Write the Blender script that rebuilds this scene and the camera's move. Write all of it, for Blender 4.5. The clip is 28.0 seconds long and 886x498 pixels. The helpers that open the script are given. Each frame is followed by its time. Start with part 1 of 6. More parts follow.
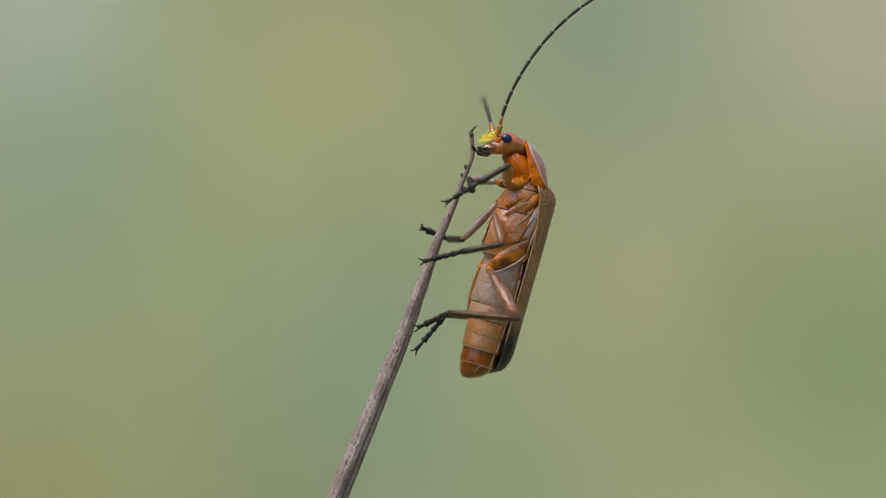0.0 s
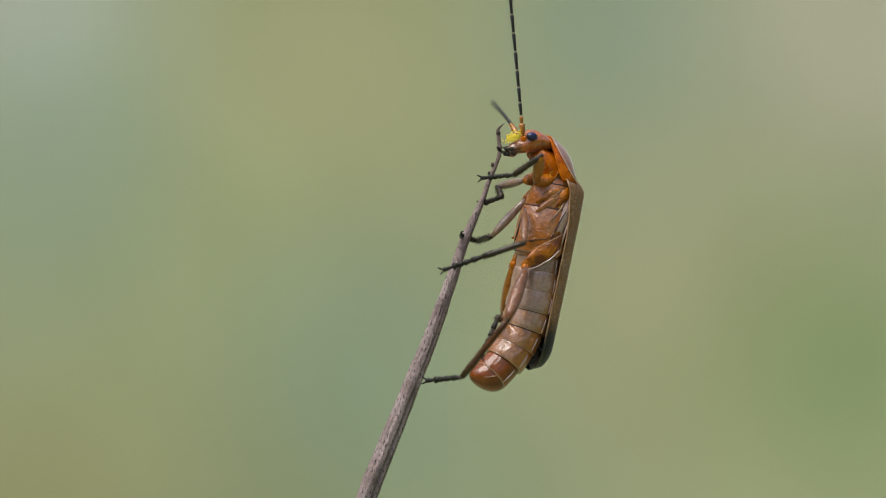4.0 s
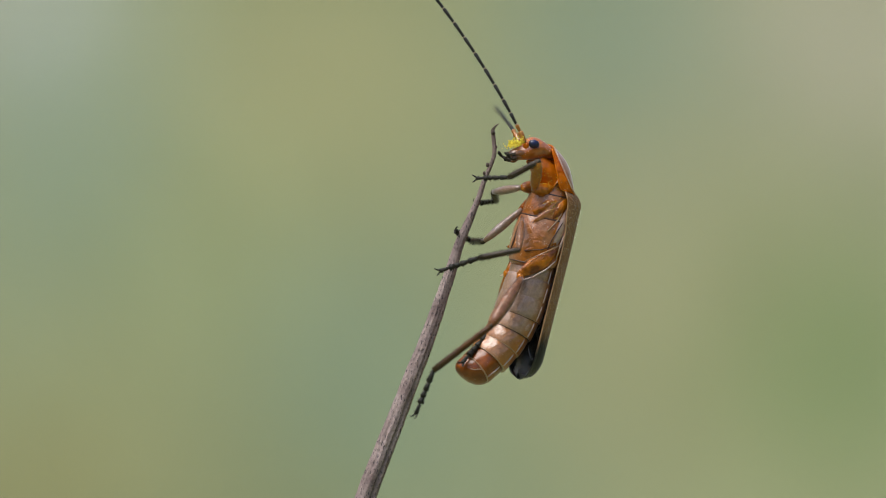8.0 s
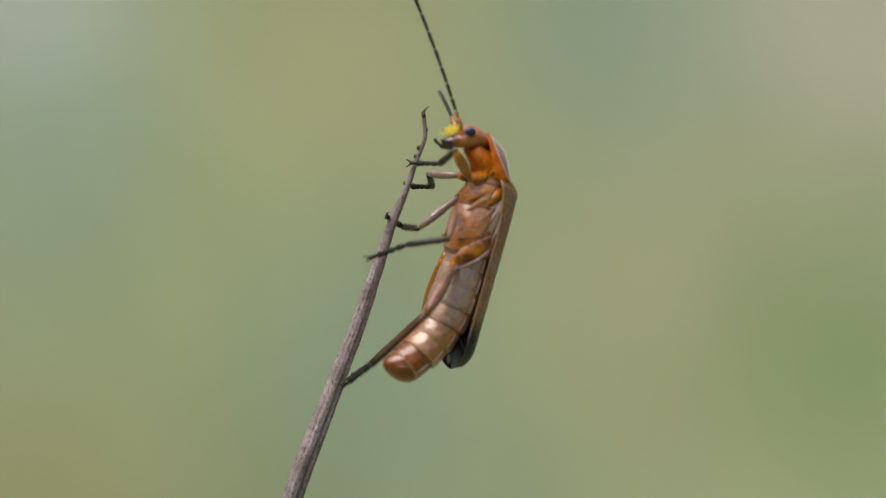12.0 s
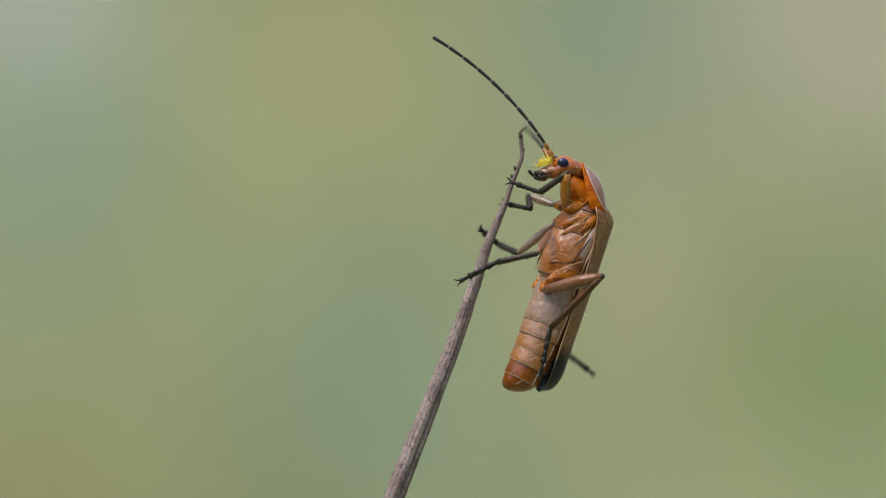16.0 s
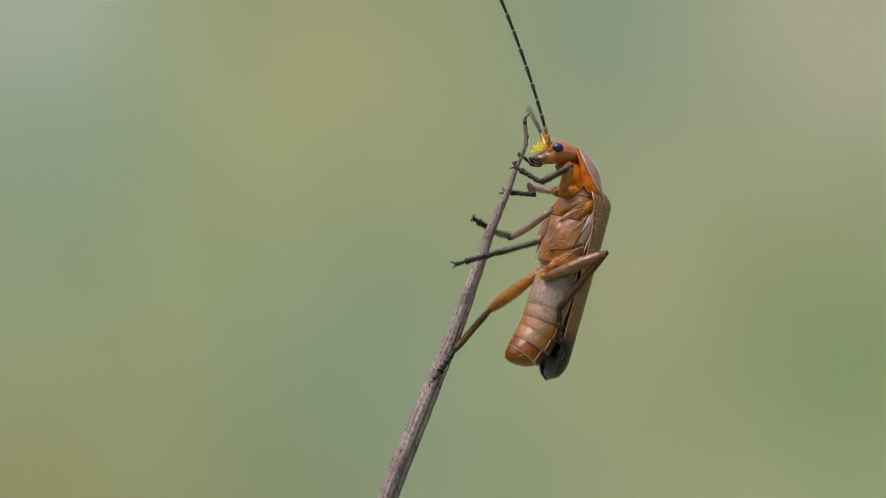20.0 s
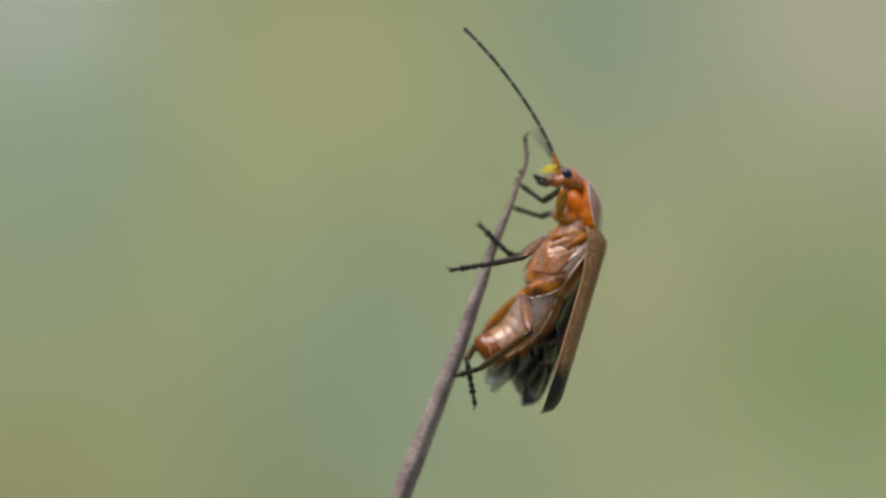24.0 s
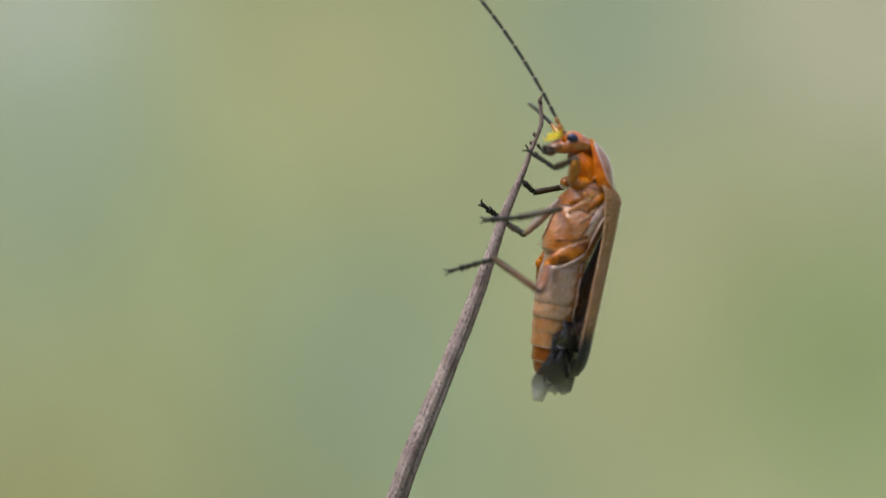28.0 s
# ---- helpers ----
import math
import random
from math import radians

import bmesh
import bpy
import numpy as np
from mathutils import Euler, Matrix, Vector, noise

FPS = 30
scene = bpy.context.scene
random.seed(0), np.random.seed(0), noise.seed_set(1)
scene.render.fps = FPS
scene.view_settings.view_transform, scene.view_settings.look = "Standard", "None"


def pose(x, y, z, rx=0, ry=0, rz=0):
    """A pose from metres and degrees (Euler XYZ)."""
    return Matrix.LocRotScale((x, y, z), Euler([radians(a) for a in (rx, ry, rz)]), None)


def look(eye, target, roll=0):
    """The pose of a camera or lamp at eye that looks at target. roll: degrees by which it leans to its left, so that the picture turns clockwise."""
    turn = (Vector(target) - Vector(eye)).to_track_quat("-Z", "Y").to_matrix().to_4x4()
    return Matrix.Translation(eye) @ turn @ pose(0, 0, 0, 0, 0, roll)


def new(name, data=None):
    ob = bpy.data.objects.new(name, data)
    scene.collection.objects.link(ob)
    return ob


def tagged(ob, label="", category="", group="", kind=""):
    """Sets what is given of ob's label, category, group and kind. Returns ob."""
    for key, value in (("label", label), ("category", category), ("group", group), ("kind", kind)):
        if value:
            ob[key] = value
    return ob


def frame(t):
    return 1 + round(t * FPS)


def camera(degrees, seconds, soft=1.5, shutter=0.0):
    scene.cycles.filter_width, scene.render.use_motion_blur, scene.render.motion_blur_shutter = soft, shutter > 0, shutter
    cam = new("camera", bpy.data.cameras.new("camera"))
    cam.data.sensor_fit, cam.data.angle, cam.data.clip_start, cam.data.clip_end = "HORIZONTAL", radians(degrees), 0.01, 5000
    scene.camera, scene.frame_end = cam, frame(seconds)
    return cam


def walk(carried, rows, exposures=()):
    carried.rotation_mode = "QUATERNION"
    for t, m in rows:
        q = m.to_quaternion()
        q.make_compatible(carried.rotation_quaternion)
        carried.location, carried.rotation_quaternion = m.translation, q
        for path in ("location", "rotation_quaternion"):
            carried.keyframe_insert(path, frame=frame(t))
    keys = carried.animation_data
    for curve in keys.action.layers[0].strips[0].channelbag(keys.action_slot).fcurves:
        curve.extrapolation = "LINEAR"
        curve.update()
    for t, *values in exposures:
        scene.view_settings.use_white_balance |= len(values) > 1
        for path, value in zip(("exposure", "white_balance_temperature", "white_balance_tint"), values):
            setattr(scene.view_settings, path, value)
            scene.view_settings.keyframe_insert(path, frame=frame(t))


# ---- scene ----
# Lengths of small things are given in millimetres and turned into metres by MM.
MM = 0.001
cam = camera(9.15, 28.0, soft=0.62)
PITCH, HEIGHT, REACH = -14.0, 0.46, 0.2
RIG = pose(0, 0, HEIGHT, PITCH)          # x to the right, y away from the camera, z up the stem's plane
VIEW = RIG @ pose(0, -REACH, 0, 90)
cam.data.dof.use_dof = True
cam.data.dof.focus_distance = REACH - 0.0007
cam.data.dof.aperture_fstop = 25.0


def at(x, y, z, lean=0, turn=0):
    """A stance in the stem's plane, in millimetres: lean to the right, then turn about the own long axis."""
    return RIG @ pose(x * MM, y * MM, z * MM, 0, lean, 0) @ pose(0, 0, 0, 0, 0, turn)


# ---- light ----
world = bpy.data.worlds.new("sky")
scene.world = world
world.use_nodes = True
wn, wl = world.node_tree.nodes, world.node_tree.links
sky = wn.new("ShaderNodeTexSky")
sky.sky_type, sky.sun_disc = "NISHITA", False
sky.sun_elevation, sky.sun_rotation = radians(70), radians(-98)
sky.air_density, sky.dust_density = 1.0, 3.0
wl.new(sky.outputs[0], wn["Background"].inputs[0])
wn["Background"].inputs[1].default_value = 0.1
sun = new("sun", bpy.data.lights.new("sun", "SUN"))
sun.data.energy, sun.data.angle, sun.data.color = 1.5, radians(48), (1.0, 0.985, 0.97)
sun.matrix_world = look((-2.1, -0.3, 6.0), (0, 0, 0))
scene.view_settings.exposure = 1.0


# ---- materials ----
def material(name, base, second, rough=0.4, scale=900.0, fine=6000.0, bump=0.15, spec=0.5, coat=0.0, sss=0.0, contrast=(0.35, 0.68), depth=0.00004, sheen=0.0, gloss=0.12, lump=0.0, grains=False, ior=1.6):
    m = bpy.data.materials.new(name)
    m.use_nodes = True
    n, l = m.node_tree.nodes, m.node_tree.links
    p = n["Principled BSDF"]
    co = n.new("ShaderNodeTexCoord")
    big, small = n.new("ShaderNodeTexVoronoi" if grains else "ShaderNodeTexNoise"), n.new("ShaderNodeTexNoise")
    big.inputs["Scale"].default_value, big.inputs["Detail"].default_value = scale, 0 if grains else 5
    small.inputs["Scale"].default_value, small.inputs["Detail"].default_value = fine, 3
    for t in (big, small):
        l.new(co.outputs["Object"], t.inputs["Vector"])
    ramp = n.new("ShaderNodeValToRGB")
    ramp.color_ramp.elements[0].position, ramp.color_ramp.elements[1].position = contrast
    ramp.color_ramp.elements[0].color, ramp.color_ramp.elements[1].color = (*base, 1), (*second, 1)
    mark = big.outputs["Distance" if grains else "Fac"]
    l.new(mark, ramp.inputs[0])
    mix = n.new("ShaderNodeMix")
    mix.data_type, mix.blend_type = "RGBA", "OVERLAY"
    mix.inputs["Factor"].default_value = 0.5
    l.new(ramp.outputs[0], mix.inputs["A"])
    l.new(small.outputs["Fac"], mix.inputs["B"])
    l.new(mix.outputs["Result"], p.inputs["Base Color"])
    rr = n.new("ShaderNodeMapRange")
    rr.inputs["To Min"].default_value, rr.inputs["To Max"].default_value = max(0.05, rough - 0.1), rough + 0.12
    l.new(small.outputs["Fac"], rr.inputs["Value"])
    l.new(rr.outputs[0], p.inputs["Roughness"])
    b = n.new("ShaderNodeBump")
    b.inputs["Strength"].default_value, b.inputs["Distance"].default_value = bump, depth
    l.new(mark if grains else small.outputs["Fac"], b.inputs["Height"])
    b.invert = grains
    if lump:
        # shallow dents, a few to the millimetre
        dents, c = n.new("ShaderNodeTexNoise"), n.new("ShaderNodeBump")
        dents.inputs["Scale"].default_value, dents.inputs["Detail"].default_value, dents.inputs["Distortion"].default_value = 3000, 3, 0.6
        l.new(co.outputs["Object"], dents.inputs["Vector"])
        l.new(dents.outputs["Fac"], c.inputs["Height"])
        c.inputs["Strength"].default_value, c.inputs["Distance"].default_value = lump, 0.00025
        l.new(c.outputs[0], b.inputs["Normal"])
        l.new(c.outputs[0], p.inputs["Coat Normal"])
    l.new(b.outputs[0], p.inputs["Normal"])
    if grains:
        l.new(b.outputs[0], p.inputs["Coat Normal"])
    p.inputs["Specular IOR Level"].default_value = spec
    p.inputs["Coat Weight"].default_value, p.inputs["Coat Roughness"].default_value = coat, gloss
    p.inputs["Coat IOR"].default_value = ior
    p.inputs["Sheen Weight"].default_value = sheen
    p.inputs["Sheen Roughness"].default_value, p.inputs["Sheen Tint"].default_value = 0.35, (0.86, 0.82, 1.0, 1)
    if sss:
        p.inputs["Subsurface Weight"].default_value = sss
        p.inputs["Subsurface Radius"].default_value = (1.0, 0.35, 0.12)
        p.inputs["Subsurface Scale"].default_value = 0.0004
    m["mix"] = mix.name
    return m


def tint_along(m, axis, low, high, color, blur=0.5, cells=2500, most=1.0):
    """Turns a material's colour to another one between two heights (millimetres) of the object's own axis."""
    n, l = m.node_tree.nodes, m.node_tree.links
    p, mix = n["Principled BSDF"], n[m["mix"]]
    co, sep, rng = n.new("ShaderNodeTexCoord"), n.new("ShaderNodeSeparateXYZ"), n.new("ShaderNodeMapRange")
    noise_tex, add = n.new("ShaderNodeTexNoise"), n.new("ShaderNodeMath")
    noise_tex.inputs["Scale"].default_value = cells
    add.operation, add.inputs[1].default_value = "MULTIPLY_ADD", blur
    l.new(co.outputs["Object"], sep.inputs[0])
    l.new(co.outputs["Object"], noise_tex.inputs["Vector"])
    l.new(noise_tex.outputs["Fac"], add.inputs[0])
    scale = n.new("ShaderNodeMath")
    scale.operation, scale.inputs[1].default_value = "MULTIPLY", 1000.0
    l.new(sep.outputs["XYZ".index(axis)], scale.inputs[0])
    l.new(scale.outputs[0], add.inputs[2])
    l.new(add.outputs[0], rng.inputs["Value"])
    rng.inputs["From Min"].default_value, rng.inputs["From Max"].default_value = min(low, high), max(low, high)
    rng.inputs["To Max"].default_value = most
    if low > high:
        rng.inputs["To Min"].default_value, rng.inputs["To Max"].default_value = most, 0.0
    over = n.new("ShaderNodeMix")
    over.data_type = "RGBA"
    l.new(rng.outputs[0], over.inputs["Factor"])
    src = p.inputs["Base Color"].links[0].from_socket
    l.new(src, over.inputs["A"])
    over.inputs["B"].default_value = (*color, 1)
    l.new(over.outputs["Result"], p.inputs["Base Color"])
    return m


ORANGE = material("orange_cuticle", (0.62, 0.16, 0.002), (0.4, 0.076, 0.001), 0.45, 1500, 7000, 0.5, spec=0.05, coat=0.5, lump=0.25, contrast=(0.4, 0.62), gloss=0.09, ior=1.5)
SCALP = material("scalp_cuticle", (0.54, 0.15, 0.004), (0.31, 0.07, 0.003), 0.4, 1300, 7000, 0.4, spec=0.08, coat=0.9, lump=0.1, contrast=(0.4, 0.62), gloss=0.16, ior=2.0, sheen=0.35)
tint_along(SCALP, "X", -2.3, -2.62, (0.2, 0.075, 0.016), 0.3)
MUZZLE = material("brown_muzzle", (0.27, 0.1, 0.018), (0.1, 0.035, 0.008), 0.35, 2600, 9000, 0.5, spec=0.4, coat=0.8, lump=0.3, gloss=0.2)
# Paler than the orange flanks: the shield top's sky reflection put into the colour.
SKYLIT_DISC = material("skylit_disc", (0.4, 0.19, 0.13), (0.36, 0.12, 0.05), 0.3, 1700, 8000, 0.15, spec=0.4, coat=1.0, sheen=0.6, lump=0.06, gloss=0.18, ior=2.3)
# Highlight along the shield's crease, put into the colour of a thin tube.
RIDGE_HIGHLIGHT = material("ridge_highlight", (0.62, 0.44, 0.34), (0.5, 0.28, 0.14), 0.3, 2500, spec=0.5, coat=1.0, gloss=0.2)
AMBER = material("amber_cuticle", (0.54, 0.165, 0.003), (0.17, 0.04, 0.001), 0.4, 1900, 7000, 0.5, spec=0.1, coat=0.7, contrast=(0.42, 0.62), lump=0.45, gloss=0.1)
HONEY = material("honey_cuticle", (0.44, 0.16, 0.008), (0.24, 0.07, 0.003), 0.4, 1100, 7000, 0.5, spec=0.15, coat=0.7, lump=0.3, gloss=0.12, sheen=0.15)
THORAX = material("brown_cuticle", (0.38, 0.17, 0.07), (0.4, 0.115, 0.004), 0.36, 1300, 7000, 0.3, spec=0.25, sheen=0.1, coat=0.7, contrast=(0.36, 0.6), lump=0.28, gloss=0.12, ior=1.7)
BELLY = material("belly_cuticle", (0.38, 0.235, 0.145), (0.37, 0.155, 0.04), 0.38, 1100, 7000, 0.3, spec=0.3, sheen=0.24, coat=0.75, contrast=(0.38, 0.66), lump=0.2, gloss=0.18, ior=1.7)
tint_along(BELLY, "X", 0.1, 0.5, (0.36, 0.12, 0.015), 0.4)
BELLY_GREY = material("belly_grey_cuticle", (0.36, 0.245, 0.18), (0.3, 0.17, 0.09), 0.38, 900, 8000, 0.3, spec=0.3, sheen=0.28, coat=0.75, lump=0.2, gloss=0.18, ior=1.7)
tint_along(BELLY_GREY, "X", 0.15, 0.45, (0.32, 0.12, 0.025), 0.3)
BELLY_AMBER = material("belly_amber_cuticle", (0.38, 0.19, 0.08), (0.34, 0.115, 0.012), 0.36, 1000, 8000, 0.3, spec=0.3, sheen=0.15, coat=0.8, lump=0.22, gloss=0.15, ior=1.8)
tint_along(BELLY_AMBER, "X", 0.0, 0.35, (0.4, 0.12, 0.004), 0.4)
BELLY_END = material("belly_end_cuticle", (0.31, 0.085, 0.006), (0.14, 0.034, 0.003), 0.32, 1000, 8000, 0.25, spec=0.15, coat=0.7, lump=0.14, gloss=0.1, ior=1.6)
SUTURE = material("suture", (0.1, 0.04, 0.016), (0.05, 0.02, 0.01), 0.45, 2500)
GOLD = material("golden_margin", (0.46, 0.29, 0.17), (0.38, 0.19, 0.07), 0.3, 2500, spec=0.5, coat=0.9, gloss=0.2)
FOLDS = material("pale_fold", (0.48, 0.34, 0.28), (0.42, 0.23, 0.12), 0.28, 1900, spec=0.3, coat=1.0, sheen=0.3, lump=0.3, gloss=0.12, ior=1.9)
FEMUR = material("femur_cuticle", (0.23, 0.1, 0.045), (0.17, 0.055, 0.01), 0.4, 1500, 8000, 0.4, spec=0.2, sheen=0.3, coat=0.6, lump=0.3, gloss=0.16)
MAUVE = material("mauve_femur", (0.21, 0.095, 0.04), (0.17, 0.06, 0.01), 0.4, 1500, 8000, 0.4, spec=0.2, sheen=0.2, coat=0.5, lump=0.3, gloss=0.2)
# Far fore and mid femora: pale sky reflection put into a greyer colour.
SKY_GREYED = material("sky_greyed_cuticle", (0.27, 0.19, 0.14), (0.2, 0.1, 0.03), 0.35, 1300, 8000, 0.3, spec=0.4, sheen=0.5, coat=0.8, contrast=(0.4, 0.62), lump=0.2)
TIBIA = material("dark_tibia", (0.055, 0.036, 0.014), (0.014, 0.011, 0.007), 0.45, 2400, 8000, 0.5, spec=0.3, coat=0.12, gloss=0.25)
TARSUS = material("black_tarsus", (0.03, 0.026, 0.016), (0.01, 0.01, 0.008), 0.5, 3000, 9000, 0.5, spec=0.25)
SCAPE = material("amber_scape", (0.42, 0.17, 0.012), (0.16, 0.06, 0.012), 0.35, 2600, 8000, 0.3, spec=0.4, coat=0.7, gloss=0.2, sss=0.3)
FEELER = material("black_feeler", (0.018, 0.015, 0.012), (0.006, 0.006, 0.006), 0.45, 3000, 9000, 0.4)
SHIN = material("amber_shin", (0.1, 0.038, 0.006), (0.04, 0.016, 0.005), 0.45, 1300, 8000, 0.4, spec=0.2, coat=0.12, lump=0.2, gloss=0.2)
tint_along(SHIN, "Z", 1.3, 2.6, (0.06, 0.035, 0.014), 0.3)
PALE = material("pale_joint", (0.34, 0.28, 0.17), (0.22, 0.17, 0.1), 0.5, 4000)
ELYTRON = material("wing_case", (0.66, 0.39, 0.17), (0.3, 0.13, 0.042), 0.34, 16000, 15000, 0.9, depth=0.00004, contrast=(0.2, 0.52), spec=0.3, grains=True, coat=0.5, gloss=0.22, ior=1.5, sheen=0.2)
# Back turned darker than the side, whose sky shine is put into the colour.
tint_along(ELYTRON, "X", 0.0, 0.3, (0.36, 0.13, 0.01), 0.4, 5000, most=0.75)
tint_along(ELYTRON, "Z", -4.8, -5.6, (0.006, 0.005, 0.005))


def let_through(m, color, share):
    """Lets part of the light pass through a thin skin."""
    n, l = m.node_tree.nodes, m.node_tree.links
    thin, mixer = n.new("ShaderNodeBsdfTranslucent"), n.new("ShaderNodeMixShader")
    mul = n.new("ShaderNodeMix")
    mul.data_type, mul.blend_type = "RGBA", "MULTIPLY"
    mul.inputs["Factor"].default_value = 0.5
    mul.inputs["B"].default_value = (*color, 1)
    l.new(n["Principled BSDF"].inputs["Base Color"].links[0].from_socket, mul.inputs["A"])
    l.new(mul.outputs["Result"], thin.inputs[0])
    mixer.inputs[0].default_value = share
    l.new(n["Principled BSDF"].outputs[0], mixer.inputs[1])
    l.new(thin.outputs[0], mixer.inputs[2])
    l.new(mixer.outputs[0], n["Material Output"].inputs[0])


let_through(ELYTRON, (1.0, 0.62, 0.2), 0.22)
CASE_EDGE = material("wing_case_edge", (0.46, 0.27, 0.13), (0.32, 0.15, 0.06), 0.3, 4000, 9000, 0.4, coat=0.6)
tint_along(CASE_EDGE, "Z", -5.3, -6.0, (0.012, 0.011, 0.011))
VEIN = material("wing_vein", (0.02, 0.014, 0.01), (0.01, 0.008, 0.006), 0.4, 3000)
EYE = material("black_eye", (0.012, 0.018, 0.07), (0.004, 0.006, 0.02), 0.25, 3000, 22000, 0.2, spec=0.3, coat=0.4, gloss=0.3)
POLLEN = material("pollen", (0.85, 0.72, 0.06), (0.68, 0.5, 0.03), 0.7, 4000)
STRAW = material("dry_straw", (0.34, 0.265, 0.238), (0.18, 0.128, 0.114), 0.75, 1300, 9000, 0.9, depth=0.00006, spec=0.2)
KNOB = material("withered_knob", (0.13, 0.092, 0.07), (0.05, 0.036, 0.03), 0.7, 5000, 9000, 0.9, spec=0.2)
HAIR = material("pale_hair", (0.9, 0.85, 0.76), (0.76, 0.68, 0.56), 0.5, 3000)
GOLDEN = material("golden_hair", (0.48, 0.33, 0.17), (0.36, 0.24, 0.11), 0.45, 3000)
DOWN = material("brown_down", (0.45, 0.34, 0.22), (0.34, 0.24, 0.14), 0.5, 3000)


def smoky():
    """Smoky wing skin, darkest in bands across the folds, that thins out to a clear pale end."""
    m = material("smoky_wing", (0.04, 0.026, 0.019), (0.014, 0.01, 0.009), 0.35, 1200, 5000, 0.8, coat=0.55, depth=0.0001, gloss=0.25, ior=1.7)
    tint_along(m, "Z", -5.2, -6.1, (0.42, 0.4, 0.38), 1.2, 900)
    n, l = m.node_tree.nodes, m.node_tree.links
    co, sep, rng = n.new("ShaderNodeTexCoord"), n.new("ShaderNodeSeparateXYZ"), n.new("ShaderNodeMapRange")
    clear, mixer = n.new("ShaderNodeBsdfTransparent"), n.new("ShaderNodeMixShader")
    l.new(co.outputs["Object"], sep.inputs[0])
    l.new(sep.outputs[2], rng.inputs["Value"])
    rng.inputs["From Min"].default_value, rng.inputs["From Max"].default_value = -0.0066, -0.0045
    rng.inputs["To Min"].default_value, rng.inputs["To Max"].default_value = 0.5, 0.12
    l.new(rng.outputs[0], mixer.inputs[0])
    l.new(n["Principled BSDF"].outputs[0], mixer.inputs[1])
    l.new(clear.outputs[0], mixer.inputs[2])
    l.new(mixer.outputs[0], n["Material Output"].inputs[0])
    return m


WING = smoky()
# Reflections on the wing creases, put into pale strips.
CREASE_GLINT = material("crease_glint", (0.5, 0.48, 0.5), (0.3, 0.28, 0.3), 0.25, 3000, spec=0.6)


# ---- building helpers ----
def finish(bm, smooth=True):
    bmesh.ops.recalc_face_normals(bm, faces=bm.faces)
    for f in bm.faces:
        f.smooth = smooth
    me = bpy.data.meshes.new("mesh")
    bm.to_mesh(me)
    bm.free()
    return me


def part(name, bm, mat, parent, label=""):
    ob = new(name, bm if isinstance(bm, bpy.types.Mesh) else finish(bm))
    ob.data.name = name
    if not ob.data.materials:
        ob.data.materials.append(mat)
    ob.parent = parent
    return tagged(ob, label)


def loft(rings, n=24, bm=None, m=None, power=2.0):
    """A closed skin over oval rings (z, x, y, half width along x, half width along y), in millimetres."""
    bm = bm or bmesh.new()
    m = m or Matrix()
    loops = []
    for z, x, y, a, b in rings:
        ring = []
        for k in range(n):
            t = 2 * math.pi * k / n
            c, s = math.cos(t), math.sin(t)
            e = 2 / power
            px, py = math.copysign(abs(c) ** e, c) * a, math.copysign(abs(s) ** e, s) * b
            ring.append(bm.verts.new(m @ Vector(((x + px) * MM, (y + py) * MM, z * MM))))
        loops.append(ring)
    for r0, r1 in zip(loops, loops[1:]):
        for k in range(n):
            bm.faces.new((r0[k], r0[(k + 1) % n], r1[(k + 1) % n], r1[k]))
    for ring, (z, x, y, a, b), way in ((loops[0], rings[0], 0), (loops[-1], rings[-1], 1)):
        tip = bm.verts.new(m @ Vector((x * MM, y * MM, z * MM)))
        for k in range(n):
            bm.faces.new((ring[k], ring[(k + 1) % n], tip))
    return bm


def tube(points, radii, n=10, bm=None):
    """A round tube along points (millimetres)."""
    bm = bm or bmesh.new()
    pts = [Vector(p) * MM for p in points]
    loops, side = [], None
    for i, p in enumerate(pts):
        d = (pts[min(i + 1, len(pts) - 1)] - pts[max(i - 1, 0)]).normalized()
        if side is None:
            side = d.orthogonal().normalized()
        side = (side - d * side.dot(d)).normalized()
        up = d.cross(side)
        loops.append([bm.verts.new(p + (side * math.cos(2 * math.pi * k / n) + up * math.sin(2 * math.pi * k / n)) * radii[i] * MM) for k in range(n)])
    for r0, r1 in zip(loops, loops[1:]):
        for k in range(n):
            bm.faces.new((r0[k], r0[(k + 1) % n], r1[(k + 1) % n], r1[k]))
    for ring, p in ((loops[0], pts[0]), (loops[-1], pts[-1])):
        tip = bm.verts.new(p)
        for k in range(n):
            bm.faces.new((ring[k], ring[(k + 1) % n], tip))
    return bm


def ball(x, y, z, a, b, c, n=16, turn=None, bm=None):
    """An egg with half axes a, b, c (millimetres)."""
    m = Matrix.Translation((x * MM, y * MM, z * MM)) @ (turn or Matrix()) @ Matrix.Diagonal((a * MM, b * MM, c * MM, 1))
    bm = bm or bmesh.new()
    bmesh.ops.create_uvsphere(bm, u_segments=n, v_segments=max(6, n * 2 // 3), radius=1, matrix=m)
    return bm


def spindle(a, b, radii, n=14, flat=1.0):
    """A tapering body from a to b (millimetres) with the given radii along it, flattened across."""
    p, q = Vector(a), Vector(b)
    m = Matrix.Translation(p * MM) @ (q - p).to_track_quat("Z", "Y").to_matrix().to_4x4()
    ln, k = (q - p).length, len(radii) - 1
    return loft([(ln * i / k, 0, 0, r * flat, r) for i, r in enumerate(radii)], n, m=m)


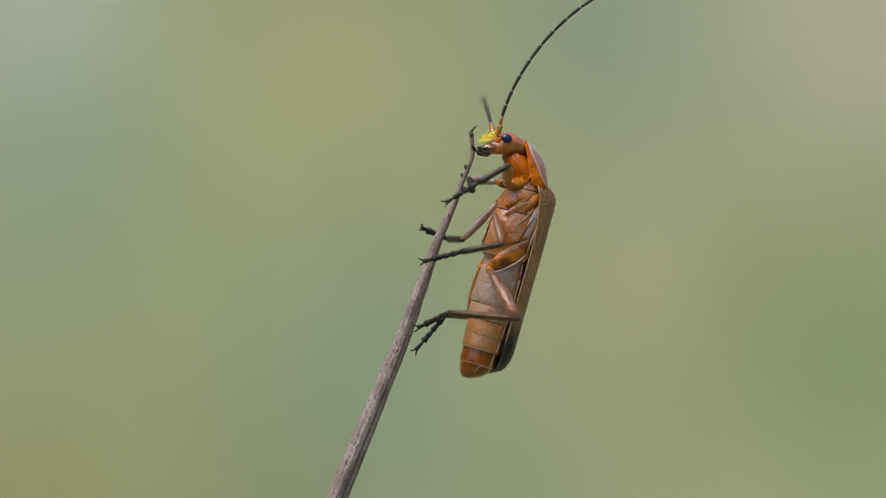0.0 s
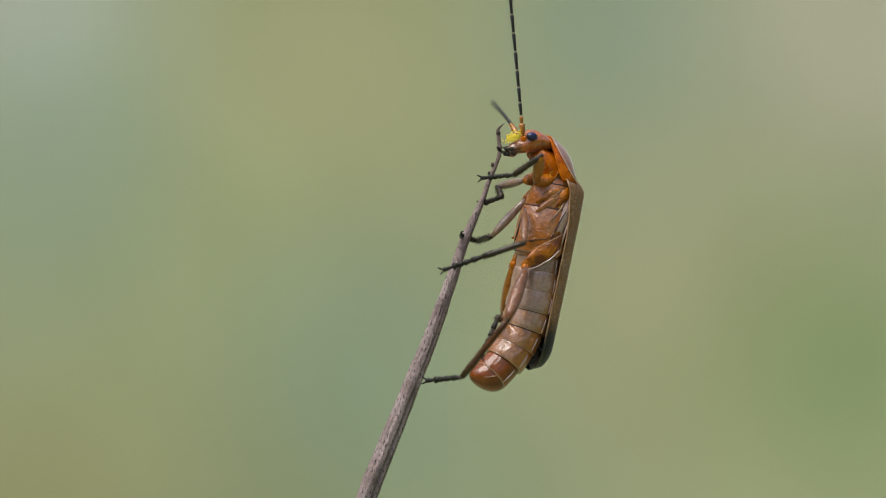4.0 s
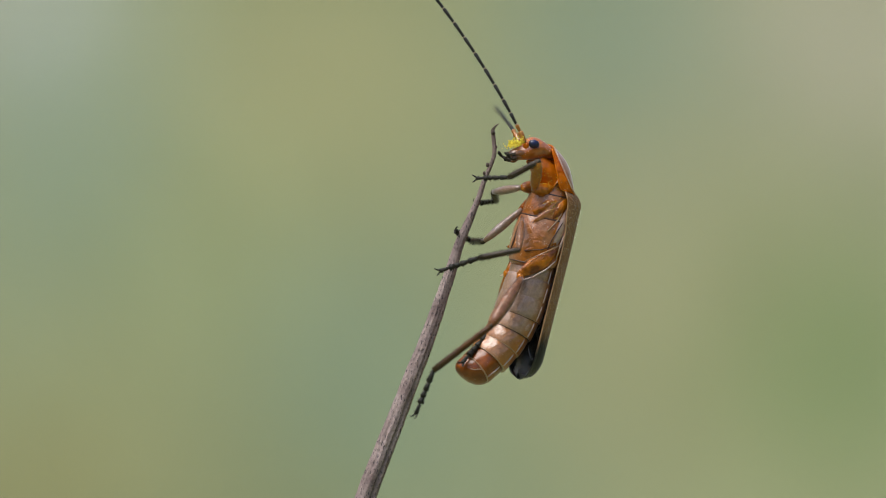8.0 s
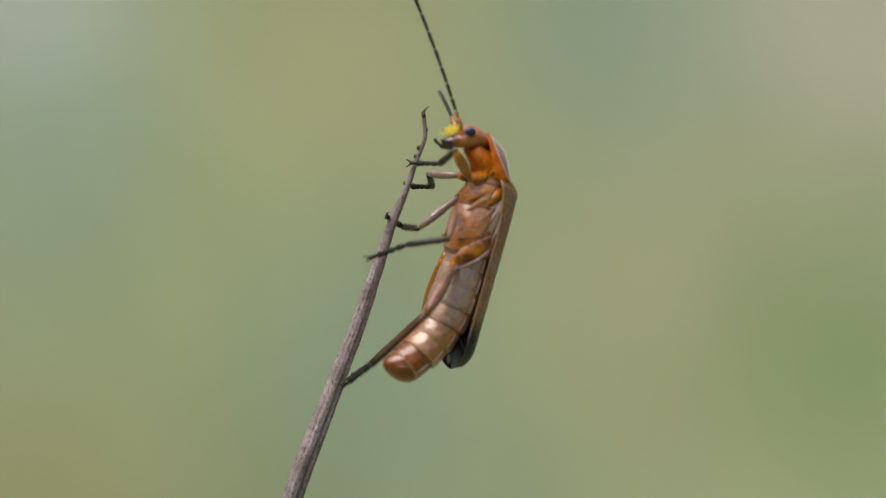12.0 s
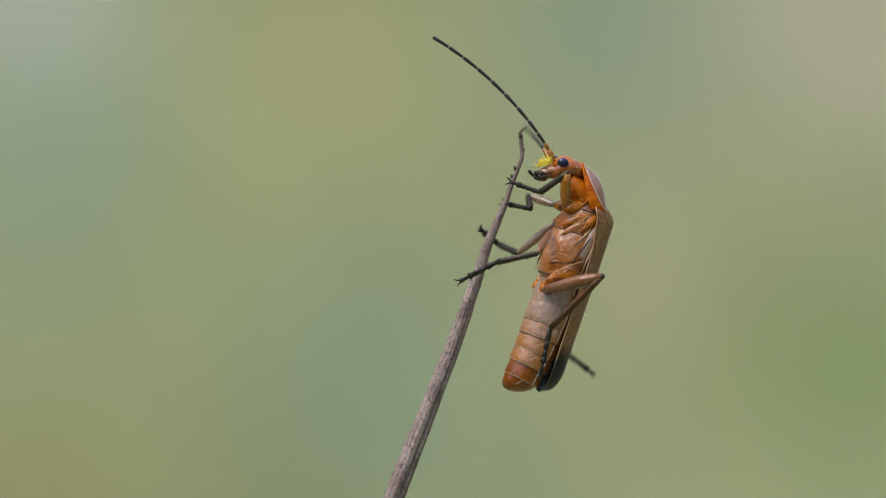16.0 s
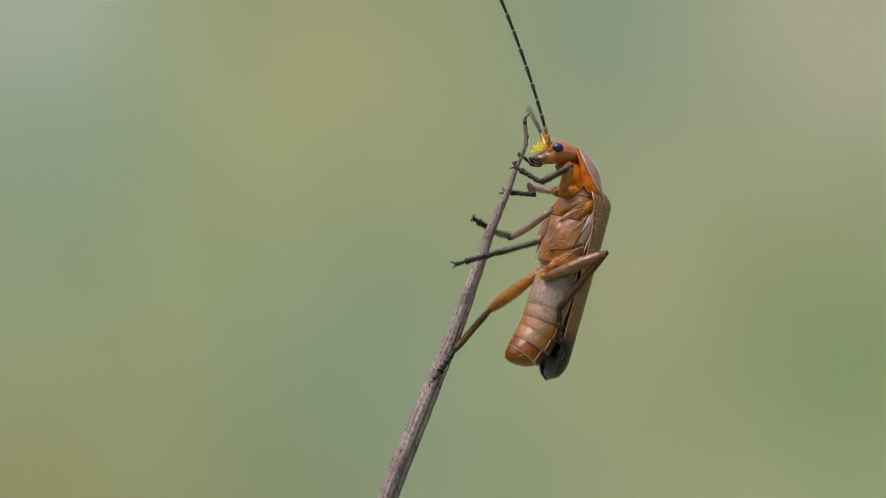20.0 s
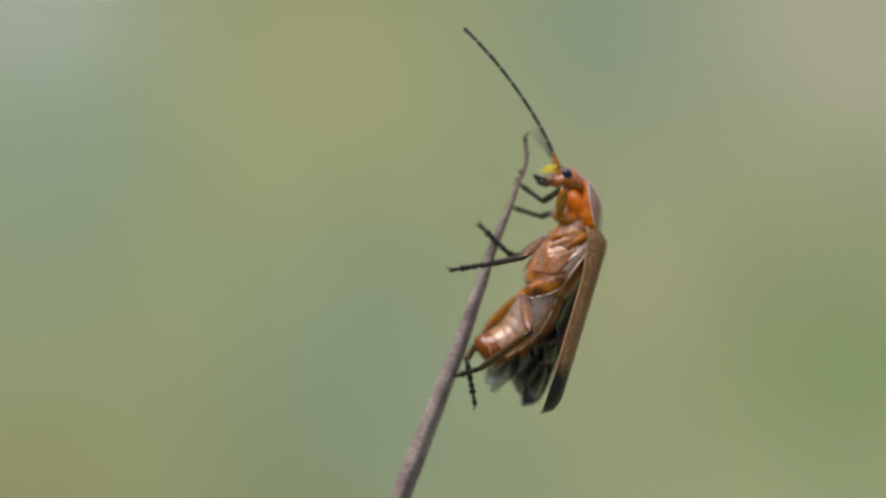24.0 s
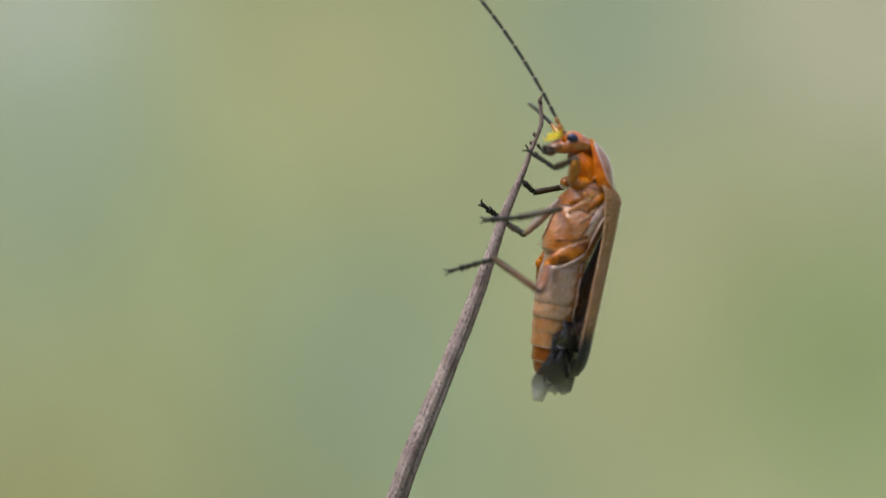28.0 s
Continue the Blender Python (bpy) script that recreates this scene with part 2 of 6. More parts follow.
def fuzz(ob, count, length, seed, droop=0.7, mat=None, stop=-99.0, thick=0.004):
    """Short hairs on a part's skin, leaning towards its hind end."""
    rnd = random.Random(seed)
    me = ob.data
    areas = np.array([p.area for p in me.polygons])
    picks = np.random.RandomState(seed).choice(len(areas), count, p=areas / areas.sum())
    verts, faces = [], []
    for f in picks:
        poly = me.polygons[int(f)]
        c = [me.vertices[v].co for v in poly.vertices]
        w = [rnd.random() + 0.02 for _ in c]
        p = sum((v * k for v, k in zip(c, w)), Vector()) / sum(w)
        if p.z < stop * MM:
            continue
        d = (poly.normal + Vector((rnd.gauss(0, 0.25), rnd.gauss(0, 0.25), rnd.gauss(0, 0.2) - droop))).normalized()
        side = d.orthogonal().normalized() * thick * MM
        ln = length * rnd.uniform(0.6, 1.3) * MM
        i = len(verts)
        verts += [p - side, p + side, p + d * ln]
        faces.append((i, i + 1, i + 2))
    hair = bpy.data.meshes.new("hairs")
    hair.from_pydata([v[:] for v in verts], [], faces)
    h = new("hairs", hair)
    hair.materials.append(mat or HAIR)
    h.parent = ob
    return tagged(h, "fine pale hairs", kind="stuff")


# ---- the meadow ----
def ground_material():
    m = bpy.data.materials.new("meadow")
    m.use_nodes = True
    n, l = m.node_tree.nodes, m.node_tree.links
    p = n["Principled BSDF"]
    co = n.new("ShaderNodeTexCoord")
    warp = n.new("ShaderNodeTexNoise")
    warp.inputs["Scale"].default_value, warp.inputs["Detail"].default_value = 9.0, 6
    l.new(co.outputs["Object"], warp.inputs["Vector"])
    ramp = n.new("ShaderNodeValToRGB")
    ramp.color_ramp.elements[0].position, ramp.color_ramp.elements[1].position = 0.3, 0.7
    ramp.color_ramp.elements[0].color, ramp.color_ramp.elements[1].color = (0.153, 0.18, 0.073, 1), (0.19, 0.202, 0.088, 1)
    l.new(warp.outputs["Fac"], ramp.inputs[0])
    out = ramp.outputs[0]
    # soft colour patches laid out for the camera's view: x, y, half sizes (metres), colour, strength
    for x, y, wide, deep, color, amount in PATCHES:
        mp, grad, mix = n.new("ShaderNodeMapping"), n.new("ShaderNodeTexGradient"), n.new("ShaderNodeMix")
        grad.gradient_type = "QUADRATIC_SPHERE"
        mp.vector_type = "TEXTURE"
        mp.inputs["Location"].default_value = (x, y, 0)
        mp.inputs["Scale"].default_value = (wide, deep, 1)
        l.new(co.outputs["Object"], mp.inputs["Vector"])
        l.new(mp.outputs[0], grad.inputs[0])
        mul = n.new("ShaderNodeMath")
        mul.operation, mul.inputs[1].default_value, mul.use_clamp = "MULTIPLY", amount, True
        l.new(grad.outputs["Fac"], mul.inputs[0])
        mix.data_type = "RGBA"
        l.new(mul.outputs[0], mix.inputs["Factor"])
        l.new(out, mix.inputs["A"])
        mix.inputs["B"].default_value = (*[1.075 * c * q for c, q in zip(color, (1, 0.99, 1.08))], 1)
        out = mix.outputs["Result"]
    l.new(out, p.inputs["Base Color"])
    p.inputs["Roughness"].default_value = 0.9
    b = n.new("ShaderNodeBump")
    b.inputs["Strength"].default_value = 0.5
    fine = n.new("ShaderNodeTexNoise")
    fine.inputs["Scale"].default_value, fine.inputs["Detail"].default_value = 60, 6
    l.new(co.outputs["Object"], fine.inputs["Vector"])
    l.new(fine.outputs["Fac"], b.inputs["Height"])
    l.new(b.outputs[0], p.inputs["Normal"])
    return m


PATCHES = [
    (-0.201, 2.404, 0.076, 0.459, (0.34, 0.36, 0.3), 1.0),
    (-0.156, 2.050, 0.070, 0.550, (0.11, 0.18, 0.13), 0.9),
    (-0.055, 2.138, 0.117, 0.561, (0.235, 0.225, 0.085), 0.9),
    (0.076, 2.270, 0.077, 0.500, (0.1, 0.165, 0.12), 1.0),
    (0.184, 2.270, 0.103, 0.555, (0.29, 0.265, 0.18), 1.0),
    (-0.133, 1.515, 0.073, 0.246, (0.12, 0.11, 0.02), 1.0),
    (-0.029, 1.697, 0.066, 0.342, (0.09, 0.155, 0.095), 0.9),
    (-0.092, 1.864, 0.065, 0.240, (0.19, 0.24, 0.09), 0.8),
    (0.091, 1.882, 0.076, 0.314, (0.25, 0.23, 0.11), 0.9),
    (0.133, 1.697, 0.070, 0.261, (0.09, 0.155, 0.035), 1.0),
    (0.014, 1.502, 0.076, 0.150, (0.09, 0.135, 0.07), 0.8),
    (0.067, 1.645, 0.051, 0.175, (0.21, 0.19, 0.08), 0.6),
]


def ground():
    bm = bmesh.new()
    bmesh.ops.create_circle(bm, cap_ends=True, segments=96, radius=1500)
    return tagged(new("ground", finish(bm, False)), "meadow of short green and yellowish grass", "ground", kind="structure")


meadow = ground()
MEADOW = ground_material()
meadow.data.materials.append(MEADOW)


def grass():
    """Short grass on the meadow round the stem, thinner farther out."""
    rnd = random.Random(8)
    verts, faces = [], []
    for _ in range(15000):
        r, t = 3.4 * math.sqrt(rnd.random()), rnd.uniform(0, 2 * math.pi)
        x, y, h, w = r * math.cos(t), r * math.sin(t), rnd.uniform(0.03, 0.09), rnd.uniform(0.0012, 0.003)
        a, bend = rnd.uniform(0, 2 * math.pi), rnd.uniform(0.1, 0.9)
        cx, cy = math.cos(a), math.sin(a)
        i = len(verts)
        for k, (f, wide) in enumerate(((0.0, 1.0), (0.5, 0.8), (1.0, 0.0))):
            ox, oy, oz = x + cx * bend * h * f * f, y + cy * bend * h * f * f, h * f * (1 - 0.25 * bend * f) - (0.004 if k == 0 else 0)
            verts += [(ox - cy * w * wide, oy + cx * w * wide, oz), (ox + cy * w * wide, oy - cx * w * wide, oz)] if wide else [(ox, oy, oz)]
        faces += [(i, i + 1, i + 3, i + 2), (i + 2, i + 3, i + 4)]
    me = bpy.data.meshes.new("grass")
    me.from_pydata(verts, [], faces)
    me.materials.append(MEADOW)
    return tagged(new("grass", me), "short green and yellowish meadow grass", "grass", kind="stuff")


grass()


def hedge():
    """Unseen dark green ring far round the stem, added to block low sky light."""
    bm = bmesh.new()
    rnd = random.Random(3)
    n, rows = 160, 8
    loops = []
    for j in range(rows + 1):
        ring = []
        for k in range(n):
            t = 2 * math.pi * k / n
            h = 4.4 + 1.0 * noise.noise((math.cos(t) * 3, math.sin(t) * 3, 0.4))
            r = 9.0 + 1.4 * (j / rows) ** 2 + 0.6 * noise.noise((math.cos(t) * 9, math.sin(t) * 9, j * 0.8))
            ring.append(bm.verts.new((r * math.cos(t), r * math.sin(t), -0.05 + h * j / rows + rnd.uniform(-0.1, 0.1) * (j > 0))))
        loops.append(ring)
    for r0, r1 in zip(loops, loops[1:]):
        for k in range(n):
            bm.faces.new((r0[k], r0[(k + 1) % n], r1[(k + 1) % n], r1[k]))
    ob = tagged(new("backdrop", finish(bm)), "unseen dark green ring added to block low sky light", "hedge", kind="structure")
    ob.data.materials.append(material("low_sky_screen", (0.045, 0.065, 0.02), (0.09, 0.115, 0.04), 0.8, 2.5, 20, 0.8, depth=0.05))


hedge()


# ---- the stem ----
def make_stem():
    """The dry stem: its origin lies at the knob near its tip."""
    line = [(0.0, 0.02, 0.0), (0.06, 0.0, -0.75), (-0.1, 0, -1.2), (-0.34, 0, -1.74), (-0.53, 0, -2.35), (-0.96, 0, -3.33), (-1.24, 0, -3.96),
            (-1.55, 0, -4.94), (-2.09, 0, -6.53), (-2.65, 0, -8.02), (-3.19, 0, -9.37), (-3.8, 0, -10.92), (-4.82, 0, -13.47)]
    width = [0.07, 0.075, 0.07, 0.085, 0.1, 0.145, 0.17, 0.205, 0.245, 0.285, 0.31, 0.335, 0.375]
    x, z = line[-1][0], line[-1][2]
    slope = 0.372
    down = RIG.to_3x3().inverted() @ Vector((0, 0, -1))
    y = 0.0
    while (RIG @ (Vector((x, y, z)) * MM)).z > -0.02:
        slope *= 0.9
        x, y, z = x - slope * 20, y + 20 * down.y * (1 - slope), z - 20
        line.append((x, y, z))
        width.append(min(1.1, width[-1] + 0.05))
    pts, rad = [], []
    for (p, q), (a, b) in zip(zip(line, line[1:]), zip(width, width[1:])):
        cuts = 14 if abs(p[2]) < 14 and abs(q[2]) < 14 else 8
        for k in range(cuts):
            f = k / cuts
            pts.append(Vector(p).lerp(Vector(q), f))
            rad.append(a + (b - a) * f)
    # smooth the line, then ridge the skin
    for _ in range(12):
        pts = [pts[0]] + [(pts[i - 1] + pts[i] * 2 + pts[i + 1]) / 4 for i in range(1, len(pts) - 1)] + [pts[-1]]
    bm = bmesh.new()
    n, loops, side = 44, [], Vector((1, 0, 0))
    for i, p in enumerate(pts):
        d = (pts[min(i + 1, len(pts) - 1)] - pts[max(i - 1, 0)]).normalized()
        side = (side - d * side.dot(d)).normalized()
        up = d.cross(side)
        ring = []
        for k in range(n):
            t = 2 * math.pi * k / n
            r = rad[i] * (1 + 0.05 * math.cos(11 * t + 0.4 * math.sin(p.z)) + 0.09 * noise.noise((math.cos(t) * 1.3, math.sin(t) * 1.3, p.z * 1.1)) + 0.06 * noise.noise((math.cos(t) * 5, math.sin(t) * 5, p.z * 3.0)))
            # one long groove down a side
            r *= 1 - 0.3 * math.exp(-((t - 0.95) / 0.2) ** 2) * min(1, max(0, (-p.z - 4) / 6))
            ring.append(bm.verts.new((p + (side * math.cos(t) + up * math.sin(t)) * r) * MM))
        loops.append(ring)
    for r0, r1 in zip(loops, loops[1:]):
        for k in range(n):
            bm.faces.new((r0[k], r0[(k + 1) % n], r1[(k + 1) % n], r1[k]))
    bm.faces.new(loops[0])
    bm.faces.new(loops[-1][::-1])
    root = tagged(new("dry_grass_stem"), "dry greyish-brown grass stem with dark specks and a hooked tip", "grass stem")
    part("stalk", bm, STRAW, root)
    part("tip_hook", tube([(0.02, 0, -0.05), (-0.02, 0, 0.1), (0.04, 0, 0.2), (0.14, 0, 0.29), (0.22, 0, 0.33)], [0.07, 0.07, 0.04, 0.025, 0.014], 10), KNOB, root, "dark hooked tip of the stem")
    for x, z, s, r in ((-0.02, 0.02, 1, 0.1), (0.1, -0.5, 1, 0.06), (-0.02, -0.95, -1, 0.06), (-0.2, -1.15, -1, 0.08), (-0.32, -1.45, -1, 0.07), (-0.4, -1.95, 1, 0.06)):
        part("knob", ball(x + s * 0.01, -0.03, z, r * 0.8, r * 0.7, r * 1.1, 10), KNOB, root, "dark withered knob")
    return root


speck = STRAW.node_tree
n_, l_ = speck.nodes, speck.links
vor = n_.new("ShaderNodeTexNoise")
vor.inputs["Scale"].default_value, vor.inputs["Detail"].default_value = 17000, 2
mp_ = n_.new("ShaderNodeMapping")
mp_.inputs["Scale"].default_value = (1.15, 1.15, 0.32)
tc_ = n_.new("ShaderNodeTexCoord")
l_.new(tc_.outputs["Object"], mp_.inputs["Vector"])
l_.new(mp_.outputs[0], vor.inputs["Vector"])
rm_ = n_.new("ShaderNodeMapRange")
rm_.inputs["From Min"].default_value, rm_.inputs["From Max"].default_value = 0.58, 0.66
l_.new(vor.outputs["Fac"], rm_.inputs["Value"])
mx_ = n_.new("ShaderNodeMix")
mx_.data_type = "RGBA"
l_.new(rm_.outputs[0], mx_.inputs["Factor"])
l_.new(n_["Principled BSDF"].inputs["Base Color"].links[0].from_socket, mx_.inputs["A"])
mx_.inputs["B"].default_value = (0.07, 0.055, 0.055, 1)
l_.new(mx_.outputs["Result"], n_["Principled BSDF"].inputs["Base Color"])
tint_along(STRAW, "Z", -2.0, -0.3, (0.14, 0.095, 0.07), 1.2, most=0.45)
stem = make_stem()

# ---- the beetle ----
# Its own space: z towards the head, x towards the back, y towards its right side; the origin lies at the hind edge of the neck shield.
beetle = tagged(new("soldier_beetle"), "orange-brown soldier beetle with black wing tips clinging to a stem", "beetle")


part("mesothorax", loft([(0.2, -0.78, 0, 0.42, 0.5), (0.0, -0.74, 0, 0.6, 0.7), (-0.35, -0.74, 0, 0.72, 0.82), (-0.8, -0.76, 0, 0.82, 0.88), (-1.25, -0.78, 0, 0.89, 0.92), (-1.4, -0.78, 0, 0.84, 0.87)], 32), THORAX, beetle)
part("metathorax", loft([(-1.2, -0.78, 0, 0.82, 0.86), (-1.35, -0.8, 0, 0.91, 0.94), (-1.9, -0.85, 0, 0.98, 0.97), (-2.5, -0.88, 0, 0.98, 0.97), (-2.95, -0.87, 0, 0.9, 0.93), (-3.15, -0.85, 0, 0.76, 0.82)], 32), THORAX, beetle)
for s in (-1, 1):
    part("side_plate", spindle((-0.42, s * 0.74, -0.35), (-0.98, s * 0.86, -1.3), (0.05, 0.18, 0.24, 0.18, 0.05), flat=0.6), AMBER, beetle, "amber plate on the flank")
    part("side_plate", spindle((-0.3, s * 0.72, -0.5), (-0.85, s * 0.84, -2.55), (0.05, 0.2, 0.27, 0.26, 0.2, 0.05), flat=0.8), FOLDS, beetle, "pale brown plate on the flank")
    part("mid_coxa", spindle((-0.78, s * 0.8, -0.45), (-1.62, s * 0.5, -1.2), (0.06, 0.15, 0.18, 0.15, 0.08), flat=0.6), AMBER, beetle)
    part("mid_coxa_fold", spindle((-0.85, s * 0.88, -0.8), (-1.6, s * 0.64, -1.5), (0.03, 0.1, 0.13, 0.1, 0.04), flat=0.5), THORAX, beetle)
    part("hind_coxa", spindle((-0.6, s * 0.95, -2.35), (-1.75 if s < 0 else -1.5, s * 0.62, -3.52), (0.08, 0.24, 0.33, 0.3, 0.2, 0.1), flat=0.62), AMBER, beetle)
    part("hip_rim", tube([(-0.6, s * 1.05, -2.72), (-0.9, s * 1.03, -3.1), (-1.3, s * 0.92, -3.45), (-1.66, s * 0.72, -3.68)], [0.02, 0.032, 0.03, 0.015], 8), FOLDS, beetle, "pale rim of the hind hip")
    part("hip_rim", tube([(-0.62, s * 1.07, -2.16), (-1.1, s * 1.03, -2.5), (-1.68, s * 0.78, -2.95)], [0.015, 0.026, 0.015], 8), GOLD, beetle, "pale rim of the hind hip")
    part("hind_coxa_fold", spindle((-0.68, s * 0.95, -2.1), (-1.68, s * 0.62, -2.6), (0.07, 0.13, 0.15, 0.12, 0.04), flat=0.7), AMBER, beetle)
    part("trochanter", ball(-1.66 if s < 0 else -1.46, s * 0.64, -3.54, 0.14, 0.14, 0.17, 14), AMBER, beetle)
for s in (-1, 1):
    part("seam", tube([(-0.3, s * 0.86, -0.75), (-0.62, s * 0.97, -1.35), (-0.9, s * 0.985, -2.0), (-1.0, s * 0.97, -2.45)], [0.015, 0.022, 0.022, 0.015], 6), SUTURE, beetle)
    part("flank_ridge", tube([(-0.12, s * 0.84, -0.7), (-0.36, s * 0.96, -1.4), (-0.5, s * 0.99, -2.1), (-0.55, s * 0.97, -2.7)], [0.02, 0.04, 0.04, 0.02], 8), FOLDS, beetle, "pale ridge along the flank")
    part("flank_ridge", tube([(-0.45, s * 0.8, -0.42), (-0.8, s * 0.93, -1.25), (-1.15, s * 0.95, -1.75)], [0.015, 0.03, 0.015], 8), GOLD, beetle, "pale ridge along the flank")
    part("seam", tube([(-0.9, s * 0.86, -0.62), (-1.3, s * 0.76, -1.2), (-1.6, s * 0.55, -1.55)], [0.012, 0.02, 0.012], 6), SUTURE, beetle)
    part("seam", tube([(-0.75, s * 1.0, -2.2), (-1.2, s * 0.93, -2.42), (-1.75, s * 0.62, -2.6)], [0.014, 0.022, 0.014], 6), SUTURE, beetle)
    part("coxa_skin", ball(-0.55, s * 0.88, -2.75, 0.18, 0.06, 0.28, 14, pose(0, 0, 0, 0, 24, 0)), THORAX, beetle, "pale brown skin beside the hip")
part("breast_ridge", spindle((-1.76, 0, -1.35), (-1.93, 0, -2.8), (0.01, 0.03, 0.035, 0.03, 0.01)), SUTURE, beetle)
for z, x, a, b in ((-0.42, -0.745, 0.75, 0.845), (-1.3, -0.795, 0.915, 0.945), (-3.0, -0.87, 0.895, 0.92)):
    part("suture", loft([(z + 0.03, x, 0, a * 0.98, b * 0.98), (z, x, 0, a, b), (z - 0.03, x, 0, a * 0.98, b * 0.98)], 32), SUTURE, beetle, "thin dark seam")

# belly rings, each one sliding into the one before
sternites = []
BELLY_WIDE = [(0.8, 0.86), (0.86, 0.92), (0.88, 0.95), (0.84, 0.93), (0.78, 0.88), (0.75, 0.83), (0.67, 0.72), (0.58, 0.6)]
for i, (a, b) in enumerate(BELLY_WIDE):
    end = i == 7
    a2, b2 = BELLY_WIDE[min(i + 1, 7)]
    rings = [(0.14, 0, 0, a * 0.94, b * 0.94), (0.02, 0, 0, a * 0.975, b * 0.975), (-0.2, 0, 0, a * 0.995, b * 0.995), (-0.5, 0, 0, a * 1.0, b * 1.0), (-0.64, 0, 0, a * 0.99, b * 0.99), (-0.68, 0, 0, a * 0.97, b * 0.97), (-0.69, 0, 0, a * 0.9, b * 0.9)]
    if end:
        rings = [(0.18, 0.02, 0, 0.63, 0.67), (-0.06, 0.0, 0, 0.62, 0.65), (-0.28, -0.05, 0, 0.55, 0.58), (-0.46, -0.13, 0, 0.44, 0.47), (-0.58, -0.2, 0, 0.31, 0.34), (-0.66, -0.26, 0, 0.18, 0.2), (-0.69, -0.28, 0, 0.07, 0.08)]
    seg = part("belly_ring", loft(rings, 32), BELLY_END if i > 5 else BELLY_AMBER if i > 3 else BELLY_GREY if i < 3 else BELLY, beetle, "glossy orange-brown tip of the belly" if end else "")
    if not end:
        part("hind_margin", loft([(-0.655, 0, 0, a * 0.975, b * 0.975), (-0.665, 0, 0, a * 0.989, b * 0.989), (-0.68, 0, 0, a * 0.98, b * 0.98), (-0.69, 0, 0, a * 0.93, b * 0.93)], 32), GOLD, seg, "thin golden hind margin")
        if i < 4:
            part("seam", loft([(-0.68, 0, 0, a * 0.95, b * 0.95), (-0.69, 0, 0, a * 0.972, b * 0.972), (-0.705, 0, 0, a * 0.968, b * 0.968), (-0.715, 0, 0, a * 0.9, b * 0.9)], 32), SUTURE, seg)
        for s in (-1, 1):
            c, q = math.cos(radians(68)), math.sin(radians(68))
            part("side_fold", tube([(a * c * k, s * b * q * k, z) for z, k in ((0.0, 0.93), (-0.15, 0.985), (-0.4, 1.0), (-0.6, 0.99), (-0.68, 0.95))], [0.02, 0.03, 0.034, 0.03, 0.02], 8), FOLDS, seg, "pale glossy fold along the flank")
            if i < 5:
                part("side_dent", ball(a * 0.12, s * b * 0.955, -0.36, 0.13, 0.05, 0.2, 12, pose(0, 0, 0, 0, 24, 0)), BELLY_GREY if i < 4 else BELLY_AMBER, seg)
    else:
        # pale lines part the last belly plates from the deep orange back plate
        for s in (-1, 1):
            part("end_rim", tube([(-0.1, s * 0.66, 0.1), (-0.12, s * 0.645, -0.08), (-0.2, s * 0.55, -0.3), (-0.3, s * 0.4, -0.47), (-0.38, s * 0.22, -0.6)], [0.008, 0.016, 0.016, 0.013, 0.006], 8), GOLD, seg, "pale rim of the end plate")
    sternites.append(seg)


def curl(i, base, bend, step):
    """The pose of belly ring i when the belly leaves the body at an angle and bends over its length."""
    x, z = -0.8, -3.0
    for k in range(i):
        f = radians(base + bend * (k / 7) ** 1.7)
        x, z = x - step * math.sin(f), z - step * math.cos(f)
    return pose(x * MM, 0, z * MM, 0, base + bend * (i / 7) ** 1.7, 0)


# neck shield, throat and head turn together about the origin
fore_body = []


def shield_point(u, v, lift=0.0):
    """A point of the neck shield in millimetres: u runs forward from its hind edge, v across from flank to flank."""
    w = abs(v)
    half = 0.95 * (0.7 + 0.3 * math.sin(math.pi * min(1, u * 0.55 + 0.4))) * (1 - 0.3 * u ** 3)
    y = math.copysign(half * (w / 0.6 if w < 0.6 else 1.0 - 0.06 * (w - 0.6) / 0.4), v)
    # the hind corners are rounded off
    along = 1.85 * (u + 0.13 * w ** 3 * (1 - u) ** 3)
    arch = 0.26 * math.sin(math.pi * u) - 0.06 * (1 - u) ** 4
    ridge = 0.12 + 0.46 * math.sin(math.pi * (0.12 + 0.88 * u))
    drop = ridge * (w / 0.6) ** 2 if w < 0.6 else ridge + (0.06 + 0.36 * math.sin(math.pi * min(1, 0.2 + (1 - u) * 0.5))) * (1 - 0.85 * u ** 1.3) * min(1, 0.3 + 3.2 * u) * (w - 0.6) / 0.4 - 0.06 * math.sin(math.pi * (w - 0.6) / 0.4)
    h = arch - drop + lift - 0.06
    # along the dorsal line, which runs forward and down
    ang = radians(43)
    return Vector((-along * math.sin(ang) + h * math.cos(ang), y, along * math.cos(ang) + h * math.sin(ang)))


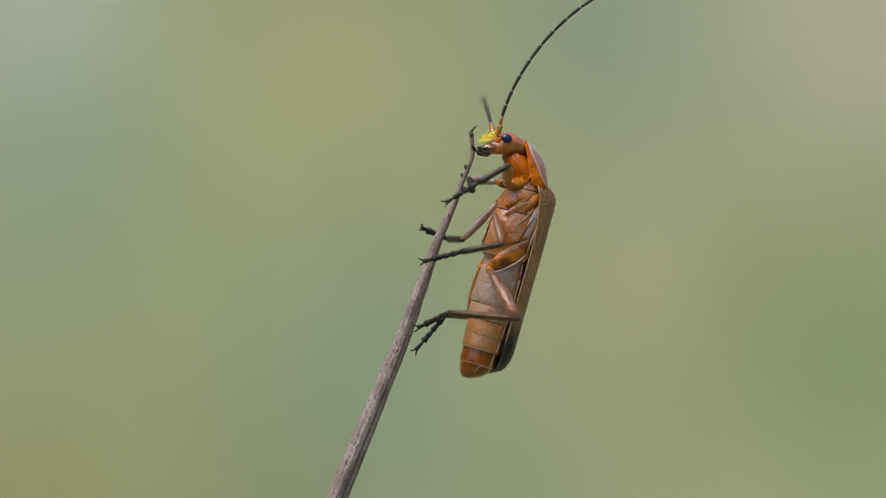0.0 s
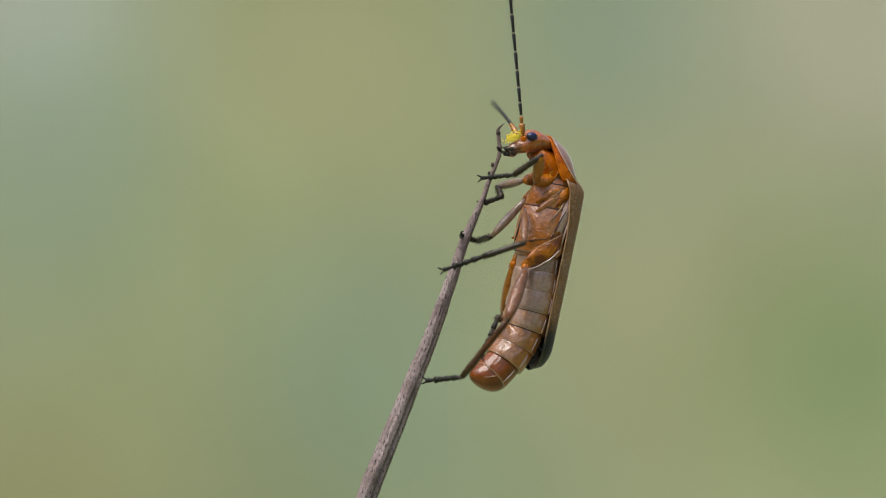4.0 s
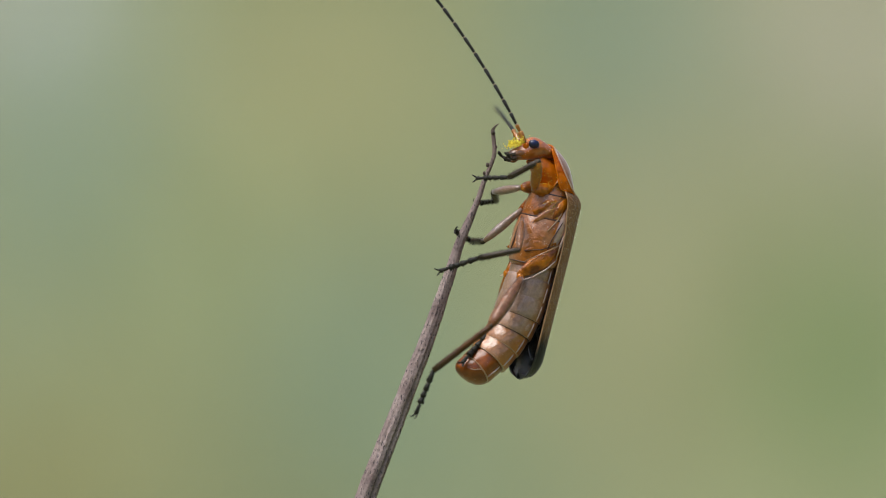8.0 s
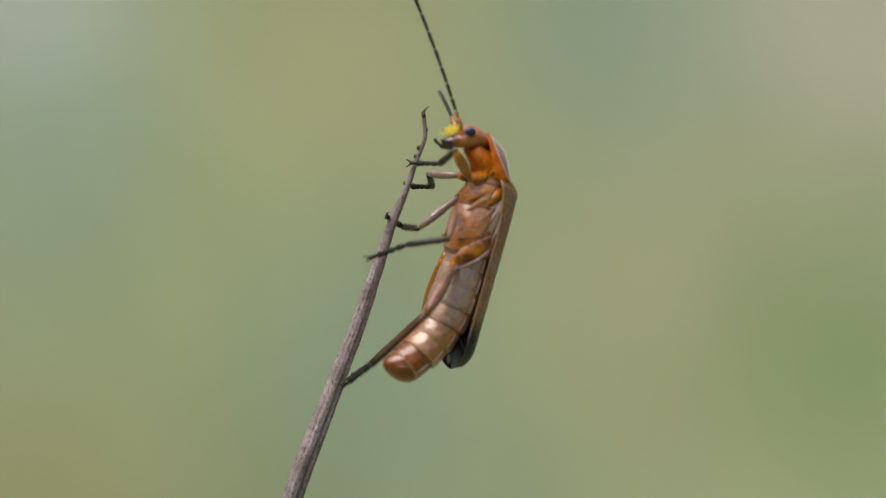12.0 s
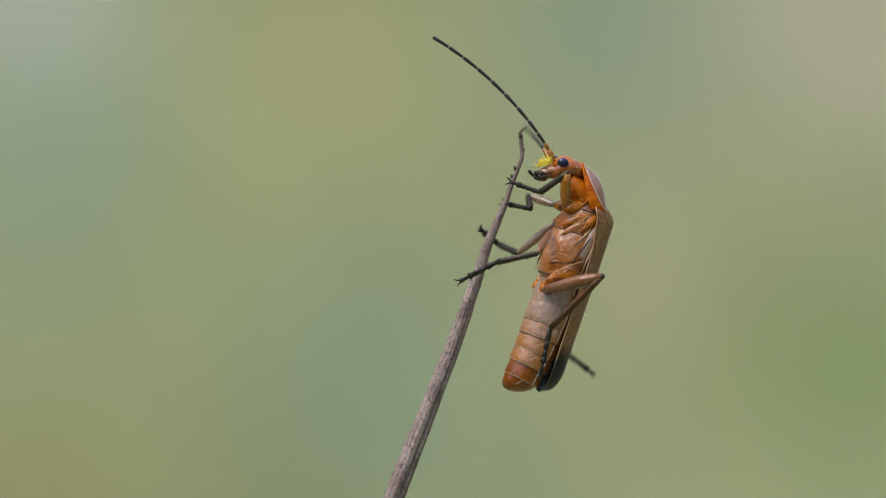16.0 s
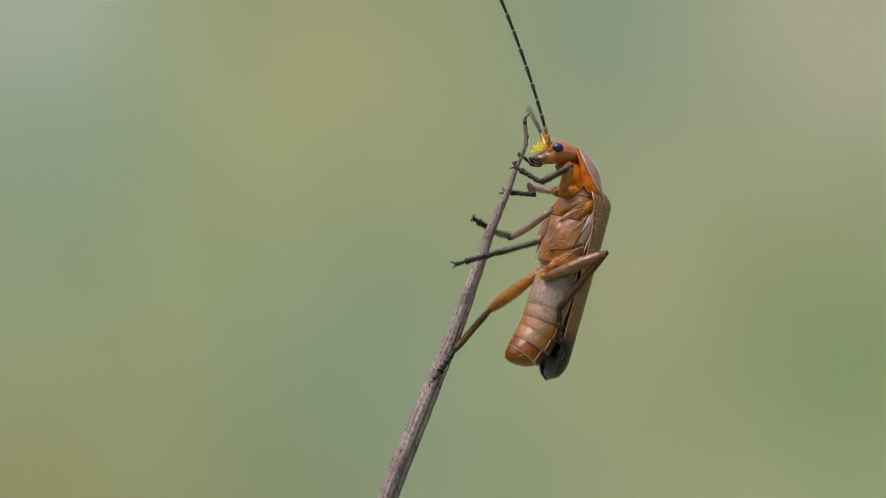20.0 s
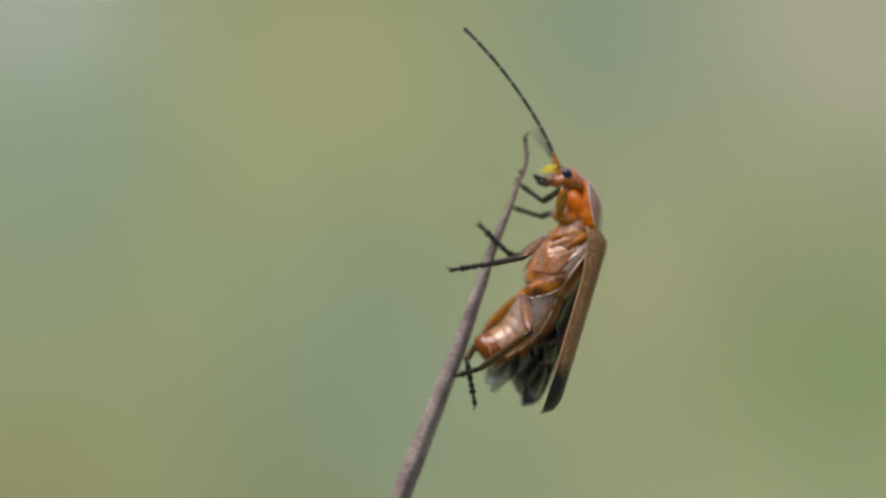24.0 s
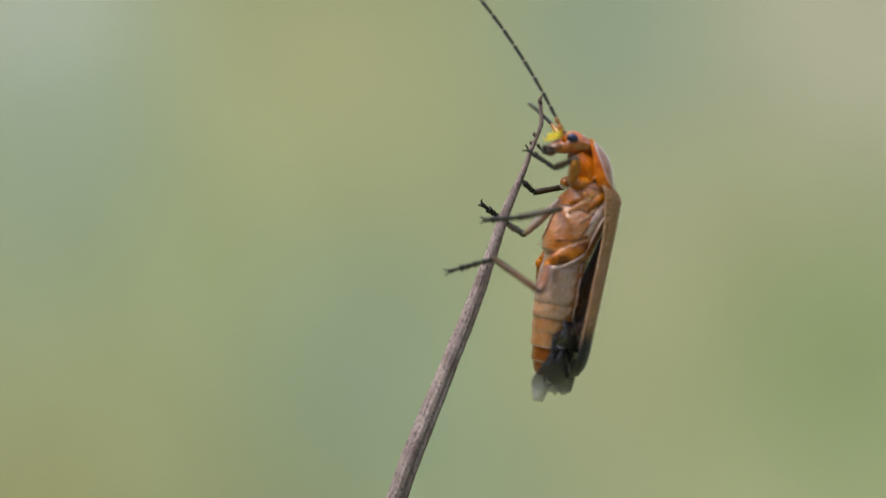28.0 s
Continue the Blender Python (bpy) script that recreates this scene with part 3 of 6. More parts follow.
def make_shield():
    """The domed neck shield with turned-up rims."""
    bm = bmesh.new()
    across = [-1, -0.93, -0.86, -0.79, -0.72, -0.6, -0.48, -0.36, -0.24, -0.12, 0, 0.12, 0.24, 0.36, 0.48, 0.6, 0.72, 0.79, 0.86, 0.93, 1]
    rows, cols, skins = 20, len(across) - 1, []
    for lift in (0.0, -0.07):
        grid = [[bm.verts.new(shield_point(i / rows, v, lift) * MM) for v in across] for i in range(rows + 1)]
        for i in range(rows):
            for j in range(cols):
                f = bm.faces.new((grid[i][j], grid[i][j + 1], grid[i + 1][j + 1], grid[i + 1][j]))
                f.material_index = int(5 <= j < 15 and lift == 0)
        skins.append(grid)
    top, low = skins
    edge = [(i, 0) for i in range(rows)] + [(rows, j) for j in range(cols)] + [(i, cols) for i in range(rows, 0, -1)] + [(0, j) for j in range(cols, 0, -1)]
    for (i, j), (k, m) in zip(edge, edge[1:] + edge[:1]):
        bm.faces.new((top[i][j], top[k][m], low[k][m], low[i][j]))
    for j in (0, cols):
        for i in range(rows):
            bm.edges.get((top[i][j], top[i + 1][j])).smooth = False
    return bm


shield = part("neck_shield", make_shield(), ORANGE, beetle, "glossy orange neck shield")
throat = part("throat", loft([(0.1, 0.14, 0, 0.34, 0.55), (-0.15, 0.16, 0, 0.58, 0.7), (-0.7, 0.1, 0, 0.56, 0.7), (-1.2, 0.06, 0, 0.42, 0.58), (-1.7, 0.12, 0, 0.3, 0.45)], 28, m=pose(-0.35 * MM, 0, -0.28 * MM, 0, 0, 0) @ pose(0, 0, 0, 0, 128, 0)), ORANGE, beetle)
head = part("head", loft([(-0.62, -0.2, 0, 0.18, 0.34), (-0.42, -0.12, 0, 0.27, 0.42), (-0.2, -0.02, 0, 0.34, 0.48), (0.0, 0.06, 0, 0.39, 0.51), (0.16, 0.085, 0, 0.405, 0.52), (0.32, 0.08, 0, 0.395, 0.5), (0.48, 0.03, 0, 0.35, 0.44), (0.6, -0.02, 0, 0.3, 0.35), (0.75, -0.06, 0, 0.245, 0.28), (0.92, -0.08, 0, 0.21, 0.24), (1.06, -0.09, 0, 0.17, 0.2), (1.15, -0.1, 0, 0.09, 0.13)], 28, m=pose(-1.52 * MM, 0, 0.98 * MM) @ pose(0, 0, 0, 0, -106, 0)), SCALP, beetle)
shield.data.materials.append(SKYLIT_DISC)
for s in (-1, 1):
    part("ridge", tube([shield_point(k / 14, s * 0.6, 0.0)[:] for k in range(15)], [0.012] + [0.024] * 13 + [0.012], 8), RIDGE_HIGHLIGHT, shield, "pale tube for the highlight on the ridge")
    part("rim", tube([shield_point(k / 14, s, -0.03)[:] for k in range(15)], [0.02] + [0.035] * 13 + [0.02], 8), ORANGE, shield)
fore_body += [shield, throat, head]
for s in (-1, 1):
    part("eye", ball(-1.97, s * 0.42, 1.15, 0.215, 0.165, 0.165, 20), EYE, head, "glossy black bulging eye")
    part("antenna_socket", ball(-2.13, s * 0.2, 1.03, 0.13, 0.13, 0.15, 14), ORANGE, head)
    part("mandible", tube([(-2.4, s * 0.16, 0.66), (-2.6, s * 0.2, 0.6), (-2.72, s * 0.13, 0.6), (-2.76, s * 0.03, 0.61)], [0.09, 0.07, 0.045, 0.015], 8), TIBIA, head, "dark curved jaw")
    part("cheek", ball(-2.3, s * 0.2, 0.72, 0.3, 0.1, 0.09, 14, pose(0, 0, 0, 0, -24, 0)), MUZZLE, head, "dark brown cheek plate")
    part("maxilla", ball(-2.38, s * 0.17, 0.55, 0.24, 0.1, 0.08, 14, pose(0, 0, 0, 0, -10, 0)), MUZZLE, head, "glossy brown mouth lobe")
    part("palp", tube([(-2.42, s * 0.2, 0.55), (-2.52, s * 0.27, 0.46), (-2.6, s * 0.29, 0.44), (-2.62, s * 0.29, 0.44), (-2.72, s * 0.3, 0.45)], [0.04, 0.06, 0.045, 0.05, 0.05], 8), TIBIA, head, "dark jointed feeler at the mouth")
    part("palp_club", tube([(-2.7, s * 0.3, 0.45), (-2.78, s * 0.3, 0.49), (-2.88, s * 0.29, 0.56), (-2.93, s * 0.28, 0.6)], [0.032, 0.055, 0.062, 0.035], 8), TARSUS, head, "black end joint of the mouth feeler")
    part("palp", tube([(-2.26, s * 0.1, 0.54), (-2.4, s * 0.12, 0.4), (-2.5, s * 0.14, 0.36), (-2.6, s * 0.13, 0.36)], [0.04, 0.055, 0.045, 0.045], 8), MUZZLE, head, "brown jointed feeler at the mouth")
    part("palp_club", tube([(-2.58, s * 0.13, 0.36), (-2.66, s * 0.13, 0.37), (-2.74, s * 0.12, 0.42)], [0.035, 0.06, 0.03], 8), TARSUS, head, "black end joint of the mouth feeler")
    part("fore_coxa", ball(-1.35, s * 0.4, -0.32, 0.5, 0.28, 0.24, 18, pose(0, 0, 0, 0, -14, 0)), AMBER, throat)
rnd = random.Random(5)
bm = bmesh.new()
for _ in range(330):
    x = rnd.gauss(-2.5, 0.13)
    z = 0.93 + 0.6 * (x + 2.5) + abs(rnd.gauss(0, 0.13))
    ball(x, rnd.uniform(-0.35, 0.25), z, *[rnd.uniform(0.012, 0.032)] * 3, n=5, bm=bm)
tagged(part("pollen", bm, POLLEN, head, "clump of bright yellow pollen"), kind="stuff")

for piece in [head] + list(head.children):
    piece.data.transform(Matrix.Translation((-0.22 * MM, 0, 0.02 * MM)))
for s in (-1, 1):
    for x0, z0, x1, z1 in ((-0.62, 0.22, -0.85, -0.42), (-0.95, 0.3, -1.2, -0.25), (-0.35, 0.0, -0.5, -0.5)):
        mid = ((x0 + x1) / 2, s * 0.75, (z0 + z1) / 2)
        part("throat_fold", tube([(x0, s * 0.6, z0), mid, (x1, s * 0.66, z1)], [0.02, 0.05, 0.02], 8), AMBER, throat)
        part("seam", tube([(x0 + 0.06, s * 0.6, z0), (mid[0] + 0.07, s * 0.765, mid[2]), (x1 + 0.06, s * 0.66, z1)], [0.01, 0.018, 0.01], 6), SUTURE, throat)
bm = bmesh.new()
for _ in range(40):
    x, z = rnd.gauss(-1.2, 0.3), rnd.gauss(-0.1, 0.2)
    ball(x, -0.72 + 0.18 * abs(x + 0.9), z, *[rnd.uniform(0.008, 0.018)] * 3, n=5, bm=bm)
tagged(part("pollen", bm, POLLEN, throat, "scattered yellow pollen grains"), kind="stuff")

bm = bmesh.new()
for _ in range(45):
    x, z = rnd.gauss(-1.05, 0.2), rnd.gauss(-0.85, 0.25)
    ball(x, -0.93 + 0.2 * abs(x + 0.8), z, *[rnd.uniform(0.008, 0.018)] * 3, n=5, bm=bm)
tagged(part("pollen", bm, POLLEN, beetle, "scattered yellow pollen grains"), kind="stuff")

# feelers: eleven joints each
ANT = [0.44, 0.26, 0.47, 0.55, 0.62, 0.67, 0.67, 0.67, 0.65, 0.63, 0.7]
antennae = [[], []]
for side in (0, 1):
    for i, ln in enumerate(ANT):
        r0 = 0.1 if i == 0 else 0.075 if i == 1 else 0.062
        seg = part("antenna_joint", loft([(0.0, 0, 0, r0 * 0.6, r0 * 0.6), (0.05, 0, 0, r0 * 0.8, r0 * 0.8), (ln * 0.6, 0, 0, r0 * 0.95, r0 * 0.95), (ln * 0.92, 0, 0, r0 * 1.15, r0 * 1.15), (ln, 0, 0, r0 * 0.8, r0 * 0.8)], 10), SCAPE if i < 2 else FEELER, head, "amber-brown base joint of the feeler" if i < 2 else "black feeler joint")
        if i > 1:
            bm = loft([(-0.012, 0, 0, r0 * 0.72, r0 * 0.72), (0.05, 0, 0, r0 * 0.88, r0 * 0.88), (0.06, 0, 0, r0 * 0.4, r0 * 0.4)], 10)
            ob = new("joint_ring", finish(bm))
            ob.data.materials.append(PALE)
            bm = bmesh.new()
            bm.from_mesh(seg.data)
            bm.from_mesh(ob.data)
            nf = len(seg.data.polygons)
            bm.faces.ensure_lookup_table()
            for f in bm.faces[nf:]:
                f.material_index = 1
            bm.to_mesh(seg.data)
            bm.free()
            seg.data.materials.append(PALE)
            bpy.data.objects.remove(ob)
        antennae[side].append(seg)


def feeler(i, side, first, last, lean, turn, nod):
    """The pose of joint i of a feeler that points one way at its root and another at its end, seen against the body's lean, turn and nod."""
    own = (pose(0, 0, 0, 0, lean, 0) @ pose(0, 0, 0, 0, 0, turn) @ pose(0, 0, 0, 0, nod, 0)).inverted()
    place = Vector((-2.44, side * 0.2, 1.15)) * MM
    for k in range(i + 1):
        away = 3 * math.sin(k) if side < 0 else -(46 + 33 * min(1, k / 3))
        way = own @ pose(0, 0, 0, 0, first + (last - first) * (k / 10), 0) @ pose(0, 0, 0, away)
        if k == i:
            return Matrix.Translation(place) @ way
        place = place + way.to_3x3() @ Vector((0, 0, ANT[k] * MM))


# legs
def bone(length, radii, n=12):
    k = len(radii) - 1
    return loft([(length * i / k, 0, 0, r, r) for i, r in enumerate(radii)], n)


def make_leg(code, lengths, thick):
    lf, lt, ls = lengths
    thick *= 0.72 if code == "MN" else 1.14 if code[0] == "H" else 0.78 if code in ("FF", "MF") else 1
    # Far femora differ by painted light: sky-greyed, or honey as if backlit.
    femur = part("femur", bone(lf, [thick * q for q in (0.5, 0.78, 0.96, 1.06, 1.02, 0.86, 0.55)], 16), HONEY if code in ("FN", "HF") else SKY_GREYED if code in ("FF", "MF") else MAUVE if code == "MN" else FEMUR, beetle)
    slim = thick if code[0] == "H" else 0.2
    if code == "FN":
        rnd = random.Random(17)
        bm = bmesh.new()
        for _ in range(40):
            a, z = rnd.uniform(0, 6.28), rnd.uniform(0.1, 0.95)
            r = thick * (0.5 + 0.56 * math.sin(math.pi * min(1, z * 0.9 + 0.05)))
            ball(r * math.cos(a), r * math.sin(a), z * lf, *[rnd.uniform(0.008, 0.018)] * 3, n=5, bm=bm)
        tagged(part("pollen", bm, POLLEN, femur, "scattered yellow pollen grains"), kind="stuff")
    tibia = part("tibia", bone(lt, [slim * q for q in (0.46, 0.55, 0.53, 0.53, 0.55, 0.58, 0.48)], 12), SHIN if code[0] == "H" else TIBIA, beetle)
    part("knee", ball(0, 0, 0, thick * 0.5, thick * 0.5, thick * 0.52, 12), TIBIA, tibia)
    for s in (-1, 1):
        part("spur", tube([(s * thick * 0.3, 0, lt * 0.97), (s * thick * 0.75, 0, lt * 1.06)], [0.02, 0.006], 6), TIBIA, tibia)
    bm = bmesh.new()
    z = 0.0
    for k, share in enumerate((0.27, 0.19, 0.15, 0.14, 0.25)):
        w = {"F": 0.1, "M": 0.118, "H": 0.112}[code[0]] * (1 if k < 3 else 1.2 if k == 3 else 0.75)
        loft([(z, 0, 0, w * 0.6, w * 0.6), (z + ls * share * 0.45, 0, 0, w * 0.78, w * 0.78), (z + ls * share * 0.88, 0, 0, w * 1.02, w * 1.0), (z + ls * share, 0, 0, w * 0.66, w * 0.66)], 10, bm=bm)
        z += ls * share
    tarsus = part("tarsus", bm, TARSUS, beetle, "black jointed foot")
    for s in (-1, 1):
        part("claw", tube([(0, s * 0.02, ls * 0.97), (0.02, s * 0.09, ls * 1.05), (0.08, s * 0.13, ls * 1.08), (0.13, s * 0.13, ls * 1.06)], [0.035, 0.03, 0.02, 0.008], 6), TARSUS, tarsus)
    return femur, tibia, tarsus


LEGS = {"F": ((1.35, 1.25, 1.35), 0.19), "M": ((1.8, 1.6, 1.5), 0.19), "H": ((2.4, 2.65, 1.7), 0.195)}
legs = {a + b: make_leg(a + b, *LEGS[a]) for a in "FMH" for b in "NF"}


def limb(rows):
    """Poses of a bone whose own z runs from its joint to its end, turning no further than it must."""
    res, last = [], None
    for t, ax, ay, az, bx, by, bz in rows:
        p, d = Vector((ax, ay, az)) * MM, (Vector((bx, by, bz)) - Vector((ax, ay, az))).normalized()
        if last is None:
            q = d.to_track_quat("Z", "Y")
        else:
            t0, p0, q0 = last
            swing = (q0 @ Vector((0, 0, 1))).rotation_difference(d)
            q = swing @ q0
            if swing.angle > radians(80):
                h = (q0 @ Vector((0, 0, 1))).rotation_difference(d)
                h.angle = swing.angle / 2
                res.append(((t + t0) / 2, Matrix.LocRotScale((p + p0) / 2, h @ q0, None)))
        res.append((t, Matrix.LocRotScale(p, q, None)))
        last = (t, p, q)
    return res


# wing cases and wings hang from the shoulders
def make_case(s):
    """A wing case: a long arched shell with a thick side rim."""
    bm = bmesh.new()
    rows, cols, skins = 44, 12, []
    for lift in (0.0, -0.05):
        grid = []
        for i in range(rows + 1):
            u = i / rows
            z = -7.15 * u
            wide = 1.03 * (0.4 + 0.6 * math.sqrt(1 - (1 - min(1, u / 0.075)) ** 2)) * (1 - 0.14 * u)
            if u > 0.87:
                wide *= math.sqrt(max(0.0, 1 - ((u - 0.87) / 0.13) ** 2)) * 0.96 + 0.04
            ring = []
            for j in range(cols + 1):
                v = j / cols
                y = s * (0.02 + wide * math.sin(v * math.pi * 0.5 * 0.97))
                keep = wide / (1.03 * (1 - 0.14 * u))
                x = 0.36 * min(1, u / 0.08) * (1 - 0.5 * u) - 0.55 * (1 - keep) - (0.72 - 0.06 * u + 0.22 * math.exp(-((u - 0.07) / 0.13) ** 2)) * keep * (1 - math.cos(v * math.pi * 0.5)) ** 1.25 + lift * (1 - 0.4 * v)
                ring.append(bm.verts.new((x * MM, y * MM, z * MM)))
            grid.append(ring)
        for i in range(rows):
            for j in range(cols):
                bm.faces.new((grid[i][j], grid[i][j + 1], grid[i + 1][j + 1], grid[i + 1][j]))
        skins.append(grid)
    top, low = skins
    edge = [(i, 0) for i in range(rows)] + [(rows, j) for j in range(cols)] + [(i, cols) for i in range(rows, 0, -1)] + [(0, j) for j in range(cols, 0, -1)]
    for (i, j), (k, m) in zip(edge, edge[1:] + edge[:1]):
        bm.faces.new((top[i][j], top[k][m], low[k][m], low[i][j]))
    rim = [(top[i][cols].co / MM)[:] for i in range(1, rows + 1)]
    return bm, tube(rim, [0.034] * len(rim), 8)


elytra = []
for s in (-1, 1):
    shell, rim = make_case(s)
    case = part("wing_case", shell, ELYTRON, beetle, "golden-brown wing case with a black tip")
    part("rim", rim, CASE_EDGE, case, "pale golden side rim")
    elytra.append(case)


def lid(s, swing, spread):
    """A wing or wing case swung up from the back and spread sideways about its shoulder."""
    hinge = Vector((0.0, s * 0.45 * MM, -0.25 * MM))
    turn = pose(0, 0, 0, 0, swing, 0) @ pose(0, 0, 0, s * spread, 0, 0)
    return Matrix.Translation(hinge) @ turn @ Matrix.Translation(-hinge)


def sheet_pose(s, swing, roll, slide):
    """A wing sheet: laid flat under its case when roll is 1, facing sideways when 0, and slid out at its end."""
    hinge = Vector((0.05 * MM, s * (-0.4 + 1.32 * (1 - roll)) * MM, -0.35 * MM))
    return Matrix.Translation(hinge) @ pose(0, 0, 0, 0, swing, 0) @ pose(0, 0, 0, 0, 0, -s * 86 * roll) @ pose(0, 0, -slide * MM)


def pleat(w):
    """How far a leaf of the wing stands out at its cross folds."""
    steps = ((0.0, 0.0), (0.6, 0.0), (0.69, 0.36), (0.78, 0.04), (0.87, 0.34), (1.2, 0.0))
    for (a, p), (b, q) in zip(steps, steps[1:]):
        if w <= b:
            f = max(0.0, (w - a) / (b - a))
            return p + (q - p) * f * f * (3 - 2 * f)
    return steps[-1][1]


def make_wing_sheet(s, k):
    """One long wrinkled leaf of a flight wing, wider and ragged towards its end."""
    bm = bmesh.new()
    rows, cols, skins = 52, 10, []
    long = (6.2, 6.3, 6.75)[k]
    for lift in (0.0, 0.02):
        grid = []
        for i in range(rows + 1):
            u = i / rows
            wide = (0.2 + 1.05 * u ** 1.1) * (1, 0.95, 0.6)[k]
            ring = []
            for j in range(cols + 1):
                v = j / cols
                x = 0.1 + 0.12 * u - wide * v
                y = s * (0.03 * k + pleat(u + 0.1 * (v - 0.5) * (1, -1, 0.6)[k] + 0.03 * k) + 0.1 * math.sin(v * 3.0) * u + 0.07 * u * math.sin(v * 5 + u * 5 + k) + 0.025 * math.sin(u * 21 - v * 6 + 2 * k) * u * u) + lift
                z = -long * u + (0.55 * max(0, 2 * v - 0.9) ** 2 + 0.5 * max(0, 0.5 - 2 * v) ** 2 + 0.04 * math.sin(v * 13 + 2 * k) + 0.02 * math.sin(v * 31)) * max(0, u - 0.5) / 0.5
                ring.append(bm.verts.new((x * MM, y * MM, z * MM)))
            grid.append(ring)
        for i in range(rows):
            for j in range(cols):
                bm.faces.new((grid[i][j], grid[i][j + 1], grid[i + 1][j + 1], grid[i + 1][j]))
        skins.append(grid)
    top, low = skins
    edge = [(i, 0) for i in range(rows)] + [(rows, j) for j in range(cols)] + [(i, cols) for i in range(rows, 0, -1)] + [(0, j) for j in range(cols, 0, -1)]
    for (i, j), (m, q) in zip(edge, edge[1:] + edge[:1]):
        bm.faces.new((top[i][j], top[m][q], low[m][q], low[i][j]))
    veins = [[(g[c].co / MM)[:] for g in top[:48]] for c in (0, 4, 10)]
    # pale ribbons painted as the glints along the folds
    folds = []
    for u0, slope, fat in (((0.7, -0.1, 0.008),), ((0.66, 0.09, 0.009),), ((0.68, -0.12, 0.011), (0.86, -0.03, 0.006)))[k]:
        rib, pairs = bmesh.new(), []
        for q in range(9):
            c, w = min(cols, 1 + q), fat * math.sin(math.pi * (q + 0.3) / 8.6) * rows
            at_row = (u0 + 0.02 * k + slope * q / 8) * rows
            pair = []
            for f in (at_row - w, at_row + w):
                i = min(rows - 1, int(f))
                p = top[i][c].co.lerp(top[i + 1][c].co, min(1, f - i))
                pair.append(rib.verts.new((p.x, p.y - 0.035 * MM, p.z)))
            pairs.append(pair)
        for a, c in zip(pairs, pairs[1:]):
            rib.faces.new((a[0], a[1], c[1], c[0]))
        bmesh.ops.solidify(rib, geom=rib.faces[:], thickness=0.012 * MM)
        folds.append(rib)
    return bm, veins, folds


wings = [[], []]
for side, s in enumerate((-1, 1)):
    for k in range(3):
        bm, veins, folds = make_wing_sheet(s, k)
        sheet = part("hind_wing", bm, WING, beetle, "smoky black wrinkled leaf of a flight wing")
        for line in veins:
            part("vein", tube(line, [0.03 - 0.018 * i / len(line) for i in range(len(line))], 6), VEIN, sheet)
        for rib in folds:
            part("fold", rib, CREASE_GLINT, sheet, "pale strip for the glint on a wing crease")
        wings[side].append(sheet)

# pale down on the skin
for i, case in enumerate(elytra):
    fuzz(case, 3200, 0.1, 20 + i, droop=1.6, stop=-5.4, mat=GOLDEN, thick=0.0015)
    fuzz(case.children[0], 500, 0.1, 30 + i, stop=-5.6, thick=0.003)
for i, ring in enumerate(sternites):
    fuzz(ring, 420, 0.07, 40 + i, mat=DOWN, thick=0.002)
fuzz(throat, 300, 0.08, 61, mat=DOWN)
fuzz(shield, 300, 0.06, 60)
fuzz(head, 160, 0.05, 62)
for i, leg in enumerate(legs.values()):
    fuzz(leg[0], 260, 0.07, 70 + i, -0.6, DOWN, thick=0.0025)
    fuzz(leg[1], 300, 0.09, 80 + i, -0.6, TARSUS)
    fuzz(leg[2], 120, 0.07, 90 + i, -0.6, TARSUS)
for ob in [o for o in beetle.children if o.name.startswith(("metathorax", "mesothorax"))]:
    fuzz(ob, 600, 0.07, 110, thick=0.003)


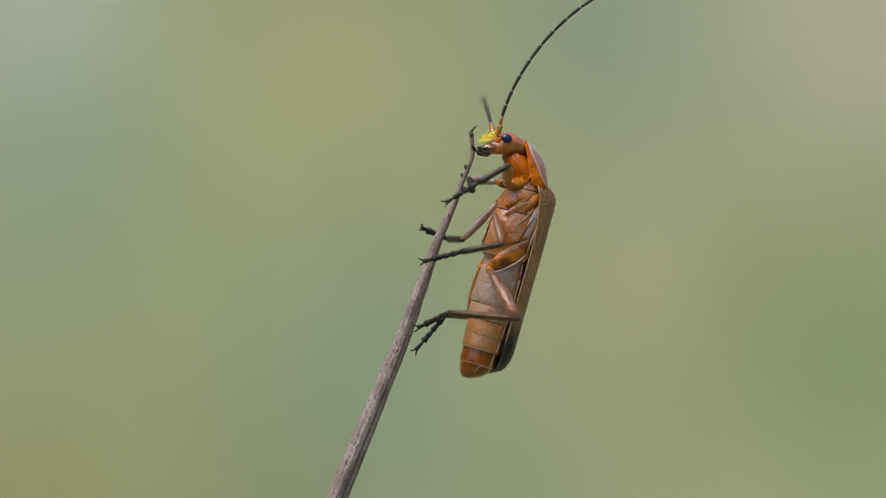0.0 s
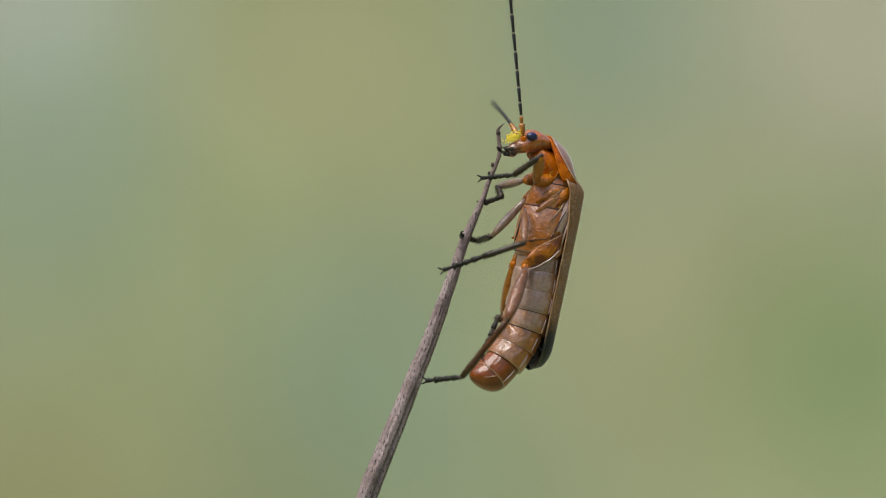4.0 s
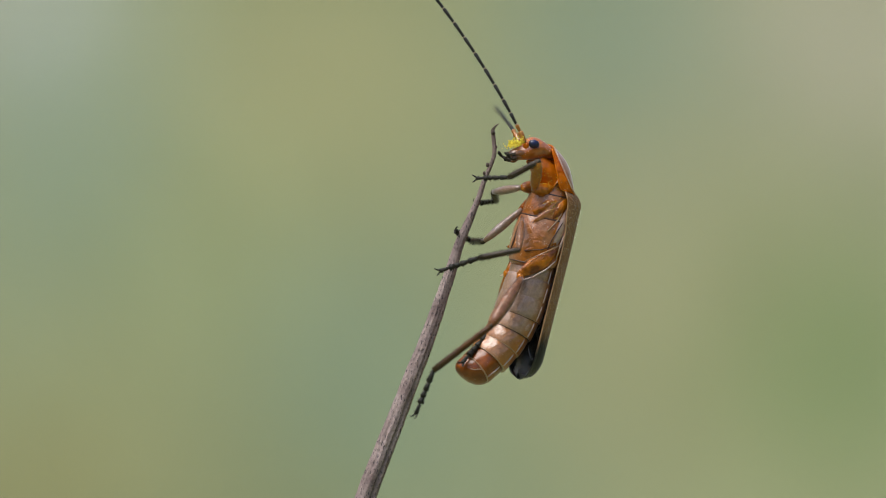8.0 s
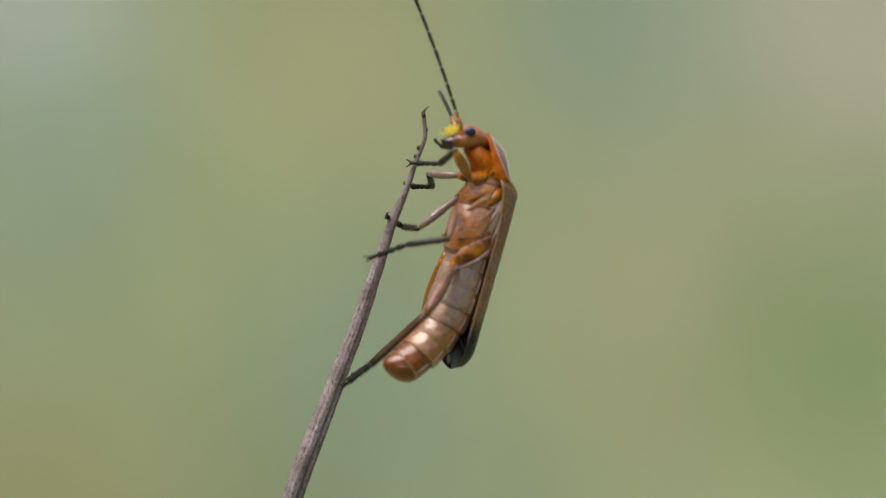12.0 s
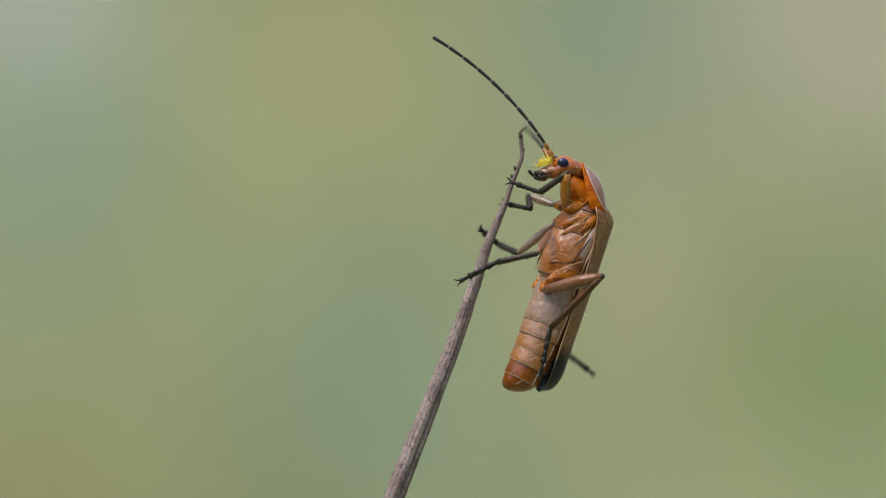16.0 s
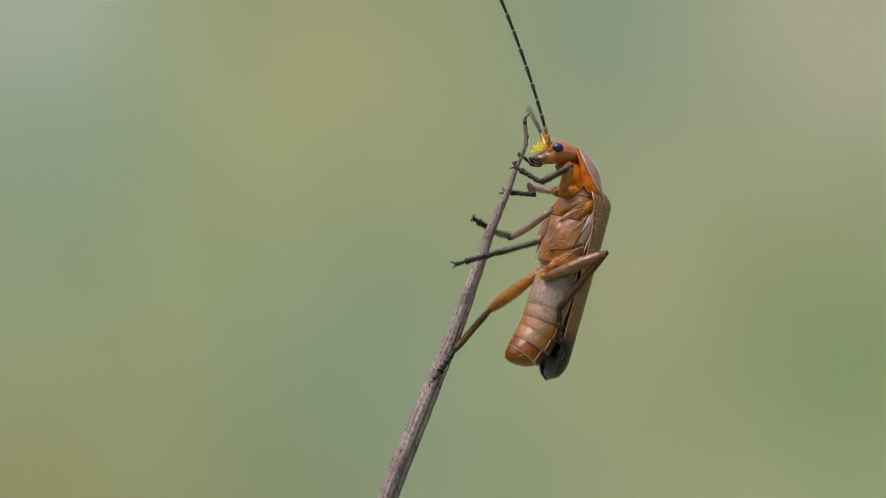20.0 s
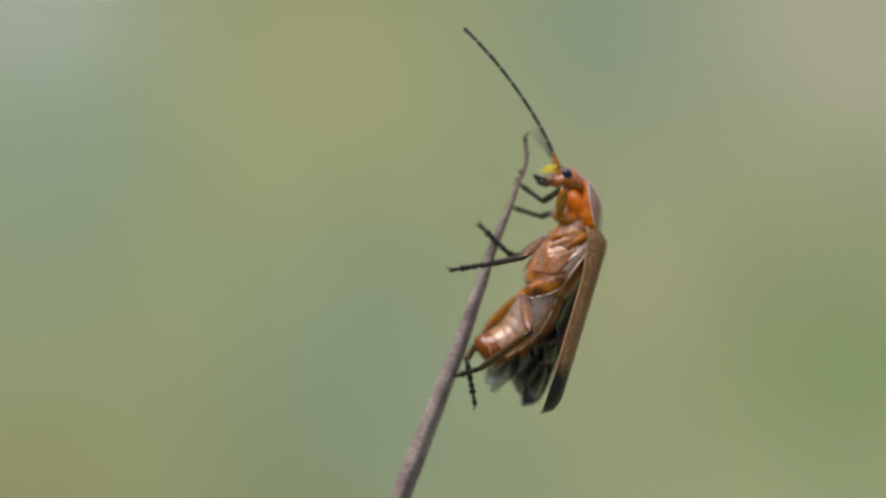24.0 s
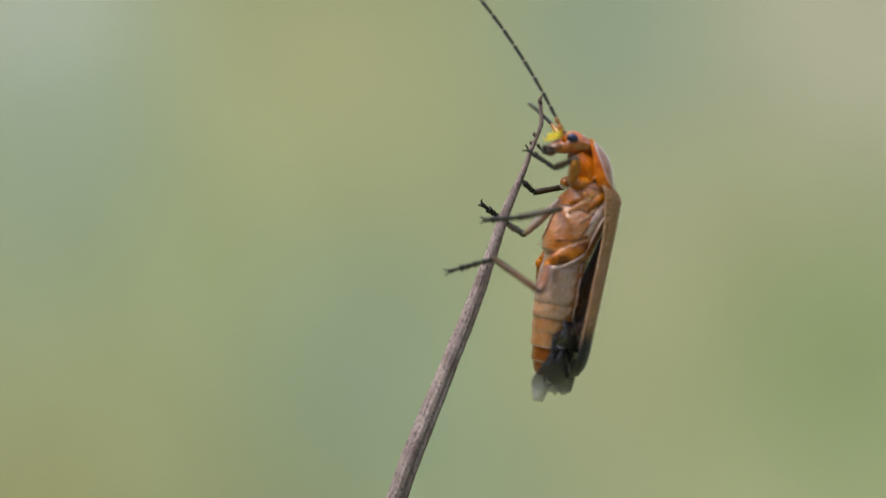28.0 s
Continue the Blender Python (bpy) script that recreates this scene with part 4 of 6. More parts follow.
def motions():
    walk(cam, [(0, VIEW), (28, VIEW)], [(0, 0.99), (26, 0.97), (27, 1.12), (28, 1.13)])
    walk(stem, [(t, at(x, y, z, lean)) for t, x, y, z, lean in [
        (0, 1.03, 0, 4.12, 0.7), (0.5, 2.72, 0, 3.99, 0.5), (1, 2.13, 0, 4.09, 0.3), (1.5, 1.2, 0, 3.98, 0.2), (2, 0.93, 0, 4.34, 0.2), (2.5, 0.37, 0, 4.36, 0.2),
        (3, 0.45, 0, 4.28, 0.2), (3.5, 1.34, 0, 4.31, 0.3), (4, 2, 0, 4.19, 0.3), (4.5, -0.15, 0, 4.19, 0.3), (6.5, -0.05, 0, 4.32, 0.4), (7, 0.1, 0, 4.47, -0.4),
        (7.5, -0.05, 0, 4.44, -0.4), (8, 1.81, 0, 4.19, -0.3), (8.5, 1.22, 0, 4.02, 0.1), (9, 0.14, 0, 4.28, 0.5), (9.5, 1.4, 0, 4.08, 0.1), (10, 1.87, 0.4, 3.99, -0.2),
        (10.5, 1.88, 1.8, 3.72, 0.5), (11, 0.95, 0, 4.06, 1.3), (11.5, 1.03, -0.2, 4.47, 0.3), (12, -0.69, -1.7, 4.78, -0.6), (12.5, 0.53, -0.3, 4.25, 0.1), (12.7, 1.34, -0.18, 4.24, 0.4),
        (13, 1.82, 0, 4.19, 0.4), (13.5, 1.82, 0, 4.28, -0.6), (15.5, 2.1, 0, 4.11, -0.2), (16, 2.81, 0.4, 4.09, -0.3), (16.5, 0.29, 0, 4.23, 0.1), (17, 2.02, 0.07, 4.4, 0.4),
        (17.5, 0.65, 0.15, 4.41, -0.1), (18, 2.32, 0.22, 4.24, -0.7), (18.5, 3.39, 0.3, 4.2, -1), (19, 3.14, 0.6, 4.4, -1.3), (19.5, 3.83, 0, 4.46, -0.4), (20, 2.96, 0, 4.57, 0.5),
        (20.5, 2.88, 0, 4.39, 0.5), (20.6, 3.33, 0, 4.44, 0.6), (21, 2.66, 0, 4.32, 0.6), (21.5, 2.51, 0, 4.32, -0.2), (23.5, 3.42, 1.6, 4.19, -0.1), (24, 3.02, 3, 3.99, -0.3),
        (24.5, 3.07, 0.2, 4.59, 0.1), (25, 3.65, 0.15, 4.46, 0), (25.5, 3.43, 0.1, 4.75, 0.2), (26, 3.33, 0.05, 4.78, 0.5), (26.5, 3.78, 0, 4.62, -0.3), (27, 4.69, 0.3, 4.47, 0.1),
        (27.5, 4.56, -0.5, 4.87, 0), (28, 3.48, -2, 5.25, 0.4)]])
    walk(beetle, [(t, at(x, y, z, lean, turn)) for t, x, y, z, lean, turn in [
        (0, 3.81, 0, 2.37, 14.4, 22), (0.5, 5.59, 0, 2.01, 13.8, 23), (1, 5, 0, 2.22, 13.1, 24), (1.5, 4.03, 0, 1.76, 16, 23), (2, 3.9, 0, 2.19, 18.9, 22),
        (2.5, 3.34, 0, 2.16, 19.6, 20), (3, 3.37, 0, 1.98, 20.2, 18), (3.5, 4.15, 0, 2.41, 15.3, 23), (4, 4.73, 0, 2.63, 10.4, 28), (4.5, 2.71, 0, 2.22, 13.7, 28),
        (6.5, 2.76, 0, 2.29, 13.9, 30), (7, 2.94, 0, 2.51, 11.3, 29), (7.5, 2.82, 0, 2.6, 11.9, 29.5), (8, 4.63, 0, 2.22, 12.6, 30), (8.5, 3.98, 0, 2, 12.6, 29),
        (9, 2.98, 0, 2.35, 12.7, 28), (9.5, 4.23, 0, 2, 12.8, 28), (10, 4.79, 0.4, 1.9, 12.9, 28), (10.5, 4.54, 1.8, 1.37, 14.4, 25), (11, 3.82, 0, 1.87, 16, 22),
        (11.5, 3.94, -0.2, 2.3, 15.1, 25), (12, 2.35, -1.7, 2.58, 14.2, 28), (12.5, 3.51, -0.3, 1.98, 9.6, 26.6), (12.7, 4.41, -0.18, 1.91, 7.8, 26), (13, 4.85, 0, 1.76, 13.5, 22),
        (13.5, 4.88, 0, 1.86, 14.4, 20), (15.5, 5.22, 0, 1.74, 15, 26), (16, 5.94, 0.4, 1.58, 17.3, 20), (16.5, 3.56, 0, 1.64, 19.3, 17), (17, 5.16, 0.07, 1.77, 21.4, 14),
        (17.5, 3.72, 0.15, 1.2, 25.9, 10.5), (18, 5.42, 0.22, 1.03, 30.5, 7), (18.5, 6.44, 0.3, 1.08, 24.7, 11), (19, 6.16, 0.6, 1.64, 19, 15), (19.5, 6.75, 0, 2.01, 16.5, 17),
        (20, 5.81, 0, 2.14, 14, 19), (20.5, 5.75, 0, 1.95, 16, 19.8), (20.6, 6.25, 0, 1.81, 16.4, 20), (21, 5.59, 0, 1.42, 25, 12), (21.5, 5.34, 0, 1.01, 27.2, 4),
        (23.5, 6.25, 1.6, 1.04, 28, 5), (24, 5.88, 3, 0.79, 27, 10), (24.5, 5.84, 0.2, 1.04, 24, 14), (25, 6.56, 0.15, 1.2, 30, 3), (25.5, 6.31, 0.1, 1.36, 33, 2),
        (26, 6.28, 0.05, 1.42, 30, 10), (26.5, 6.78, 0, 1.36, 30, 8), (27, 7.62, 0.3, 1.04, 32, 6), (27.5, 7.5, -0.5, 1.58, 28, 10), (28, 6.1, -2, 2.34, 19, 22)]])
    nods = [(t, pose(0, 0, 0, 0, a, 0)) for t, a in [
        (0, 0), (0.5, -0.7), (1, -2.6), (1.5, 3.5), (2, 0.7), (2.5, 2.4), (3, 1.6), (3.5, -0.6), (4, -1.8), (4.5, -0.1), (6.5, 0.7), (7, 1.7),
        (7.5, 0), (8, 1), (8.5, -0.7), (9, -0.2), (9.5, 0.9), (10, -0.7), (10.5, 1.1), (11, -0.5), (11.5, 0.5), (12, 0.8), (12.5, 3.8), (12.7, 4.3),
        (13, 2.1), (13.5, 1.3), (15.5, -2.6), (16, -4.8), (16.5, -6.3), (17, -8.3), (17.5, -2.8), (18, -10), (18.5, -3.8), (19, -1.5), (19.5, -5.7), (20, -3.2),
        (20.5, -2.9), (20.6, -3.9), (21, -5.1), (21.5, -2.7), (23.5, -2.5), (24, -0.6), (24.5, 6), (25, -4.9), (25.5, -9), (26, -8.4), (26.5, -7.7), (27, -9.7),
        (27.5, -5.7), (28, -3.5)]]
    for piece in fore_body:
        walk(piece, nods)
    walk(legs['FN'][0], limb([
        (0, -1.75, -0.42, -0.42, -2.29, -1.47, 0.23), (1, -1.73, -0.42, -0.5, -2.15, -1.22, 0.51), (2, -1.76, -0.42, -0.4, -2.12, -1.19, 0.65),
        (3, -1.76, -0.42, -0.37, -2.02, -1.27, 0.65), (4, -1.74, -0.42, -0.47, -2.19, -1.27, 0.46), (4.5, -1.75, -0.42, -0.42, -2.31, -1.18, 0.54),
        (6.5, -1.76, -0.42, -0.4, -2.3, -1.17, 0.58), (7, -1.76, -0.42, -0.37, -2.24, -1.2, 0.62), (8, -1.76, -0.42, -0.39, -2.27, -1.15, 0.62),
        (9, -1.75, -0.42, -0.43, -2.22, -1.13, 0.62), (10, -1.74, -0.42, -0.44, -2.23, -0.86, 0.74), (11, -1.75, -0.42, -0.44, -2.14, -1.07, 0.68),
        (12, -1.76, -0.42, -0.4, -2.77, -0.81, 0.41), (12.7, -1.78, -0.42, -0.29, -2.16, -1.05, 0.85), (13, -1.76, -0.42, -0.36, -2.05, -0.96, 0.85),
        (13.5, -1.76, -0.42, -0.38, -2.03, -0.96, 0.83), (15.5, -1.73, -0.42, -0.5, -2.19, -0.91, 0.67), (16, -1.71, -0.42, -0.56, -2.17, -0.81, 0.64),
        (17, -1.67, -0.42, -0.67, -2.42, -0.78, 0.4), (18, -1.65, -0.42, -0.72, -2.39, -0.57, 0.4), (19, -1.74, -0.42, -0.47, -2.15, -1.25, 0.51),
        (20, -1.72, -0.42, -0.52, -1.9, -1.27, 0.52), (20.6, -1.72, -0.42, -0.54, -2, -1.16, 0.55), (21, -1.71, -0.42, -0.57, -1.91, -1.2, 0.51),
        (21.5, -1.73, -0.42, -0.5, -2.18, -1.2, 0.5), (23.5, -1.73, -0.42, -0.5, -2.08, -1.34, 0.43), (24, -1.75, -0.42, -0.44, -2.19, -1.11, 0.63),
        (24.5, -1.78, -0.42, -0.23, -2.39, -0.9, 0.87), (25, -1.71, -0.42, -0.57, -2.14, -1.12, 0.5), (25.5, -1.66, -0.42, -0.69, -2.16, -1.14, 0.34),
        (26, -1.67, -0.42, -0.67, -2.36, -0.88, 0.39), (26.5, -1.68, -0.42, -0.65, -2.08, -1.06, 0.47), (27, -1.65, -0.42, -0.71, -2.09, -0.98, 0.44),
        (27.5, -1.7, -0.42, -0.59, -2.34, -1.18, 0.33), (28, -1.72, -0.42, -0.53, -2.23, -1.3, 0.37)]))
    walk(legs['FN'][1], limb([
        (0, -2.29, -1.47, 0.23, -3.1, -1.08, -0.64), (1, -2.15, -1.22, 0.51, -2.82, -0.37, -0.12), (2, -2.12, -1.19, 0.65, -2.94, -0.8, -0.21),
        (3, -2.02, -1.27, 0.65, -2.84, -0.94, -0.23), (4, -2.19, -1.27, 0.46, -2.7, -0.49, -0.37), (4.5, -2.31, -1.18, 0.54, -2.96, -0.45, -0.23),
        (6.5, -2.3, -1.17, 0.58, -2.91, -0.37, -0.17), (7, -2.24, -1.2, 0.62, -2.93, -0.5, -0.15), (8, -2.27, -1.15, 0.62, -2.87, -0.38, -0.16),
        (9, -2.22, -1.13, 0.62, -2.8, -0.41, -0.22), (10, -2.23, -0.86, 0.74, -2.84, -0.24, -0.15), (11, -2.14, -1.07, 0.68, -2.65, -0.33, -0.19),
        (12, -2.77, -0.81, 0.41, -2.68, 0.3, -0.16), (12.7, -2.16, -1.05, 0.85, -2.88, -0.45, 0.02), (13, -2.05, -0.96, 0.85, -2.87, -0.57, -0.01),
        (13.5, -2.03, -0.96, 0.83, -2.82, -0.61, -0.07), (15.5, -2.19, -0.91, 0.67, -2.97, -0.47, -0.2), (16, -2.17, -0.81, 0.64, -2.68, -0.16, -0.29),
        (17, -2.42, -0.78, 0.4, -2.54, 0.18, -0.4), (18, -2.39, -0.57, 0.4, -2.6, 0.34, -0.42), (19, -2.15, -1.25, 0.51, -2.62, -0.36, -0.23),
        (20, -1.9, -1.27, 0.52, -2.68, -0.77, -0.32), (20.6, -2, -1.16, 0.55, -2.73, -0.6, -0.3), (21, -1.91, -1.2, 0.51, -2.57, -0.66, -0.4),
        (21.5, -2.18, -1.2, 0.5, -2.47, -0.2, -0.19), (23.5, -2.08, -1.34, 0.43, -2.48, -0.4, -0.29), (24, -2.19, -1.11, 0.63, -2.49, -0.19, -0.16),
        (24.5, -2.39, -0.9, 0.87, -2.59, 0.08, 0.13), (25, -2.14, -1.12, 0.5, -2.47, -0.24, -0.33), (25.5, -2.16, -1.14, 0.34, -2.47, -0.3, -0.53),
        (26, -2.36, -0.88, 0.39, -2.55, 0.07, -0.39), (26.5, -2.08, -1.06, 0.47, -2.57, -0.32, -0.41), (27, -2.09, -0.98, 0.44, -2.54, -0.14, -0.37),
        (27.5, -2.34, -1.18, 0.33, -2.61, -0.14, -0.3), (28, -2.23, -1.3, 0.37, -2.45, -0.19, -0.18)]))
    walk(legs['FN'][2], limb([
        (0, -3.1, -1.08, -0.64, -3.95, -0.68, -1.61), (1, -2.82, -0.37, -0.12, -3.96, 0.2, -0.57), (2, -2.94, -0.8, -0.21, -3.77, 0.19, -0.63),
        (3, -2.84, -0.94, -0.23, -3.68, 0.08, -0.53), (4, -2.7, -0.49, -0.37, -3.4, 0.62, -0.69), (4.5, -2.96, -0.45, -0.23, -3.6, 0.71, -0.5),
        (6.5, -2.91, -0.37, -0.17, -3.51, 0.81, -0.42), (7, -2.93, -0.5, -0.15, -3.61, 0.63, -0.4), (8, -2.87, -0.38, -0.16, -3.51, 0.78, -0.44),
        (9, -2.8, -0.41, -0.22, -3.66, 0.58, -0.54), (10, -2.84, -0.24, -0.15, -3.44, 0.96, -0.35), (11, -2.65, -0.33, -0.19, -3.49, 0.68, -0.48),
        (12, -2.68, 0.3, -0.16, -3.19, 1.53, -0.38), (12.7, -2.88, -0.45, 0.02, -3.57, 0.69, 0.25), (13, -2.87, -0.57, -0.01, -3.61, 0.55, 0.03),
        (13.5, -2.82, -0.61, -0.07, -3.59, 0.5, -0.04), (15.5, -2.97, -0.47, -0.2, -3.66, 0.69, -0.11), (16, -2.68, -0.16, -0.29, -3.52, 0.9, -0.23),
        (17, -2.54, 0.18, -0.4, -3.43, 1.19, -0.37), (18, -2.6, 0.34, -0.42, -3.84, -0.2, -0.37), (19, -2.62, -0.36, -0.23, -3.42, 0.71, -0.08),
        (20, -2.68, -0.77, -0.32, -3.44, 0.29, 0.02), (20.6, -2.73, -0.6, -0.3, -3.42, 0.52, -0.01), (21, -2.57, -0.66, -0.4, -3.57, 0.23, -0.25),
        (21.5, -2.47, -0.2, -0.19, -3.64, -0.83, 0.05), (23.5, -2.48, -0.4, -0.29, -3.48, 0.49, -0.14), (24, -2.49, -0.19, -0.16, -3.48, 0.7, 0.04),
        (24.5, -2.59, 0.08, 0.13, -3.51, 1.01, 0.46), (25, -2.47, -0.24, -0.33, -3.73, -0.72, -0.28), (25.5, -2.47, -0.3, -0.53, -3.65, -0.93, -0.37),
        (26, -2.55, 0.07, -0.39, -3.81, -0.36, -0.19), (26.5, -2.57, -0.32, -0.41, -3.71, 0.38, -0.2), (27, -2.54, -0.14, -0.37, -3.81, -0.6, -0.23),
        (27.5, -2.61, -0.14, -0.3, -3.69, 0.65, -0.08), (28, -2.45, -0.19, -0.18, -3.23, 0.86, 0.14)]))
    walk(legs['FF'][0], limb([
        (0, -1.75, 0.42, -0.42, -2.39, 1.6, -0.53), (1, -1.73, 0.42, -0.5, -2.35, 1.61, -0.43), (2, -1.76, 0.42, -0.4, -2.19, 1.64, -0.78),
        (3, -1.76, 0.42, -0.37, -2.23, 1.55, -0.93), (4, -1.74, 0.42, -0.47, -2.11, 1.66, -0.87), (4.5, -1.75, 0.42, -0.42, -2.31, 1.59, -0.78),
        (6.5, -1.76, 0.42, -0.4, -2.28, 1.63, -0.7), (7, -1.76, 0.42, -0.37, -2.29, 1.62, -0.69), (8, -1.76, 0.42, -0.39, -2.18, 1.64, -0.77),
        (9, -1.75, 0.42, -0.43, -2.23, 1.61, -0.84), (10, -1.74, 0.42, -0.44, -2.25, 1.67, -0.53), (11, -1.75, 0.42, -0.44, -2.34, 1.62, -0.6),
        (12, -1.76, 0.42, -0.4, -2.29, 1.65, -0.59), (12.7, -1.78, 0.42, -0.29, -2.44, 1.58, -0.11), (13, -1.76, 0.42, -0.36, -2.42, 1.59, -0.51),
        (13.5, -1.76, 0.42, -0.38, -2.43, 1.59, -0.45), (15.5, -1.73, 0.42, -0.5, -2.54, 1.5, -0.59), (16, -1.71, 0.42, -0.56, -2.44, 1.55, -0.51),
        (17, -1.67, 0.42, -0.67, -2.33, 1.6, -0.72), (18, -1.65, 0.42, -0.72, -2.04, 1.71, -0.71), (19, -1.74, 0.42, -0.47, -2.16, 1.7, -0.35),
        (20, -1.72, 0.42, -0.52, -2.21, 1.68, -0.48), (20.6, -1.72, 0.42, -0.54, -2.13, 1.7, -0.63), (21, -1.71, 0.42, -0.57, -2.05, 1.69, -0.89),
        (21.5, -1.73, 0.42, -0.5, -1.99, 1.74, -0.45), (23.5, -1.73, 0.42, -0.5, -1.94, 1.75, -0.53), (24, -1.75, 0.42, -0.44, -1.51, 1.74, -0.27),
        (24.5, -1.78, 0.42, -0.23, -1.85, 1.76, -0.09), (25, -1.71, 0.42, -0.57, -2.01, 1.74, -0.57), (25.5, -1.66, 0.42, -0.69, -1.96, 1.74, -0.62),
        (26, -1.67, 0.42, -0.67, -1.8, 1.76, -0.53), (26.5, -1.68, 0.42, -0.65, -1.63, 1.76, -0.77), (27, -1.65, 0.42, -0.71, -1.63, 1.77, -0.67),
        (27.5, -1.7, 0.42, -0.59, -1.6, 1.77, -0.62), (28, -1.72, 0.42, -0.53, -1.06, 1.59, -0.64)]))
    walk(legs['FF'][1], limb([
        (0, -2.39, 1.6, -0.53, -2.61, 0.44, -0.94), (1, -2.35, 1.61, -0.43, -2.62, 0.54, -1.01), (2, -2.19, 1.64, -0.78, -2.5, 0.47, -1.1),
        (3, -2.23, 1.55, -0.93, -2.53, 0.36, -1.17), (4, -2.11, 1.66, -0.87, -2.49, 0.52, -1.22), (4.5, -2.31, 1.59, -0.78, -1.52, 2.52, -1.07),
        (6.5, -2.28, 1.63, -0.7, -1.46, 2.52, -1), (7, -2.29, 1.62, -0.69, -1.5, 2.54, -0.97), (8, -2.18, 1.64, -0.77, -1.41, 2.59, -1.05),
        (9, -2.23, 1.61, -0.84, -1.5, 2.6, -1.06), (10, -2.25, 1.67, -0.53, -2.59, 0.54, -0.94), (11, -2.34, 1.62, -0.6, -2.56, 0.45, -0.98),
        (12, -2.29, 1.65, -0.59, -1.54, 2.56, -0.99), (12.7, -2.44, 1.58, -0.11, -1.82, 2.55, -0.61), (13, -2.42, 1.59, -0.51, -2.69, 0.4, -0.79),
        (13.5, -2.43, 1.59, -0.45, -2.69, 0.42, -0.8), (15.5, -2.54, 1.5, -0.59, -1.82, 2.46, -0.92), (16, -2.44, 1.55, -0.51, -2.65, 0.4, -0.95),
        (17, -2.33, 1.6, -0.72, -2.5, 0.4, -1.04), (18, -2.04, 1.71, -0.71, -2.5, 0.6, -1.04), (19, -2.16, 1.7, -0.35, -2.38, 0.55, -0.79),
        (20, -2.21, 1.68, -0.48, -2.4, 0.49, -0.79), (20.6, -2.13, 1.7, -0.63, -2.42, 0.51, -0.88), (21, -2.05, 1.69, -0.89, -2.33, 0.47, -0.99),
        (21.5, -1.99, 1.74, -0.45, -2.29, 0.56, -0.7), (23.5, -1.94, 1.75, -0.53, -2.24, 0.58, -0.85), (24, -1.51, 1.74, -0.27, -2.13, 0.73, -0.68),
        (24.5, -1.85, 1.76, -0.09, -2.37, 0.69, -0.47), (25, -2.01, 1.74, -0.57, -2.32, 0.57, -0.89), (25.5, -1.96, 1.74, -0.62, -2.32, 0.62, -1.06),
        (26, -1.8, 1.76, -0.53, -2.38, 0.75, -0.98), (26.5, -1.63, 1.76, -0.77, -2.32, 0.77, -1.09), (27, -1.63, 1.77, -0.67, -2.48, 0.92, -1),
        (27.5, -1.6, 1.77, -0.62, -2.56, 1.2, -1.19), (28, -1.06, 1.59, -0.64, -2.16, 1.54, -1.22)]))
    walk(legs['FF'][2], limb([
        (0, -2.61, 0.44, -0.94, -2.54, 1.79, -0.97), (1, -2.62, 0.54, -1.01, -2.82, 1.77, -1.52), (2, -2.5, 0.47, -1.1, -2.9, 1.68, -1.55),
        (3, -2.53, 0.36, -1.17, -2.96, 1.61, -1.47), (4, -2.49, 0.52, -1.22, -2.6, 1.81, -1.61), (4.5, -1.52, 2.52, -1.07, -2.69, 1.94, -1.43),
        (6.5, -1.46, 2.52, -1, -2.65, 1.98, -1.32), (7, -1.5, 2.54, -0.97, -2.7, 1.99, -1.23), (8, -1.41, 2.59, -1.05, -2.59, 1.99, -1.3),
        (9, -1.5, 2.6, -1.06, -2.69, 2.03, -1.33), (10, -2.59, 0.54, -0.94, -2.83, 1.84, -1.23), (11, -2.56, 0.45, -0.98, -2.99, 1.68, -1.33),
        (12, -1.54, 2.56, -0.99, -2.8, 2.15, -1.22), (12.7, -1.82, 2.55, -0.61, -3.06, 2.02, -0.73), (13, -2.69, 0.4, -0.79, -3.2, 1.64, -0.95),
        (13.5, -2.69, 0.42, -0.8, -3.18, 1.67, -0.9), (15.5, -1.82, 2.46, -0.92, -3.04, 1.89, -0.95), (16, -2.65, 0.4, -0.95, -3.24, 1.62, -1.04),
        (17, -2.5, 0.4, -1.04, -3.33, 1.45, -1.22), (18, -2.5, 0.6, -1.04, -3.42, 1.57, -1.21), (19, -2.38, 0.55, -0.79, -3.19, 1.62, -0.96),
        (20, -2.4, 0.49, -0.79, -3.09, 1.63, -0.94), (20.6, -2.42, 0.51, -0.88, -3.12, 1.66, -0.9), (21, -2.33, 0.47, -0.99, -3.2, 1.5, -1.11),
        (21.5, -2.29, 0.56, -0.7, -3.44, 1.27, -0.8), (23.5, -2.24, 0.58, -0.85, -3.3, 1.4, -1.02), (24, -2.13, 0.73, -0.68, -3.19, 1.54, -0.86),
        (24.5, -2.37, 0.69, -0.47, -3.42, 1.54, -0.46), (25, -2.32, 0.57, -0.89, -3.58, 0.14, -1.08), (25.5, -2.32, 0.62, -1.06, -3.52, 0.02, -1.22),
        (26, -2.38, 0.75, -0.98, -3.39, 1.63, -1.06), (26.5, -2.32, 0.77, -1.09, -3.56, 0.24, -1.17), (27, -2.48, 0.92, -1, -3.58, 0.14, -1.11),
        (27.5, -2.56, 1.2, -1.19, -3.55, 0.31, -0.98), (28, -2.16, 1.54, -1.22, -3.12, 0.63, -0.97)]))
